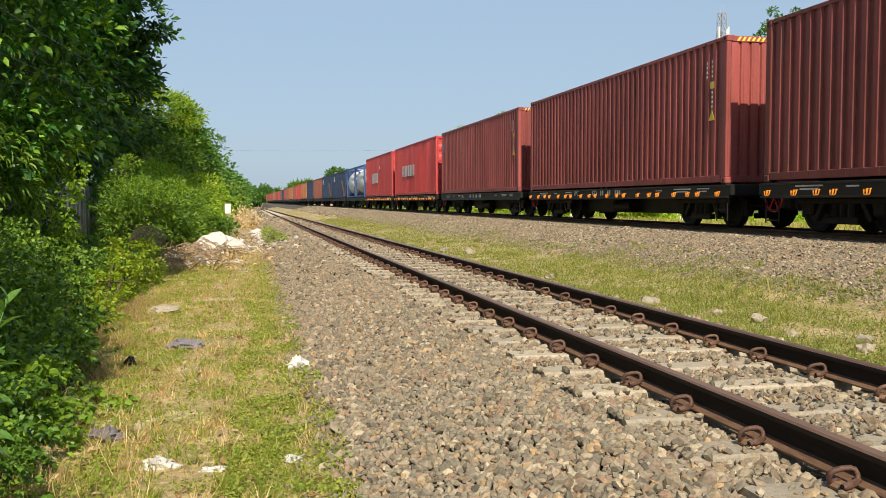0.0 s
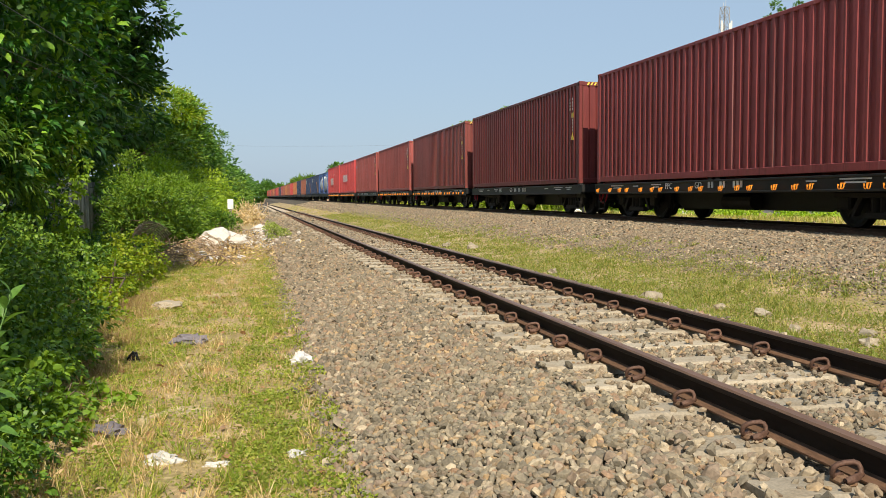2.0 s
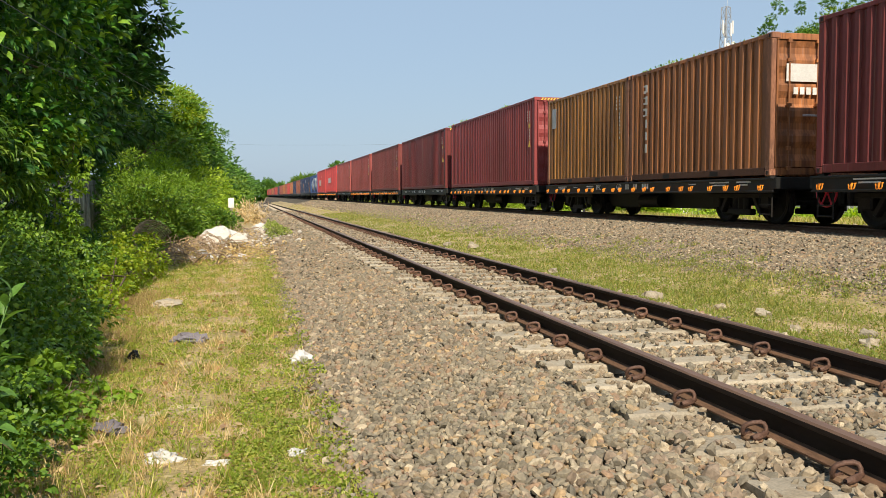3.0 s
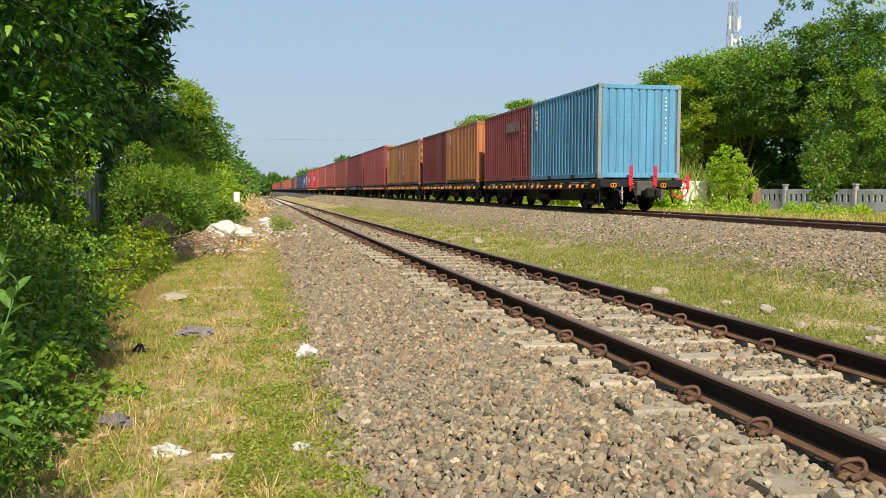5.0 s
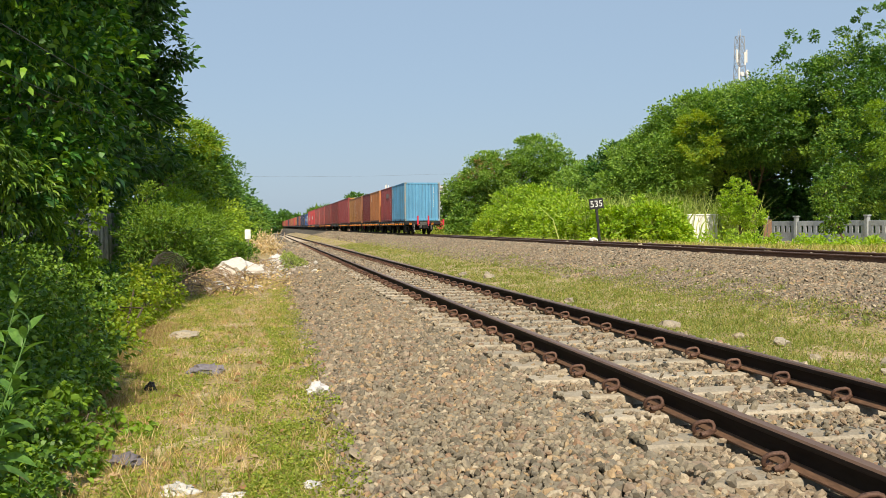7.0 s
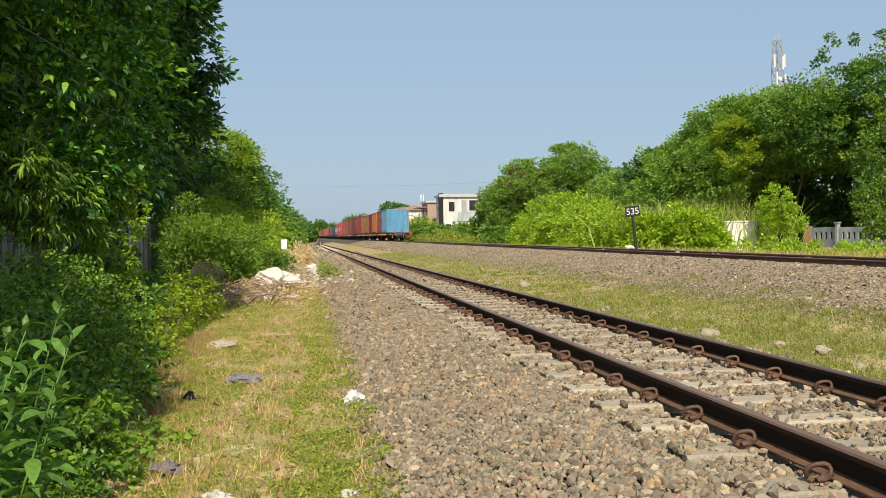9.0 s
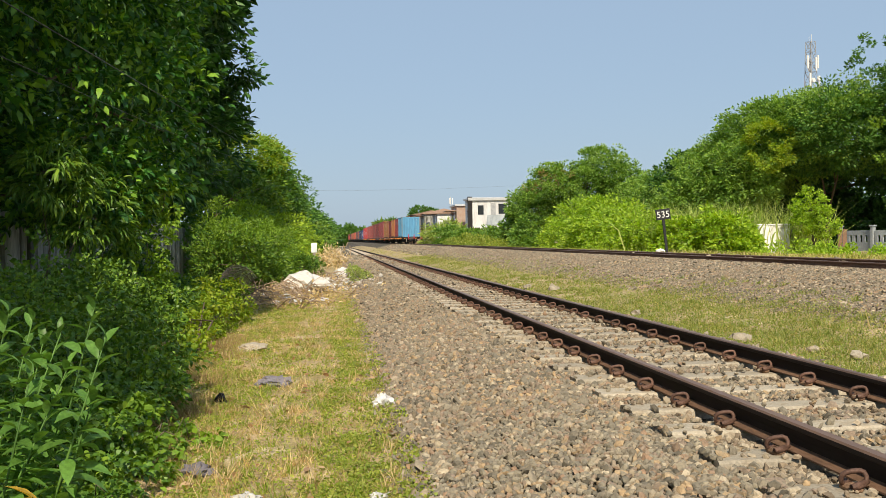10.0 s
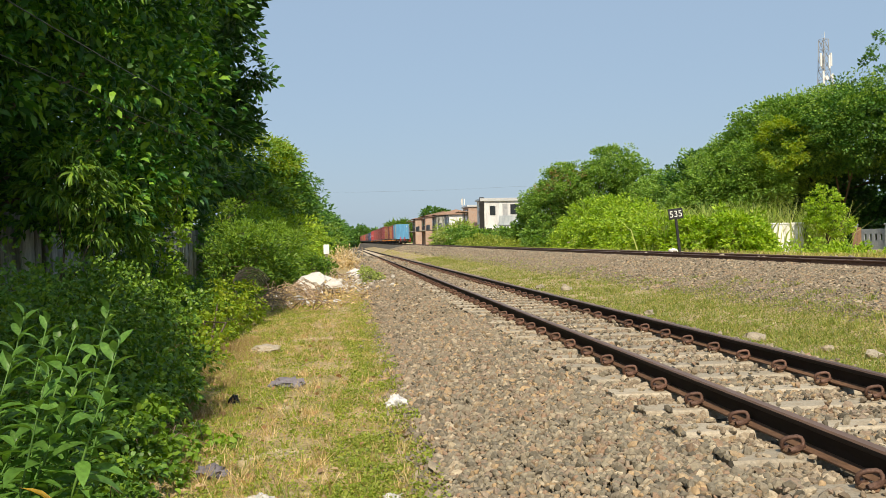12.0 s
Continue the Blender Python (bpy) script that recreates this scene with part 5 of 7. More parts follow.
shrub_band("weedy_shrub", "tangled shrub overgrowing a wall foot", [((-5.3, 11.5, .0), (.9, 1.4, .5)), ((-4.9, 13.6, .0), (.8, 1.3, .42)), ((-5.0, 15, .0), (.6, .9, .4)), ((-5.9, 12.3, .6), (.5, 1.3, .85)), ((-6.1, 15.8, .55), (.4, 1.2, .85))], 1700, 9, .10, .085, LEAF["dark"])
shrub_band("low_shrub", "low bright green shrub in the sun", [((-3.6, .3, -.08), (.40, .42, .26)), ((-3.35, .95, -.18), (.28, .35, .16))], 260, 8, .045, .042, LEAF["bright"], .7)
shrub_band("low_shrub", "low yellow-green shrub by the path", [((-3.7, 6.4, -.1), (.28, .7, .24)), ((-3.9, 8.2, -.04), (.32, .8, .30)), ((-3.95, 10.0, .12), (.36, .9, .52)), ((-3.72, 11.4, .1), (.2, .5, .42))], 700, 8, .05, .05, LEAF["yellowish"], .6)
shrub_band("low_shrub", "leafy shrub beside the rubbish", [((-4.5, 12.2, .1), (.6, 1.0, .42)), ((-4.3, 14.4, .0), (.5, .8, .33))], 320, 9, .07, .065, LEAF["bright"])

shrub_band("dark_shrub", "shaded dark-green shrub against the wall", [((-5.9, 23.6, .9), (.9, 1.3, 1.2)), ((-5.8, 26, 1.1), (.9, 1.5, 1.3)), ((-6.2, 17, -.1), (.3, 2.0, .35))], 800, 9, .14, .12, LEAF["tree"])

# sunlit shrubs along the track
shrub_band("trackside_shrub", "feathery light-green shrub beyond the rubbish heap", [((-5.0, 21.5, .5), (1.2, 1.5, .95)), ((-4.7, 24, .6), (1.3, 1.6, 1.05)), ((-4.1, 22.8, .25), (.8, 1.2, .55))], 1300, 10, .16, .12, LEAF["hedge"], .35)
# brighter leaf colour stands in for sunlight on top of the shrub above
shrub_band("trackside_shrub", "feathery yellow-green leaves painting a shrub's sunlit top", [((-5.0, 22, 1.25), (1.0, 1.3, .5)), ((-4.5, 24, 1.35), (1.0, 1.3, .5)), ((-5.7, 23.4, 1.9), (.55, .8, .6)), ((-3.9, 23.5, .85), (.35, .5, .45)), ((-4.4, 21.3, 1.0), (.3, .4, .4))], 640, 10, .16, .11, LEAF["bright"], .3)
shrub_band("trackside_shrub", "tall light-green shrub along the track", [((-5.2, 28, .9), (1.5, 2.0, 1.4)), ((-4.4, 29, .4), (1.0, 1.5, .8)), ((-5.4, 32, 1.2), (1.5, 2.0, 1.6))], 1300, 10, .18, .15, LEAF["bright"], .35)
shrub_band("trackside_shrub", "light-green thicket along the track", lobes_along(-5.2, 36, -4.8, 60, 7, 1.5, 2.4, 1.7, 1.1), 1500, 10, .24, .2, LEAF["vine"], .35)
shrub_band("trackside_shrub", "distant green thicket along the track", lobes_along(-4.9, 66, -4.0, 130, 9, 1.8, 5, 2.0, 1.4), 1200, 8, .5, .42, LEAF["hedge"], .4)

shrub_band("trackside_shrub", "small green shrub round the marker post", [((-3.4, 28.6, .2), (.6, .9, .62)), ((-3.0, 29.4, .1), (.4, .5, .48))], 300, 10, .12, .12, LEAF["hedge"], .4)

# trees over the wall
A_LOBES = [((-5.6, 9.5, 3.1), (1.55, 2.0, 1.9)), ((-6.0, 8.0, 5.4), (2.0, 2.4, 2.1)), ((-7.6, 6.0, 4.2), (2.2, 2.6, 2.6)), ((-5.3, 10.2, 4.9), (1.3, 1.8, 1.6)), ((-6.6, 7.0, 7.6), (2.4, 3.0, 2.2)), ((-8.4, 3.0, 4.4), (2.2, 2.6, 2.7)), ((-5.5, 9.0, 1.9), (1.0, 1.5, .8))]
tree("broadleaf_tree", "big glossy broadleaf tree overhanging the panel wall", (-7.4, 7.5, -.2), A_LOBES, 3600, 8, .17, .15, LEAF["big"], .1, .12, .42)
tree("creeping_vine", "pale climbing vine hanging before the wall", (-4.7, 8.9, -.2), [((-4.75, 9.0, .9), (.42, .5, .8)), ((-4.65, 9.0, 1.7), (.24, .3, .45)), ((-4.9, 8.6, .4), (.5, .5, .5)), ((-4.4, 8.8, 1.5), (.2, .25, .35))], 480, 8, .07, .07, LEAF["bright"], .02, .05, .5, category="vine")
tree("bamboo_like_shrub", "narrow-leaved shrub leaning out from the wall", (-5.6, 7.4, -.2), [((-5.1, 7.8, 1.5), (.5, .6, .45)), ((-5.3, 7.2, 1.9), (.4, .5, .35)), ((-5.0, 8.2, 1.1), (.4, .5, .35))], 240, 9, .10, .15, LEAF["hedge"], .02, .5, .18, category="shrub")
# leaf rosettes at the twig ends
P, d = clump_points(A_LOBES, 6800, .86)
up = unit(d * .8 + np.array([0, -.15, .25]))
N = 9
a = np.tile(np.arange(N) * 2.4, len(P)) + np.repeat(RNG.uniform(0, 6.3, len(P)), N)
e1 = unit(np.cross(up, [.3, .2, 1.0]))
e2 = np.cross(up, e1)
ring = np.repeat(e1, N, 0) * np.cos(a)[:, None] + np.repeat(e2, N, 0) * np.sin(a)[:, None]
lean = np.tile(np.linspace(.25, 1.15, N), len(P))[:, None]
D = unit(ring * lean + np.repeat(up, N, 0) * .75 + RNG.normal(size=ring.shape) * .16)
part("outer_foliage", leaves_mesh("outer_foliage", np.repeat(P, N, 0) + D * .02, D, RNG.uniform(.085, .14, len(D)), LEAF["big"], .40, .05, .16), bpy.data.objects["broadleaf_tree"], kind="stuff")
B_LOBES = [((-7.6, 26, 4.5), (2.4, 3.5, 3.0)), ((-7.5, 25, 8.5), (2.6, 3.4, 3.2)), ((-8.2, 25, 12.5), (3.0, 3.6, 3.4)), ((-6.7, 27, 10.0), (1.4, 2.2, 2.0)), ((-8.3, 21, 9), (2.8, 4.0, 4.5)), ((-6.6, 28, 6.2), (1.0, 1.2, 1.2))]
tree("dark_tree", "tall dense dark-leaved tree behind the wall", (-8.0, 25, -.2), B_LOBES, 4200, 9, .34, .30, LEAF["dark"], .32, .35, .5, extra=[([((-5.15, 25.8, 6.75), (.5, .7, .6)), ((-5.3, 26, 5.7), (.5, .7, .65)), ((-4.9, 26, 6.2), (.35, .5, .4))], 60, LEAF["dark"], .24)])
C_LOBES = [((-7.2, 42, 2.6), (3.1, 4.0, 2.5)), ((-7.0, 40, 4.5), (2.6, 3.0, 1.75)), ((-5.9, 40, 3.0), (1.5, 2.4, 1.5)), ((-6.2, 46, 3.4), (2.2, 3.4, 2.2)), ((-7.0, 36, 2.6), (2.4, 3.4, 2.2))]
# the sun on this tree's top is painted with yellower, lighter leaves
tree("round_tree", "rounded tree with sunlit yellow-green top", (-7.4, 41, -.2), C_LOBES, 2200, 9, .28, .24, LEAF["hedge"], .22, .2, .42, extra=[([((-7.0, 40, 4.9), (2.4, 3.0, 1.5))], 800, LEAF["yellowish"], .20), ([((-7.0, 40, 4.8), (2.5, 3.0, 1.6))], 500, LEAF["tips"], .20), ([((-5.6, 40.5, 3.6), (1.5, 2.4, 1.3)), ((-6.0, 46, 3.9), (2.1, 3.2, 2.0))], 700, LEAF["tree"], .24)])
tree("round_tree", "rounded green tree further along the track", (-7.2, 60, -.2), [((-7.0, 56, 2.8), (2.8, 4.5, 2.8)), ((-6.6, 63, 2.8), (2.8, 4.5, 2.6)), ((-6.4, 72, 2.4), (2.6, 5, 2.6))], 1500, 9, .36, .34, LEAF["tree"], .2, .2, .42)
tree("round_tree", "olive-green trees far along the track", (-6.6, 95, -.2), [((-6.4, 88, 2.6), (2.6, 7, 2.5)), ((-6.0, 105, 2.6), (2.6, 8, 2.6)), ((-5.6, 128, 2.8), (2.8, 10, 2.9)), ((-5.2, 155, 3), (3, 12, 3.2))], 1300, 8, .6, .55, LEAF["tree"], .2, .2, .45)

tree("shade_tree", "tall dark tree of the same row along the wall", (-7.6, -4, -.2), [((-7.64, -4, 9.4), (1.8, 3, 2.2)), ((-7.94, -.5, 9.6), (1.9, 3, 2.3)), ((-8.84, 2, 11), (2.3, 3, 2.4)), ((-7.94, -2, 12.4), (1.9, 3, 2.4)), ((-8.44, 0, 14.8), (2.2, 3, 2.5)), ((-9.44, -5, 7.5), (2.4, 3, 3)), ((-5.14, -4.6, 5.3), (1.1, 1.5, 1.0)), ((-5.04, -3.4, 6.4), (.75, 1.2, .8)), ((-4.34, -3.9, 6.0), (.34, 1.3, .5)), ((-4.69, -2.9, 6.2), (.55, 2.1, .7)), ((-6.89, 1.2, 9.0), (1.0, 1.7, 1.2))], 2500, 9, .3, .36, LEAF["dark"], .3, .3, .5)
tree("dark_tree", "dark leafy tree standing behind the wall", (-11, 14, -.2), [((-10.4, 14, 3.4), (2.6, 4, 3.0)), ((-11, 10, 4.6), (2.8, 4, 3.4)), ((-9.6, 17, 5.0), (2.4, 3.6, 3.2)), ((-11, 7, 2.6), (2.6, 3, 2.6)), ((-10.6, 13, 8.2), (3, 4.4, 3.2)), ((-10.8, 6, 7.4), (2.8, 4, 3.2))], 1200, 9, .34, .40, LEAF["dark"], .3, .3, .5)

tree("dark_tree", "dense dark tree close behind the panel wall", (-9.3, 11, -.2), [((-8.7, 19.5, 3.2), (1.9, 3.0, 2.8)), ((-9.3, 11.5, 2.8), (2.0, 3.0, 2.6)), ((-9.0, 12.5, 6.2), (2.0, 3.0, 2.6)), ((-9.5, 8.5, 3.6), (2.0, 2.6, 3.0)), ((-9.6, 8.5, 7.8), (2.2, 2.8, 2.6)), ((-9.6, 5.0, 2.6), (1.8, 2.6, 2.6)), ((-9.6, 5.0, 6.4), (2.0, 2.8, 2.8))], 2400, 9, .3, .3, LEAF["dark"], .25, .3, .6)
shrub_band("low_shrub", "low yellow-green leafy weed beside the path", [((-3.38, 2.1, -.05), (.30, .36, .24)), ((-3.55, 1.75, -.08), (.26, .32, .22)), ((-3.08, 2.55, -.23), (.22, .32, .09)), ((-3.15, 1.8, -.2), (.22, .3, .13))], 420, 8, .05, .044, LEAF["bright"], .75)
# big-leaved plant close by
def broad_leaf(material):
    """One long broad leaf along x, folded at the midrib, arching down."""
    g = Geo()
    prof = [(0, .008), (.08, .018), (.22, .105), (.42, .17), (.62, .155), (.80, .10), (.93, .03), (1, .0)]
    vs = []
    for x, w in prof:
        z = .10 * math.sin(x * 2.2) - .22 * x * x
        vs += [(x * .98, -w, z + .35 * w), (x * .98, 0, z), (x * .98, w, z + .35 * w)]
    return g.add(vs, [(i * 3 + j, i * 3 + 3 + j, i * 3 + 4 + j, i * 3 + 1 + j) for i in range(7) for j in range(2)]).mesh("leaf", material, smooth=True, fix=False)


BROAD, YELLOW = broad_leaf(LEAF["pale"]), broad_leaf(LEAF["yellowed"])
plant = thing("broad_leaved_weed", "pale-green upright weed with long broad leaves", "plant")
for i, (tx, ty, tz) in enumerate([(-2.88, -0.36, 0.84), (-2.94, -0.52, 0.76), (-3.16, -0.31, 0.81), (-2.97, -0.69, 0.67), (-2.94, -0.49, 0.55), (-3.11, -0.56, 0.70), (-3.03, -0.40, 0.72), (-2.77, -0.68, 0.76), (-3.12, -0.36, 0.49), (-2.89, -0.52, 0.44), (-3.02, -0.36, 0.36), (-3.12, -0.52, 0.44), (-2.83, -0.57, 0.59), (-3.06, -0.40, 0.79), (-3.23, -0.30, 0.56), (-2.90, -0.59, 0.67), (-3.14, -0.32, 0.28), (-2.92, -0.36, 0.28), (-2.94, -0.66, 0.54), (-3.21, -0.46, 0.75)]):
    b = np.array([tx, ty, tz])
    a = np.array([tx - .22 + random.uniform(-.12, .06), ty + .1, -.27])
    m1 = (a + b) / 2 + [-.03, 0, .05]
    st = part("stem", Geo().tube([a, m1, b], [.005, .004, .002], 5).mesh("stem", LEAF["pale"], smooth=True), plant)
    for k in range(30):
        f = .12 + .88 * (k / 29) ** .75
        p = a + (m1 - a) * 2 * f if f < .5 else m1 + (b - m1) * (2 * f - 1)
        size = (.125 - .055 * (k / 29) ** 3) * random.uniform(.8, 1.2)
        m = Matrix.Translation(p) @ pose(0, 0, 0, 0, 0, math.degrees(2.4 * k + i * 1.3)) @ pose(0, 0, 0, 0, random.uniform(-12, 12) + 22 - 85 * (k / 29) ** 2.4, 0) @ pose(0, 0, 0, random.uniform(-18, 18))
        part("leaf", BROAD, plant, m @ Matrix.Diagonal((size, size, size, 1)))
for px_, py_, pz_, ang in ((-2.93, -1.02, .44, 20), (-2.97, -1.05, .55, 140), (-2.9, -.98, .40, 60)):
    part("leaf", YELLOW, plant, pose(px_, py_, pz_, 0, 35, ang) @ Matrix.Diagonal((.13, .13, .13, 1)), label="yellowed dying leaf")


# ---- rubbish and small things on the left ----
def lumpy(name, size, material, seed, crease=.35, sub=3):
    """A crumpled lump, flattened below."""
    bm = bmesh.new()
    bmesh.ops.create_icosphere(bm, subdivisions=sub, radius=1)
    for v in bm.verts:
        p = v.co.copy()
        k = 1 + crease * noise.fractal(p * 1.7 + Vector((seed, 0, 0)), .8, 2.0, 4)
        k += .22 * crease * noise.cell(p * 4 + Vector((seed, 1, 1)))
        v.co = Vector((p.x * size[0], p.y * size[1], max(p.z, -.35) * size[2])) * k
    me = bpy.data.meshes.new(name)
    bm.to_mesh(me)
    bm.free()
    me.materials.append(M[material])
    return me


def lay(name, label, category, size, material, x, y, seed, crease=.35, rz=0, z=None):
    h = float(ground_z(x, y)) if z is None else z
    return thing(name, label, category, me=lumpy(name, size, material, seed, crease), m=pose(x, y, h + size[2] * .3, 0, 0, rz))


lay("sack", "dirty white sack lying on a rubbish heap", "sack", (.56, .38, .30), "sack", -2.98, 20.2, 1, .3, 10, float(ground_z(-2.95, 20.0)) + .16)
lay("plastic_sheet", "crumpled white plastic sheet on the heap", "litter", (.45, .4, .10), "sack", -1.9, 26.5, 2, .5, 40)
lay("plastic_bag", "crumpled white plastic bag in the heap", "litter", (.3, .25, .24), "litter", -2.0, 31.5, 3, .5)
lay("crumpled_paper", "crumpled white paper at the ballast's edge", "litter", (.075, .06, .06), "litter", -1.79, 3.45, 4, .6)
lay("grey_rag", "grey rag lying flat in the grass", "litter", (.15, .14, .055), "tarp", -2.70, 4.85, 5, .5)
lay("black_bag", "small black plastic bag in dry grass", "litter", (.048, .04, .06), "blackbag", -3.07, 4.0, 6, .5)
lay("plastic_scrap", "white plastic scrap in the grass", "litter", (.07, .05, .035), "litter", -2.57, 1.12, 7, .7)
lay("plastic_scrap", "greyish plastic scrap among weeds", "litter", (.10, .08, .04), "tarp", -2.92, 1.75, 8, .7)
lay("plastic_scrap", "small white plastic scrap on the path", "litter", (.05, .04, .025), "litter", -1.93, 1.05, 9, .6)
lay("plastic_scrap", "small white plastic scrap on the path", "litter", (.06, .03, .015), "litter", -2.30, 1.0, 10, .6)
lay("plastic_scrap", "tiny white plastic scrap among weeds", "litter", (.03, .03, .02), "litter", -3.25, 3.2, 12, .6)
lay("plastic_scrap", "small pale scrap in dry grass", "litter", (.08, .06, .02), "litter", -3.2, 8.0, 13, .6)
lay("flat_stone", "flat grey stone in the dry grass", "stone", (.18, .22, .07), "sleeper", -3.15, 7.6, 14, .3)
for i, (x, y, s) in enumerate([(2.22, 5.95, .12), (2.66, 16.0, .16), (2.35, 3.4, .07), (2.6, 4.3, .08), (2.3, 9.5, .09), (2.5, 4.9, .07), (2.45, 2.6, .08), (2.4, 17.5, .12), (2.75, 3.0, .07)]):
    thing("pale_rock", "pale rough rock in the ditch grass", "rock", "rocks in the ditch", me=lumpy("pale_rock", (s, s * .8, s * .7), "sleeper", 30 + i, .5, 2), m=pose(x, y, float(ground_z(x, y)) + .02, 0, 0, 40 * i))

# heap of branches, rubble and rubbish
heap = thing("rubbish_heap", "heap of dry twigs and rubble beside the track", "rubbish heap", kind="stuff")
g = Geo()
for i in range(280):
    cx, cy = random.gauss(-3.25, .6), random.uniform(13.8, 26)
    L, a, e = random.uniform(.25, .8), random.uniform(0, 6.28), random.uniform(-.1, .45)
    z = float(ground_z(cx, cy)) + abs(random.gauss(.08, .1))
    d = Vector((math.cos(a) * math.cos(e), math.sin(a) * math.cos(e), math.sin(e))) * L
    p = Vector((cx, cy, z))
    g.tube([p, p + d * .5 + Vector((0, 0, random.uniform(-.05, .08))), p + d], random.uniform(.004, .008), 4)
heap.data = None
for i in range(70):
    cx, cy = (random.gauss(-3.45, .55), random.uniform(13.8, 19)) if i % 3 else (random.gauss(-2.6, .35), random.uniform(22, 28))
    z, a, L = float(ground_z(cx, cy)), random.uniform(0, 6.28), random.uniform(.5, 1.1)
    p, d = Vector((cx, cy, z + .05)), Vector((math.cos(a), math.sin(a), 0)) * L
    k = random.uniform(.1, .42)
    g.tube([p, p + d * .25 + Vector((0, 0, k * .8)), p + d * .55 + Vector((0, 0, k)), p + d * .85 + Vector((0, 0, k * .7)), p + d], [.013, .012, .010, .008, .004], 5)
part("twigs", g.mesh("twigs", M["twig"], fix=False), heap, kind="stuff")
hr = np.random.default_rng(5)
n = 340
HP = np.stack([hr.normal(-2.05, .42, n), hr.uniform(20, 30, n), np.zeros(n)], -1)
HP[:, 2] = ground_z(HP[:, 0], HP[:, 1]) + np.abs(hr.normal(0, .08, n))
part("rubble", stones_mesh("rubble", HP, hr.uniform(.02, .075, n), hr, M["rubble"]), heap, kind="stuff")
n = 1500
HP = np.stack([hr.normal(-3.1, .75, n), hr.uniform(14.5, 28, n), np.zeros(n)], -1)
HP[:, 2] = ground_z(HP[:, 0], HP[:, 1]) + np.abs(hr.normal(0, .1, n))
part("dry_leaves", leaves_mesh("dry_leaves", HP, hr.normal(size=(n, 3)), .11, LEAF["dry"], .5, rng=hr), heap, kind="stuff")

SCRAP = [Geo().add([(-a, -b, 0), (a, -b * .6, .02), (a * .7, b, .05), (-a * .8, b * .9, .01), (-a, -b, .012), (a, -b * .6, .032), (a * .7, b, .062), (-a * .8, b * .9, .022)],
                   [(0, 3, 2, 1), (4, 5, 6, 7), (0, 1, 5, 4), (1, 2, 6, 5), (2, 3, 7, 6), (3, 0, 4, 7)]).mesh("scrap", M[m]) for a, b, m in ((.10, .07, "litter"), (.07, .05, "rubble"), (.12, .05, "whitewash"))]
for i in range(70):
    cx, cy = (random.gauss(-2.35, .4), random.uniform(21, 29)) if i % 3 else (random.gauss(-3.4, .4), random.uniform(14.5, 19))
    part("scrap", SCRAP[i % 3], heap, pose(cx, cy, float(ground_z(cx, cy)) + abs(random.gauss(.06, .06)), random.gauss(0, 25), random.gauss(0, 25), random.uniform(0, 360)))
shrub_band("yellow_weed", "yellow-green weed growing in rubble by the ballast", [((-1.62, 23.6, .1), (.26, .35, .3)), ((-1.25, 24.2, .0), (.22, .3, .2))], 170, 9, .07, .07, LEAF["reed"], .4)

# broken basket
bk = thing("broken_basket", "broken round cane basket lying on its side", "basket", m=pose(-4.25, 15.6, .12, 70, 0, 30))
for k in range(9):
    r = .30 + .015 * k
    part("hoop", Geo().tube([(r * math.cos(radians(a)), r * math.sin(radians(a)), .055 * k - .2) for a in range(20, 321, 20)], .011, 5).mesh("hoop", M["bamboo"]), bk)
for k in range(15):
    a = radians(20 + 21 * k)
    part("stave", Geo().tube([(.30 * math.cos(a), .30 * math.sin(a), -.22), (.43 * math.cos(a), .43 * math.sin(a), .26)], .012, 5).mesh("stave", M["bamboo"]), bk)

# trackside marker, heap of dry branches, pole and cables
mk = thing("marker_post", "white-painted trackside marker board on a post", "marker post", m=pose(-2.98, 30, float(ground_z(-2.98, 30))))
part("post", Geo().box(-.05, .05, -.05, .05, -.2, 1.0, .01).mesh("post", M["sleeper"]), mk)
part("board", Geo().box(-.105, .105, -.075, -.052, .96, 1.32, .01).mesh("board", M["whitewash"]), mk, label="white painted board")
st = thing("dry_branch_heap", "tall heap of dry yellow cut branches", "branch heap", kind="stuff")
g = Geo()
hb = np.random.default_rng(9)
for i in range(150):
    p = Vector((hb.normal(-2.5, .45), 50 + hb.normal(0, 1.2), hb.uniform(-.1, .45)))
    d = Vector(unit(hb.normal(size=3) * [1, .8, .9] + [0, 0, .3])) * hb.uniform(.3, .85)
    g.tube([p, p + d * .5 + Vector((0, 0, .06)), p + d], .022, 4)
part("branches", g.mesh("branches", M["straw"], fix=False), st, kind="stuff")
P, d = clump_points([((-2.5, 50, .3), (.55, 1.4, .5)), ((-2.9, 47, .1), (.55, 1.2, .4)), ((-1.9, 52, .15), (.4, 1.2, .4)), ((-2.2, 42, .0), (.5, 1.6, .25))], 260, .3, hb)
B, D = sprays(P, d, 6, .14, .2, hb)
part("dry_leaves", leaves_mesh("dry_leaves", B, D, hb.uniform(.08, .22, len(B)), LEAF["dry"], .4, rng=hb), st, kind="stuff")
pole = thing("utility_pole", "old grey utility pole behind the trees", "pole", m=pose(-6.5, 60, -.2))
part("shaft", Geo().tube([(0, 0, 0), (0, 0, 8.6)], [.15, .10], 12).mesh("shaft", M["bark"], smooth=True), pole)
part("crossarm", Geo().box(-.5, .5, -.05, .05, 7.2, 7.3, .01).mesh("crossarm", M["galv"]), pole)


def cable(name, a, b, sag, r):
    a, b = Vector(a), Vector(b)
    pts = [a.lerp(b, i / 24) - Vector((0, 0, sag * 4 * (i / 24) * (1 - i / 24))) for i in range(25)]
    return thing(name, "thin grey overhead cable along the trees", "cable", "overhead cables", me=Geo().tube(pts, r, 5).mesh(name, M["cable"], smooth=True))


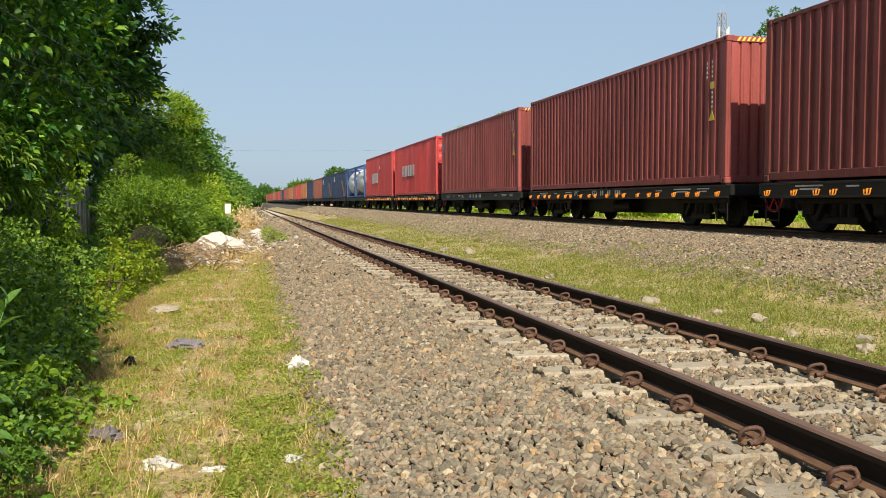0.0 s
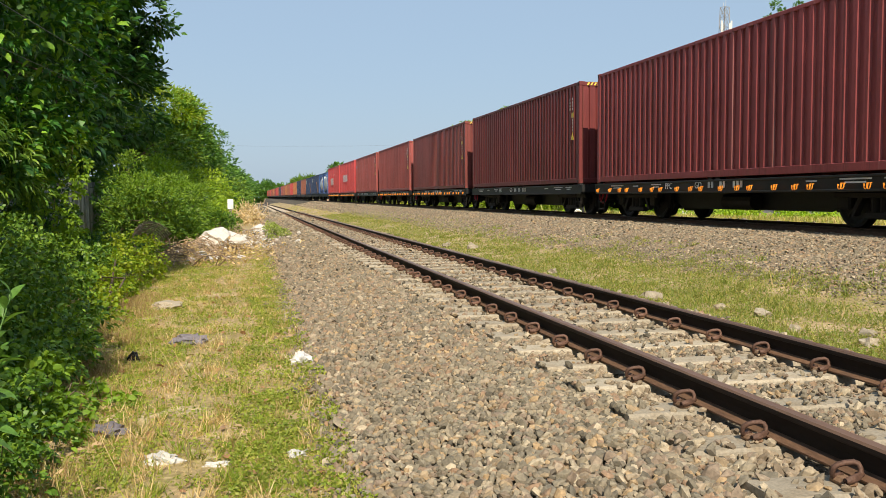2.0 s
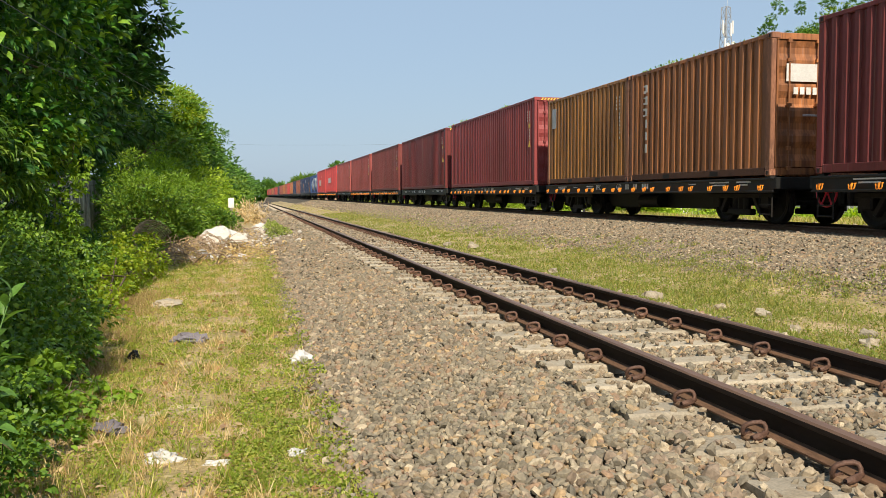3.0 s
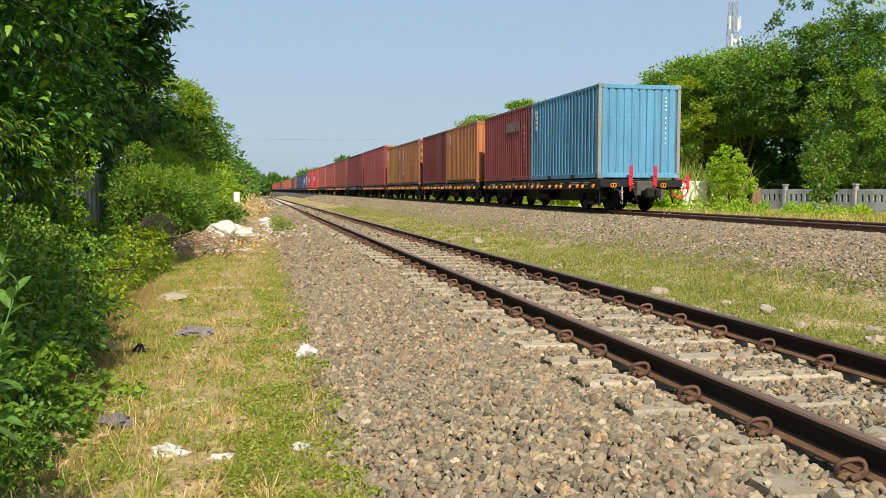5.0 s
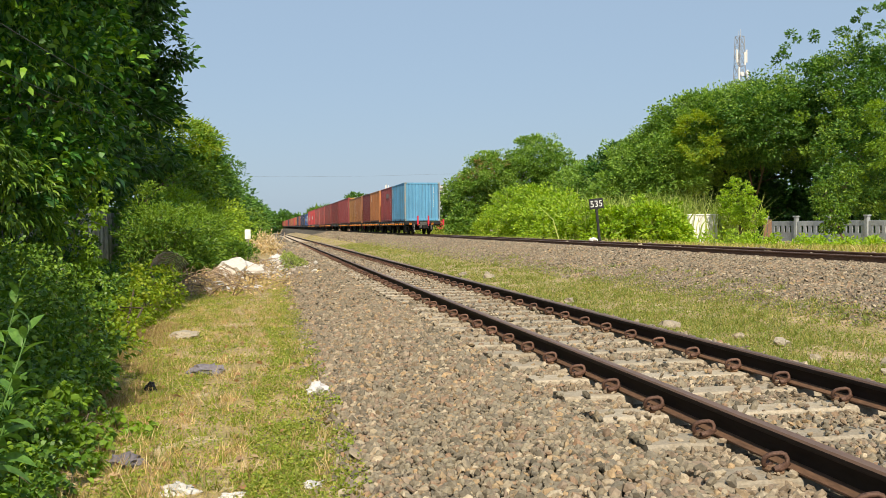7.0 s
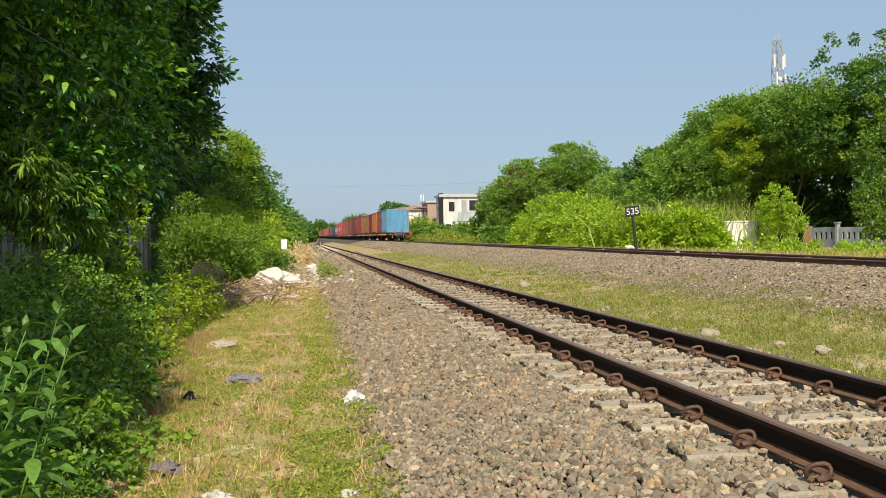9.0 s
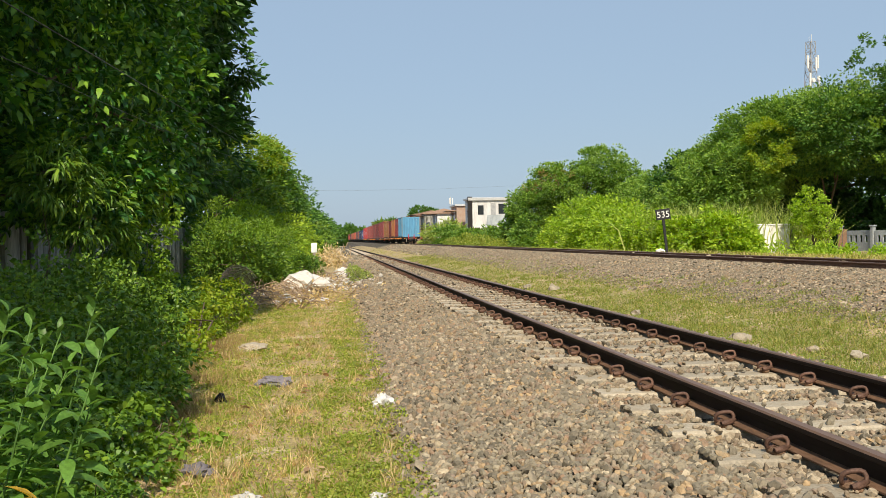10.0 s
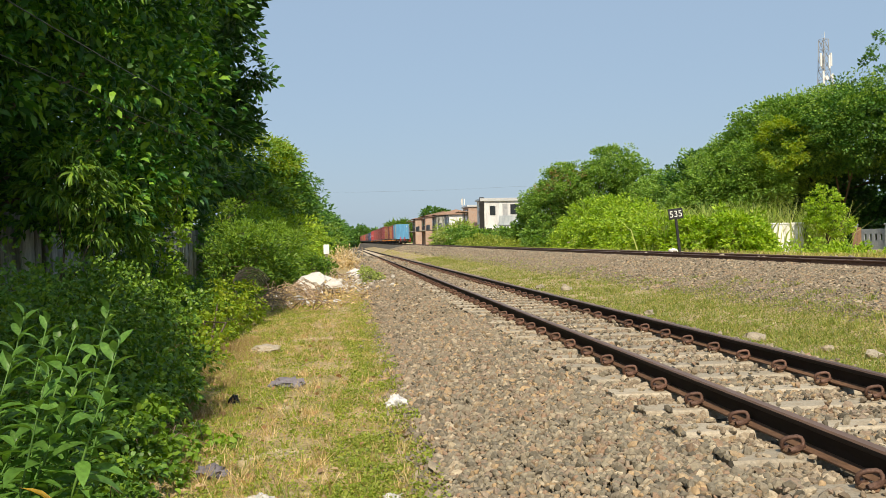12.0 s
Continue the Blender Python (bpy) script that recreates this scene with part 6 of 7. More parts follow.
cable("overhead_cable", (-3.77, 1.27, 2.26), (-6.1, 60, 7.0), .12, .0034)
cable("overhead_cable", (-3.82, 1.32, 2.0), (-6.4, 60, 6.9), .35, .0022)


# ---- beyond the far track ----
def bearing(az, dist):
    """A place on the ground by its direction from the eye (degrees right of the track) and distance."""
    x, y = EYE.x + dist * math.sin(radians(az)), EYE.y + dist * math.cos(radians(az))
    return x, y, float(ground_z(x, y))


# kilometre board
sx, sy, sz = bearing(21.02, 36.0)
board = thing("kilometre_board", "leaning black post with a black number board", "sign", m=pose(sx, sy, sz, 0, -6, 0))
part("post", Geo().box(-.05, .05, -.03, .03, -.3, 1.42, .008).mesh("post", M["black"]), board)
part("plate", Geo().box(-.30, .30, -.05, -.032, 1.40, 1.82, .01).mesh("plate", M["black"]), board)
lettering("535", .36, "white", board, pose(0, -.055, 1.485, 90), "number", "white number 535")
fx, fy, fz = bearing(20.6, 35.6)
thing("foundation_stone", "white-painted stone at the board's foot", "stone", me=lumpy("foundation_stone", (.2, .2, .18), "whitewash", 51, .3, 2), m=pose(fx, fy, fz + .05))


def lobe_at(az, dist, z, rx, ry, rz):
    x, y, _ = bearing(az, dist)
    return ((x, y, z), (rx, ry, rz))


def mound(label, lobes, n, material, leaf=.2, spread=.24, width=.6, per=10, extra=()):
    return tree("bush", label, (lobes[0][0][0], lobes[0][0][1], 0), lobes, n, per, spread, leaf, material, .05, .1, width, category="bush", shell=.6, extra=extra)


mound("bright green vine-covered bush by the embankment", [lobe_at(14.7, 70, .9, 1.9, 3.5, 2.4), lobe_at(15.8, 66, 1.5, 2.2, 3.5, 2.5), lobe_at(14.4, 74, .4, 1.6, 3, 2.0), lobe_at(16.9, 62, 1.4, 2.4, 3, 2.4)], 1900, LEAF["vine"])
mound("bright green vine-covered bush near the number board", [lobe_at(18.2, 54, 1.0, 2.2, 2.6, 2.2), lobe_at(20.0, 48, .9, 2.0, 2.3, 1.6), lobe_at(17.4, 60, 1.8, 2.4, 2.6, 2.3)], 1500, LEAF["vine"])
mound("leafy green bush with tall grass behind it", [lobe_at(22.0, 45, .7, 2.0, 2.0, 1.5), lobe_at(24.2, 44, .8, 2.0, 2.0, 1.5), lobe_at(25.2, 44, .4, 1.2, 1.4, 1.2)], 1400, LEAF["vine"])
mound("low weeds along the far ballast's foot", [lobe_at(9.5, 84, .5, 2.0, 5, 1.1), lobe_at(8.2, 95, .6, 2, 6, 1.2)], 700, LEAF["weed"])
mound("low green weeds before the panel fence", [lobe_at(29, 38, .0, 2.5, 1.5, .8), lobe_at(32, 37, -.05, 2.5, 1.5, .65), lobe_at(35, 36, -.1, 2.5, 1.5, .7), lobe_at(38, 36, -.1, 2.5, 1.5, .7)], 1200, LEAF["vine"], .13, .16)


def reeds(name, label, places, n, h, material, w=.03):
    rr = np.random.default_rng(len(places) * 7 + n)
    pick = rr.integers(0, len(places), n)
    C = np.array(places)[pick]
    P = C + np.concatenate([rr.normal(0, 1, (n, 2)) * [.9, .9], np.zeros((n, 1))], 1)
    off = P[:, 0] - (EYE.x + FAR_CENTRE - math.tan(TRACK_TURN) * (P[:, 1] - EYE.y))
    P = P[(off > 3.0) | (off < -3.4)]
    n = len(P)
    P[:, 2] = ground_z(P[:, 0], P[:, 1])
    D = np.concatenate([rr.normal(0, .22, (n, 2)), np.ones((n, 1))], 1)
    return thing(name, label, "grass", kind="stuff", me=blades_mesh(name, P, D, h * rr.uniform(.5, 1.15, n), w * rr.uniform(.7, 1.3, n), material, .9, rng=rr))


reeds("tall_grass", "tall pale reed grass behind the number board", [bearing(a, d) for a, d in ((22.5, 46.5), (23.6, 46), (24.6, 46), (25.2, 47.5), (21.3, 47), (23, 47))], 1500, 2.65, LEAF["reed"], .085)
reeds("tall_grass", "tall pale reed grass among bushes", [bearing(a, d) for a, d in ((16.4, 67), (17.0, 66), (17.6, 65), (18.2, 63))], 260, 4.0, LEAF["reed"], .10)
reeds("embankment_weeds", "green weeds along the embankment's far foot", [bearing(a, d) for a in range(18, 40, 1) for d in (32, 34, 36)], 9000, .3, LEAF["grass"], .05)
reeds("embankment_weeds", "green weeds along the embankment's far foot", [bearing(a, d) for a, d in ((8, 95), (9, 86), (10, 78), (11, 72), (12, 66), (13, 61), (14, 57), (15, 53), (16, 50), (17, 47), (18, 44))], 2600, .28, LEAF["weed"], .06)
reeds("tall_grass", "tall pale reed grass beside the white wall", [bearing(a, d) for a, d in ((27.6, 47.5), (28.0, 47.5), (28.3, 47.2))], 420, 2.7, LEAF["reed"], .05)
reeds("dry_stalks", "dry stalks standing in the ditch grass", [(3.8, 4.75, 0)], 14, .22, LEAF["dry"], .014)

# trees behind the bushes
def grove(name, label, az, dist, lobes, n, leaf, material, r0=.14, extra=(), spread=.36, width=.55):
    x, y, z = bearing(az, dist)
    if material is not LEAF["dark"]:     # lighter leaves on top and outside paint the sunlit side of the crown
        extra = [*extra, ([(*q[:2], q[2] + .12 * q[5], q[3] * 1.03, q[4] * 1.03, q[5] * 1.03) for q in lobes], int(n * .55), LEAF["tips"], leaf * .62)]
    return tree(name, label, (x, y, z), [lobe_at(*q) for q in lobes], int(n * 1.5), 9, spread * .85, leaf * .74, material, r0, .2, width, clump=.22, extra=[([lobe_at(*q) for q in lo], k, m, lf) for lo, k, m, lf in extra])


grove("spreading_tree", "medium tree with reddish blossom on top", 13.4, 86, [(13.0, 86, 4.1, 2.5, 3.5, 2.7), (14.0, 85, 5.4, 2.4, 3, 2.7), (12.3, 88, 2.6, 1.8, 3, 2.5)], 1500, .34, LEAF["grove"], .25, extra=[([(13.1, 85.5, 5.6, 1.6, 2.4, 1.2), (14.2, 84.5, 6.6, 1.4, 2, 1.1)], 160, LEAF["blossom"], .26)])
grove("spreading_tree", "rounded medium tree above the bushes", 17, 84, [(17.0, 84, 6.9, 2.4, 3, 2.8), (16.0, 84, 5.3, 2.4, 3, 2.7), (18.4, 84, 5.2, 2.6, 3, 2.7)], 1500, .34, LEAF["grove"], .25)
grove("spreading_tree", "medium green tree above the bushes", 20, 76, [(19.9, 76, 3.8, 2.6, 3, 2.6), (21.3, 74, 3.8, 2.6, 3, 2.6), (20.6, 72, 2.8, 2.8, 3, 2.6)], 1400, .32, LEAF["grove"], .25)
grove("large_tree", "large spreading green tree with feathery leaves", 23.5, 68, [(22.9, 68, 5.4, 2.2, 3, 2.4), (24.4, 67, 5.6, 2.4, 3, 2.6), (22.4, 66, 2.6, 2.8, 3, 2.4), (24.2, 65, 3.6, 2.7, 3.2, 2.8)], 2600, .30, LEAF["grove"])
grove("large_tree", "large dense tree with a yellowing branch", 26.6, 66, [(25.7, 66, 6.8, 2.4, 3.2, 2.7), (27.0, 65, 7.8, 2.6, 3.2, 2.8), (25.2, 64, 4.9, 2.8, 3.2, 2.5), (28.2, 66, 7.4, 2.8, 3.4, 3.2)], 2800, .30, LEAF["grove"], extra=[([(27.2, 61.5, 7.0, 1.7, 1.3, 1.8)], 320, LEAF["yellowish"], .19)])
grove("large_tree", "large dark tree behind the panel fence", 30.4, 66, [(29.6, 64, 7.8, 2.8, 3.4, 2.7), (31.0, 64, 8.2, 2.8, 3.4, 2.8), (29.0, 74, 4.0, 3.2, 3.0, 3.0), (32.0, 66, 7.6, 2.6, 3.2, 2.6)], 2700, .30, LEAF["tree"])
grove("large_tree", "tall tree with a loose open crown", 34.5, 64, [(33.4, 64, 9.2, 2.0, 2.6, 2.6), (35.2, 63, 9.6, 2.2, 2.8, 2.8), (36.8, 62, 8.6, 2.4, 3, 3.4), (36.6, 60, 4.6, 3.2, 3.2, 3.2), (38.8, 60, 7.4, 3.2, 3.4, 4.4)], 2700, .30, LEAF["tree"], .16, extra=[([(32.3, 63, 11.6, 1.0, 1.5, 1.0), (32.9, 63, 13.1, .8, 1.2, 1.1), (34.6, 63, 12.9, 1.2, 1.6, 1.4), (36.0, 63, 12.4, 1.6, 2, 1.8), (37.6, 62, 13.2, 1.8, 2, 2.0)], 330, LEAF["tree"], .20), ([(34.2, 59.5, 7.2, 1.8, 1.2, 2.2), (36.4, 57, 6.0, 2.0, 1.2, 2.6), (38.5, 56, 6.5, 2.0, 1.2, 3.0)], 420, LEAF["bright"], .20)])
# band of dark leaves: the shade below the crowns is in their colour
grove("large_tree", "dark-leaved tree mass standing in for the grove's shade", 28, 76, [(a, 69.5, z, 3.6, 2.4, 2.6) for a in (23, 26, 29, 32, 35, 38, 41) for z in (1.4, 4.8)], 5000, .42, LEAF["dark"], .3, spread=.5)
tree("young_tree", "small round young tree before the fence", (bearing(29.5, 45)[0], bearing(29.5, 45)[1], 0), [lobe_at(29.4, 45, 2.25, .85, .9, 1.05), lobe_at(30.1, 45, 1.6, .7, .8, .75), lobe_at(29.0, 45, 1.7, .5, .7, .6), lobe_at(30.0, 44, .3, .6, .5, .35)], 700, 10, .11, .12, LEAF["vine"], .06, .3, .5)
tree("leaning_tree", "leafy branch hanging over the panel fence", (bearing(35.2, 48)[0], bearing(35.2, 48)[1], 0), [lobe_at(34.7, 48, 1.6, .7, .7, .9), lobe_at(35.2, 49, 3.0, .75, .8, 1.2), lobe_at(34.2, 48, 2.5, .5, .5, .8)], 300, 10, .16, .2, LEAF["hedge"], .08, .4, .4)

# white wall stub and panel fence
wx, wy, wz = bearing(27.4, 46)
stub = thing("white_wall_stub", "short whitewashed wall flaking at the edges", "wall", m=pose(wx, wy, wz - .2, 0, 0, 8))
part("front_wall", Geo().box(-.95, .75, -.10, .10, 0, 1.62, .03).mesh("front_wall", M["whitewash"]), stub)
part("return_wall", Geo().box(.76, .95, -.1, 2.2, 0, 1.45, .03).mesh("return_wall", M["concrete_wall"]), stub)
part("coping", Geo().box(-.98, .78, -.13, .13, 1.623, 1.70, .02).mesh("coping", M["whitewash"]), stub)
fence = thing("panel_fence", "grey concrete panel fence with slotted panels", "fence", kind="structure")
FPOST = Geo().box(-.11, .11, -.11, .11, -.6, 1.66, .02).box(-.15, .15, -.15, .15, 1.66, 1.74, .02).mesh("post", M["panel_grey"])
pan = Geo()
pan.box(-.04, .04, -1.12, 1.12, -.6, .80, .01).box(-.04, .04, -1.12, 1.12, 1.18, 1.45, .01)
for k in range(6):
    pan.box(-.04, .04, -1.12 + .4 * k, -1.12 + .4 * k + (.24 if k < 5 else .24), .80, 1.18, .01)
PANEL = pan.mesh("panel", M["panel_grey"])
f0, f1 = Vector(bearing(31.0, 56)), Vector(bearing(41, 47))
cnt = int((f1 - f0).length / 2.5)
for i in range(cnt + 1):
    p = f0.lerp(f1, i / cnt)
    a = math.degrees(math.atan2(f1.y - f0.y, f1.x - f0.x)) - 90
    part("post", FPOST, fence, pose(p.x, p.y, p.z - .3, 0, 0, a))
    if i < cnt:
        q = f0.lerp(f1, (i + .5) / cnt)
        part("panel", PANEL, fence, pose(q.x, q.y, q.z - .3, 0, 0, a))
gx, gy, gz = bearing(31.35, 54.5)
gate = thing("rusty_gate_leaf", "small rusty brown metal gate leaf", "gate", m=pose(gx, gy, gz, 0, 0, -20))
for k in range(2):
    part("board", Geo().box(-.11, .11, -.02, .02, -.1, 1.25, .01).mesh("board", M["pad"]), gate, pose(-.36 + .24 * k, 0, 0))

# phone mast
tx, ty, tz = bearing(29.5, 190)
mast = thing("phone_mast", "grey lattice phone mast with white antenna panels", "mast", m=pose(tx, ty, -2.4, 0, 0, 20))
g = Geo()


def half_width(z):
    return 1.7 - 1.08 * z / 42


for z in range(0, 42, 2):
    w0, w1 = half_width(z), half_width(z + 2)
    c0 = [(-w0, -w0, z), (w0, -w0, z), (w0, w0, z), (-w0, w0, z)]
    c1 = [(-w1, -w1, z + 2), (w1, -w1, z + 2), (w1, w1, z + 2), (-w1, w1, z + 2)]
    for k in range(4):
        g.tube([c0[k], c1[k]], .07, 5, caps=False).tube([c0[k], c1[(k + 1) % 4]], .04, 4, caps=False).tube([c0[(k + 1) % 4], c1[k]], .04, 4, caps=False).tube([c1[k], c1[(k + 1) % 4]], .04, 4, caps=False)
part("lattice", g.mesh("lattice", M["mast"], fix=False), mast)
ANT = Geo().box(-.17, .17, -.1, .1, 0, 2.6, .03).mesh("antenna_panel", M["white"])
for x, y, z in ((-1.5, -.6, 36.5), (1.6, -.4, 36.8), (-.2, -1.5, 36), (.9, 1.2, 36.5), (-1.2, -.9, 33.0), (1.2, -1.0, 32.6)):
    part("antenna_panel", ANT, mast, pose(x, y, z))
DISH = Geo().tube([(0, -.25, 0), (0, .05, 0), (0, .2, 0)], [.42, .42, .1], 16).mesh("microwave_dish", M["white"])
for x, y, z in ((.9, -1.1, 34.6), (-.7, -1.1, 34.2), (1.1, -1.0, 31)):
    part("microwave_dish", DISH, mast, pose(x, y, z))
part("top_mast", Geo().tube([(.3, 0, 42), (.3, 0, 43.5)], .04, 5).tube([(-.4, 0, 42), (-.4, 0, 43)], .03, 5).mesh("top_mast", M["galv"]), mast)


# houses by the track
def house(label, x, y, w, d, h, wall_mat, roof_kind, yaw=0, windows=(), balcony=False):
    """A two-storey house: w across, d along the track, its front towards -x and its gable towards -y."""
    ho = thing("house", label, "house", "houses along the track", m=pose(x, y, float(ground_z(x, y)) - .1, 0, 0, yaw))
    part("wall", Geo().box(0, w, 0, d, 0, h, .02).mesh("wall", wall_mat), ho)
    if roof_kind == "flat":
        part("roof", Geo().box(-.25, w + .25, -.25, d + .25, h + .003, h + .28, .03).mesh("roof", M["galv"]), ho)
    elif roof_kind == "mono":
        part("roof", Geo().add([(-.6, -.4, h + .003), (w + .3, -.4, h + 1.2), (w + .3, d + .4, h + 1.2), (-.6, d + .4, h + .003), (-.6, -.4, h + .15), (w + .3, -.4, h + 1.35), (w + .3, d + .4, h + 1.35), (-.6, d + .4, h + .15)],
                               [(0, 1, 2, 3), (4, 7, 6, 5), (0, 4, 5, 1), (1, 5, 6, 2), (2, 6, 7, 3), (3, 7, 4, 0)]).mesh("roof", M["roof"]), ho)
    else:
        part("roof", Geo().add([(-.5, -.4, h + .003), (w + .5, -.4, h + .003), (w / 2, -.4, h + .9), (-.5, d + .4, h + .003), (w + .5, d + .4, h + .003), (w / 2, d + .4, h + .9)],
                               [(0, 1, 2), (3, 5, 4), (0, 2, 5, 3), (1, 4, 5, 2), (0, 3, 4, 1)]).mesh("roof", M["roof"]), ho)
    for side, u, z, ww, hh in windows:
        win = part("window", Geo().box(-ww / 2, ww / 2, -.06, .02, 0, hh, .01).mesh("window", M["white"]), ho, pose(u, -.0, z) if side == "end" else pose(0, u, z, 0, 0, -90))
        part("pane", Geo().box(-ww / 2 + .08, ww / 2 - .08, -.075, -.062, .08, hh - .08).mesh("pane", M["glass"]), win)
    if balcony:
        b = part("balcony", Geo().box(-1.2, -.003, .3, d - .3, 2.9, 3.05, .02).box(-1.2, -1.1, .3, d - .3, 3.05, 3.9, .02).mesh("balcony", M["concrete_wall"]), ho)
        part("canopy", Geo().box(-1.4, -.003, .2, d - .2, 5.2, 5.3, .02).mesh("canopy", M["roof"]), ho)
    return ho


house("white two-storey house with a flat grey roof", 16.2, 118, 5.7, 4.5, 6.5, M["pale_wall"], "flat", 0, [("end", 1.0, 1.2, .9, 1.5), ("front", 2.2, 4.0, 1.3, 1.6)])
wh = bpy.data.objects["house"]
part("corner_column", Geo().box(-.35, .30, -.25, -.003, 0, 6.9, .02).mesh("corner_column", M["steel"]), wh, label="dark grey corner column")
part("parapet", Geo().box(-.3, 6.0, -.3, -.02, 6.05, 6.45, .02).mesh("parapet", M["galv"]), wh, pose(0, 0, .3))
part("awning", Geo().box(1.6, 6.0, -2.0, -.02, 2.55, 2.7, .02).mesh("awning", M["galv"]), wh, pose(0, 0, .3, 12), label="grey sheet awning")
for u, z, ww, hh in ((1.5, 4.4, .8, 1.3), (4.6, 4.5, 1.2, 1.4), (4.4, .4, 1.0, 2.0)):
    part("window", Geo().box(u - ww / 2, u + ww / 2, -.05, -.003, z, z + hh, .01).mesh("window", M["glass"]), wh, label="dark window opening")
part("recess", Geo().box(2.9, 3.6, -.04, -.003, 3.6, 6.0, .01).mesh("recess", M["mast"]), wh)
part("balcony_wall", Geo().box(2.2, 5.8, -1.0, -.9, 2.95, 4.3, .02).box(2.2, 5.8, -.9, -.003, 2.95, 3.05, .02).mesh("balcony_wall", M["panel_grey"]), wh)
house("brown two-storey house with open balconies", 15.4, 126, 7, 6, 5.9, M["brick"], "flat", 0, [("front", 2.2, 3.9, 1.6, 1.6), ("front", 6.0, 3.9, 1.6, 1.6), ("front", 4, .8, 1.2, 2.0), ("end", 2.5, 3.9, 1.4, 1.6)], True)
house("pale two-storey house with a brick-red roof", 14.0, 139, 7, 7, 5.2, M["pale_wall"], "gable", 0, [("front", 2.2, 3.9, 1.4, 1.5), ("front", 5.8, 3.9, 1.4, 1.5), ("end", 3, 3.9, 1.2, 1.5)], True)
house("grey two-storey house with a tiled gable", 13.3, 153, 7, 8, 5.6, M["concrete_wall"], "gable", 0, [("front", 2.2, 3.9, 1.4, 1.5), ("front", 6.2, 3.9, 1.4, 1.5), ("end", 3, 3.9, 1.2, 1.5)], True)
house("brick two-storey house with a balcony", 12.6, 168, 7, 9, 5.8, M["brick"], "gable", 0, [("front", 2.2, 3.9, 1.4, 1.5), ("front", 6.2, 3.9, 1.4, 1.5), ("end", 3, 3.9, 1.2, 1.5)], True)
house("small pinkish house far along the track", 12.0, 186, 7, 9, 5.6, M["brick"], "mono", 0, [("front", 3, 3.9, 1.4, 1.5), ("front", 8, 3.9, 1.4, 1.5), ("end", 3, 3.9, 1.2, 1.5)], True)
ax, ay, az_ = bearing(7.35, 260)
aerial = thing("small_mast", "thin mast with white panels behind the houses", "mast", m=pose(ax, ay, az_))
part("shaft", Geo().tube([(0, 0, 0), (0, 0, 13.4)], .12, 8).mesh("shaft", M["galv"]), aerial)
for k in range(3):
    part("antenna_panel", ANT, aerial, pose(.5 * math.cos(2.1 * k), .5 * math.sin(2.1 * k), 11.2) @ Matrix.Diagonal((.7, .7, .7, 1)))
tree("banana_clump", "pale green palm-like garden plants by the houses", (bearing(6.3, 116)[0], bearing(6.3, 116)[1], 0), [lobe_at(6.1, 116, 1.5, 1.4, 3, 2.0), lobe_at(6.8, 112, 1.6, 1.5, 3, 2.2), lobe_at(7.6, 108, 1.3, 1.4, 3, 1.9)], 380, 8, .5, .7, LEAF["reed"], .12, .5, .22)
mound("rounded green bush before the houses", [lobe_at(7.3, 106, 1.0, 1.9, 3, 2.1), lobe_at(8.6, 100, .9, 2.2, 3, 1.8), lobe_at(9.8, 94, .7, 2.2, 3, 1.9), lobe_at(11.6, 88, 1.9, 1.7, 2.5, 2.3), lobe_at(12.5, 82, .8, 1.9, 2.5, 2.3)], 1700, LEAF["grove"], .3, .34)
tree("roadside_tree", "dark tree behind the houses", (bearing(5.7, 215)[0], bearing(5.7, 215)[1], 0), [lobe_at(5.4, 215, 7.2, 2.8, 4, 2.6), lobe_at(6.1, 215, 6.8, 2.6, 4, 2.4)], 500, 8, .6, .7, LEAF["tree"], .3, .2, .45)
tree("palm_clump", "spiky palm tops behind the train", (bearing(3.2, 230)[0], bearing(3.2, 230)[1], 0), [lobe_at(2.9, 230, 5.0, 2.0, 3, 1.4), lobe_at(3.6, 225, 5.2, 2.0, 3, 1.5)], 260, 8, .7, 1.3, LEAF["hedge"], .3, .2, .15)
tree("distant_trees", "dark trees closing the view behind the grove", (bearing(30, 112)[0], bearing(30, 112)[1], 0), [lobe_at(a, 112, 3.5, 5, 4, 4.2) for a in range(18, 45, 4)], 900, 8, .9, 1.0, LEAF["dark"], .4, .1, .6)
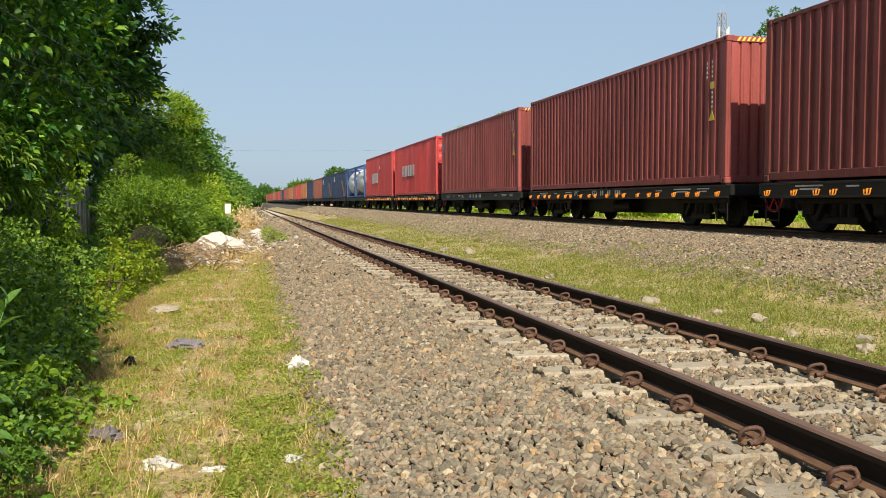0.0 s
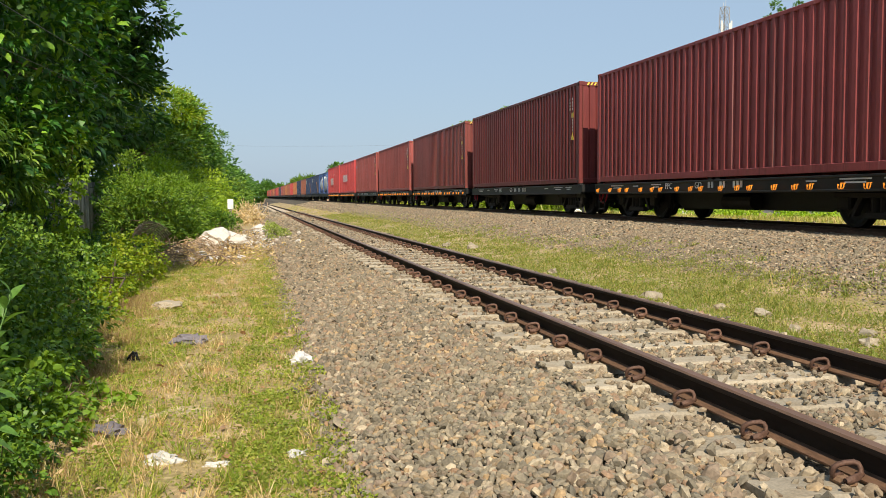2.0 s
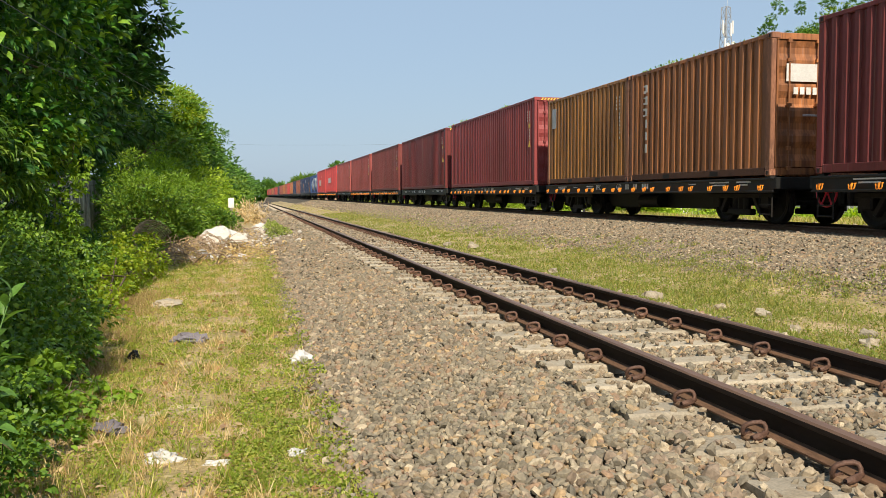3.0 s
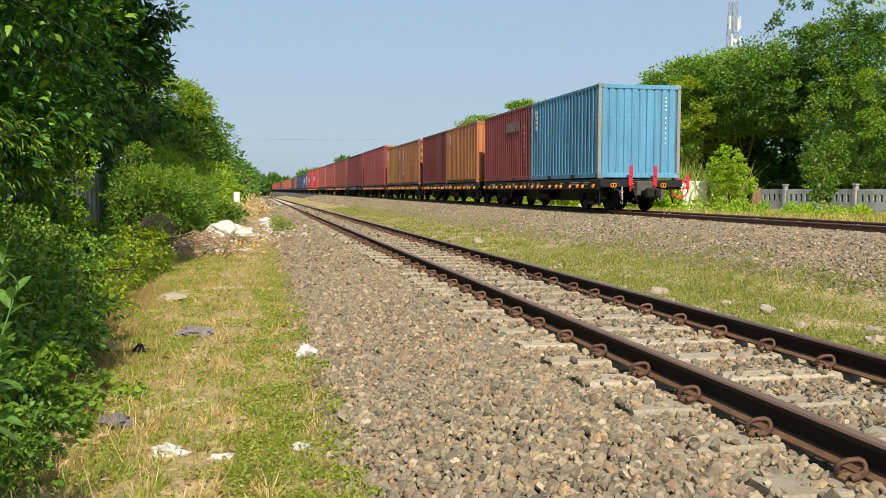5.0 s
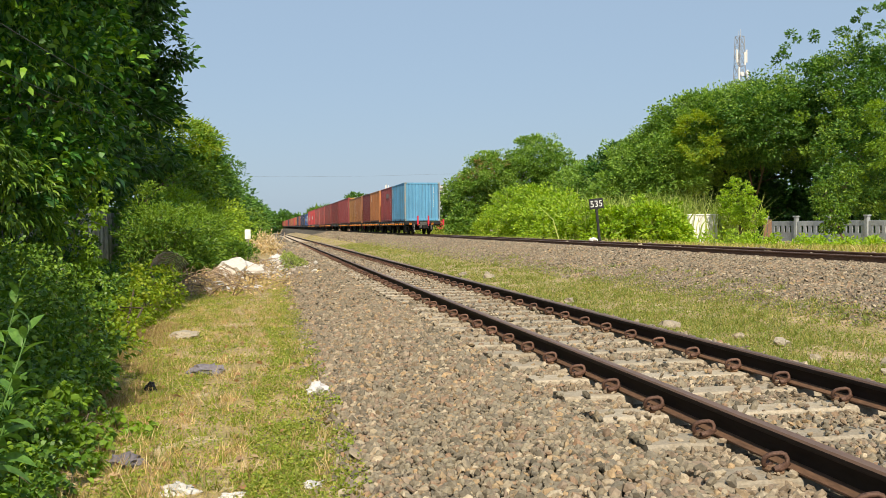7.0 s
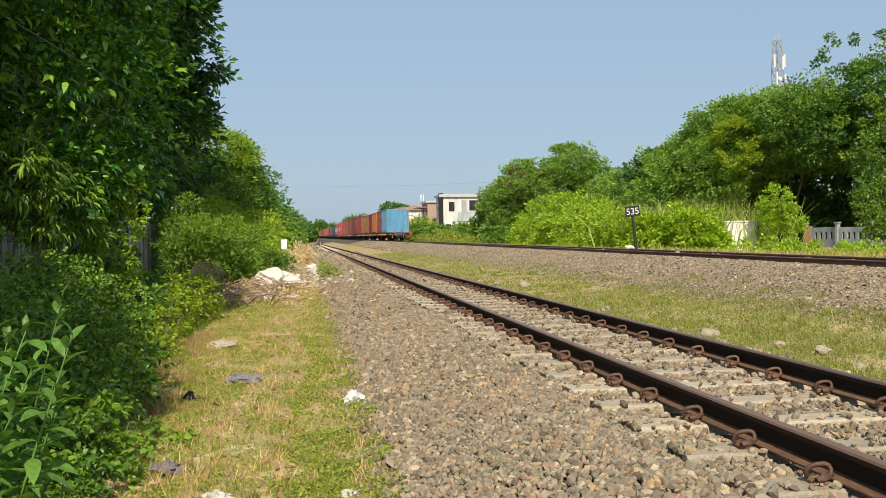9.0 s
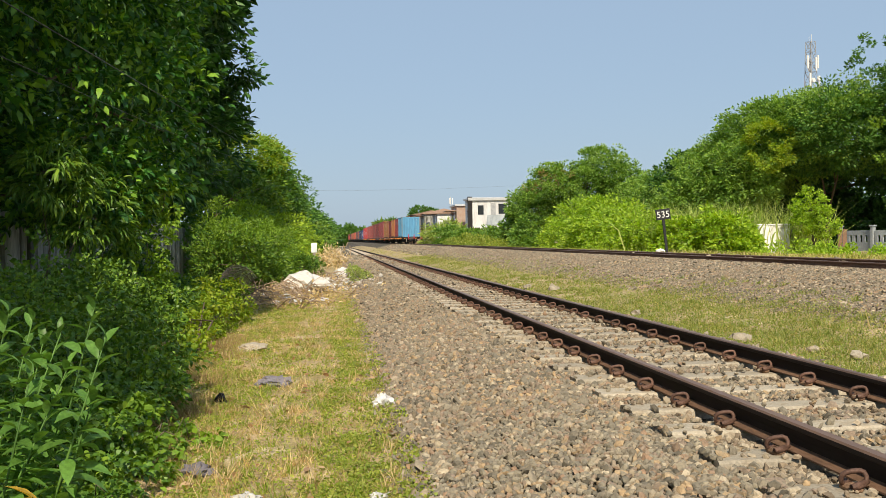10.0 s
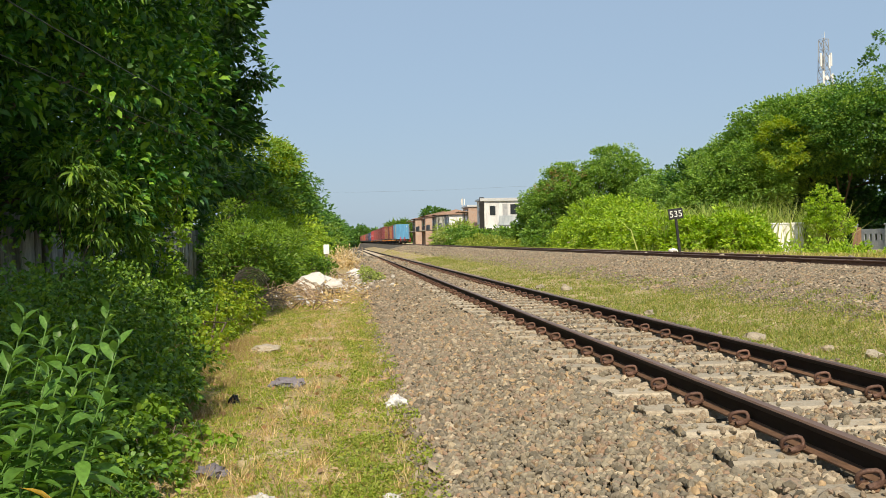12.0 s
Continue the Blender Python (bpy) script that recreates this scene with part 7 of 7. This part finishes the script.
# the far end of the line
tree("distant_trees", "hazy trees at the end of the line", (bearing(.4, 480)[0], bearing(.4, 480)[1], 0), [lobe_at(.2, 480, 5, 5, 8, 4.4), lobe_at(.9, 470, 5.6, 5, 8, 5), lobe_at(-.6, 500, 4, 6, 8, 4), lobe_at(1.5, 480, 5, 4, 8, 4)], 800, 8, 1.3, 1.4, LEAF["tree"], .4, .1, .5)
tree("distant_trees", "hazy band of trees beyond the houses", (bearing(6, 420)[0], bearing(6, 420)[1], 0), [lobe_at(a, 430, 4, 12, 8, 5) for a in (2.5, 4.5, 6.5, 8.5, 10.5, 12.5)], 1100, 8, 1.5, 1.6, LEAF["tree"], .4, .1, .5)
tree("distant_trees", "hazy band of trees behind the wall", (bearing(-6, 430)[0], bearing(-6, 430)[1], 0), [lobe_at(a, 430, 4, 14, 8, 5) for a in (-2, -4, -6.5, -9, -12)], 900, 8, 1.5, 1.6, LEAF["tree"], .4, .1, .5)
for x, y in ((-45, 210), (45, 214)):
    wp = thing("wire_pole", "grey concrete pole carrying wires far off", "pole", m=pose(x, y, -.3))
    part("shaft", Geo().tube([(0, 0, 0), (0, 0, 15.4)], [.2, .13], 10).mesh("shaft", M["sleeper"], smooth=True), wp)
thing("overhead_wire", "thin wire strung across the line between poles", "cable", me=Geo().tube([(-45, 210, 15.0), (-22, 211, 14.2), (0, 212, 13.9), (22, 213, 14.2), (45, 214, 15.0)], .016, 4).mesh("overhead_wire", M["cable"]))
# single stones along the ballast's front edge
SHARED = []
for v, tri in STONES:
    SHARED.append(mesh_np("stone", v, tri, M["stone_piece"]))
for i in idx:
    m = Matrix.Translation(SP[i]) @ Euler((random.gauss(0, .55), random.gauss(0, .55), random.uniform(0, 6.28))).to_matrix().to_4x4() @ Matrix.Diagonal((*[float(SR[i])] * 3, 1))
    part("stone", SHARED[int(i) % len(SHARED)], near_bed, m)


# ---- what moves ----
def motions():
    """The train rolls away past the camera; its wheels turn with it."""
    steps = [0.5 * i for i in range(25)]
    for ob, n, y, z in TRAIN:
        walk(ob, [(t, on_far_track(along(t) + 6.096 + (n - 1) * PITCH + y, 0, z)) for t in steps])
    spins = [i / FPS for i in range(12 * FPS + 1)]
    for ob, q in WHEELS:
        walk(ob, [(t, pose(0, q, .45, -math.degrees((along(t) - along(0)) / .45))) for t in spins])


motions()
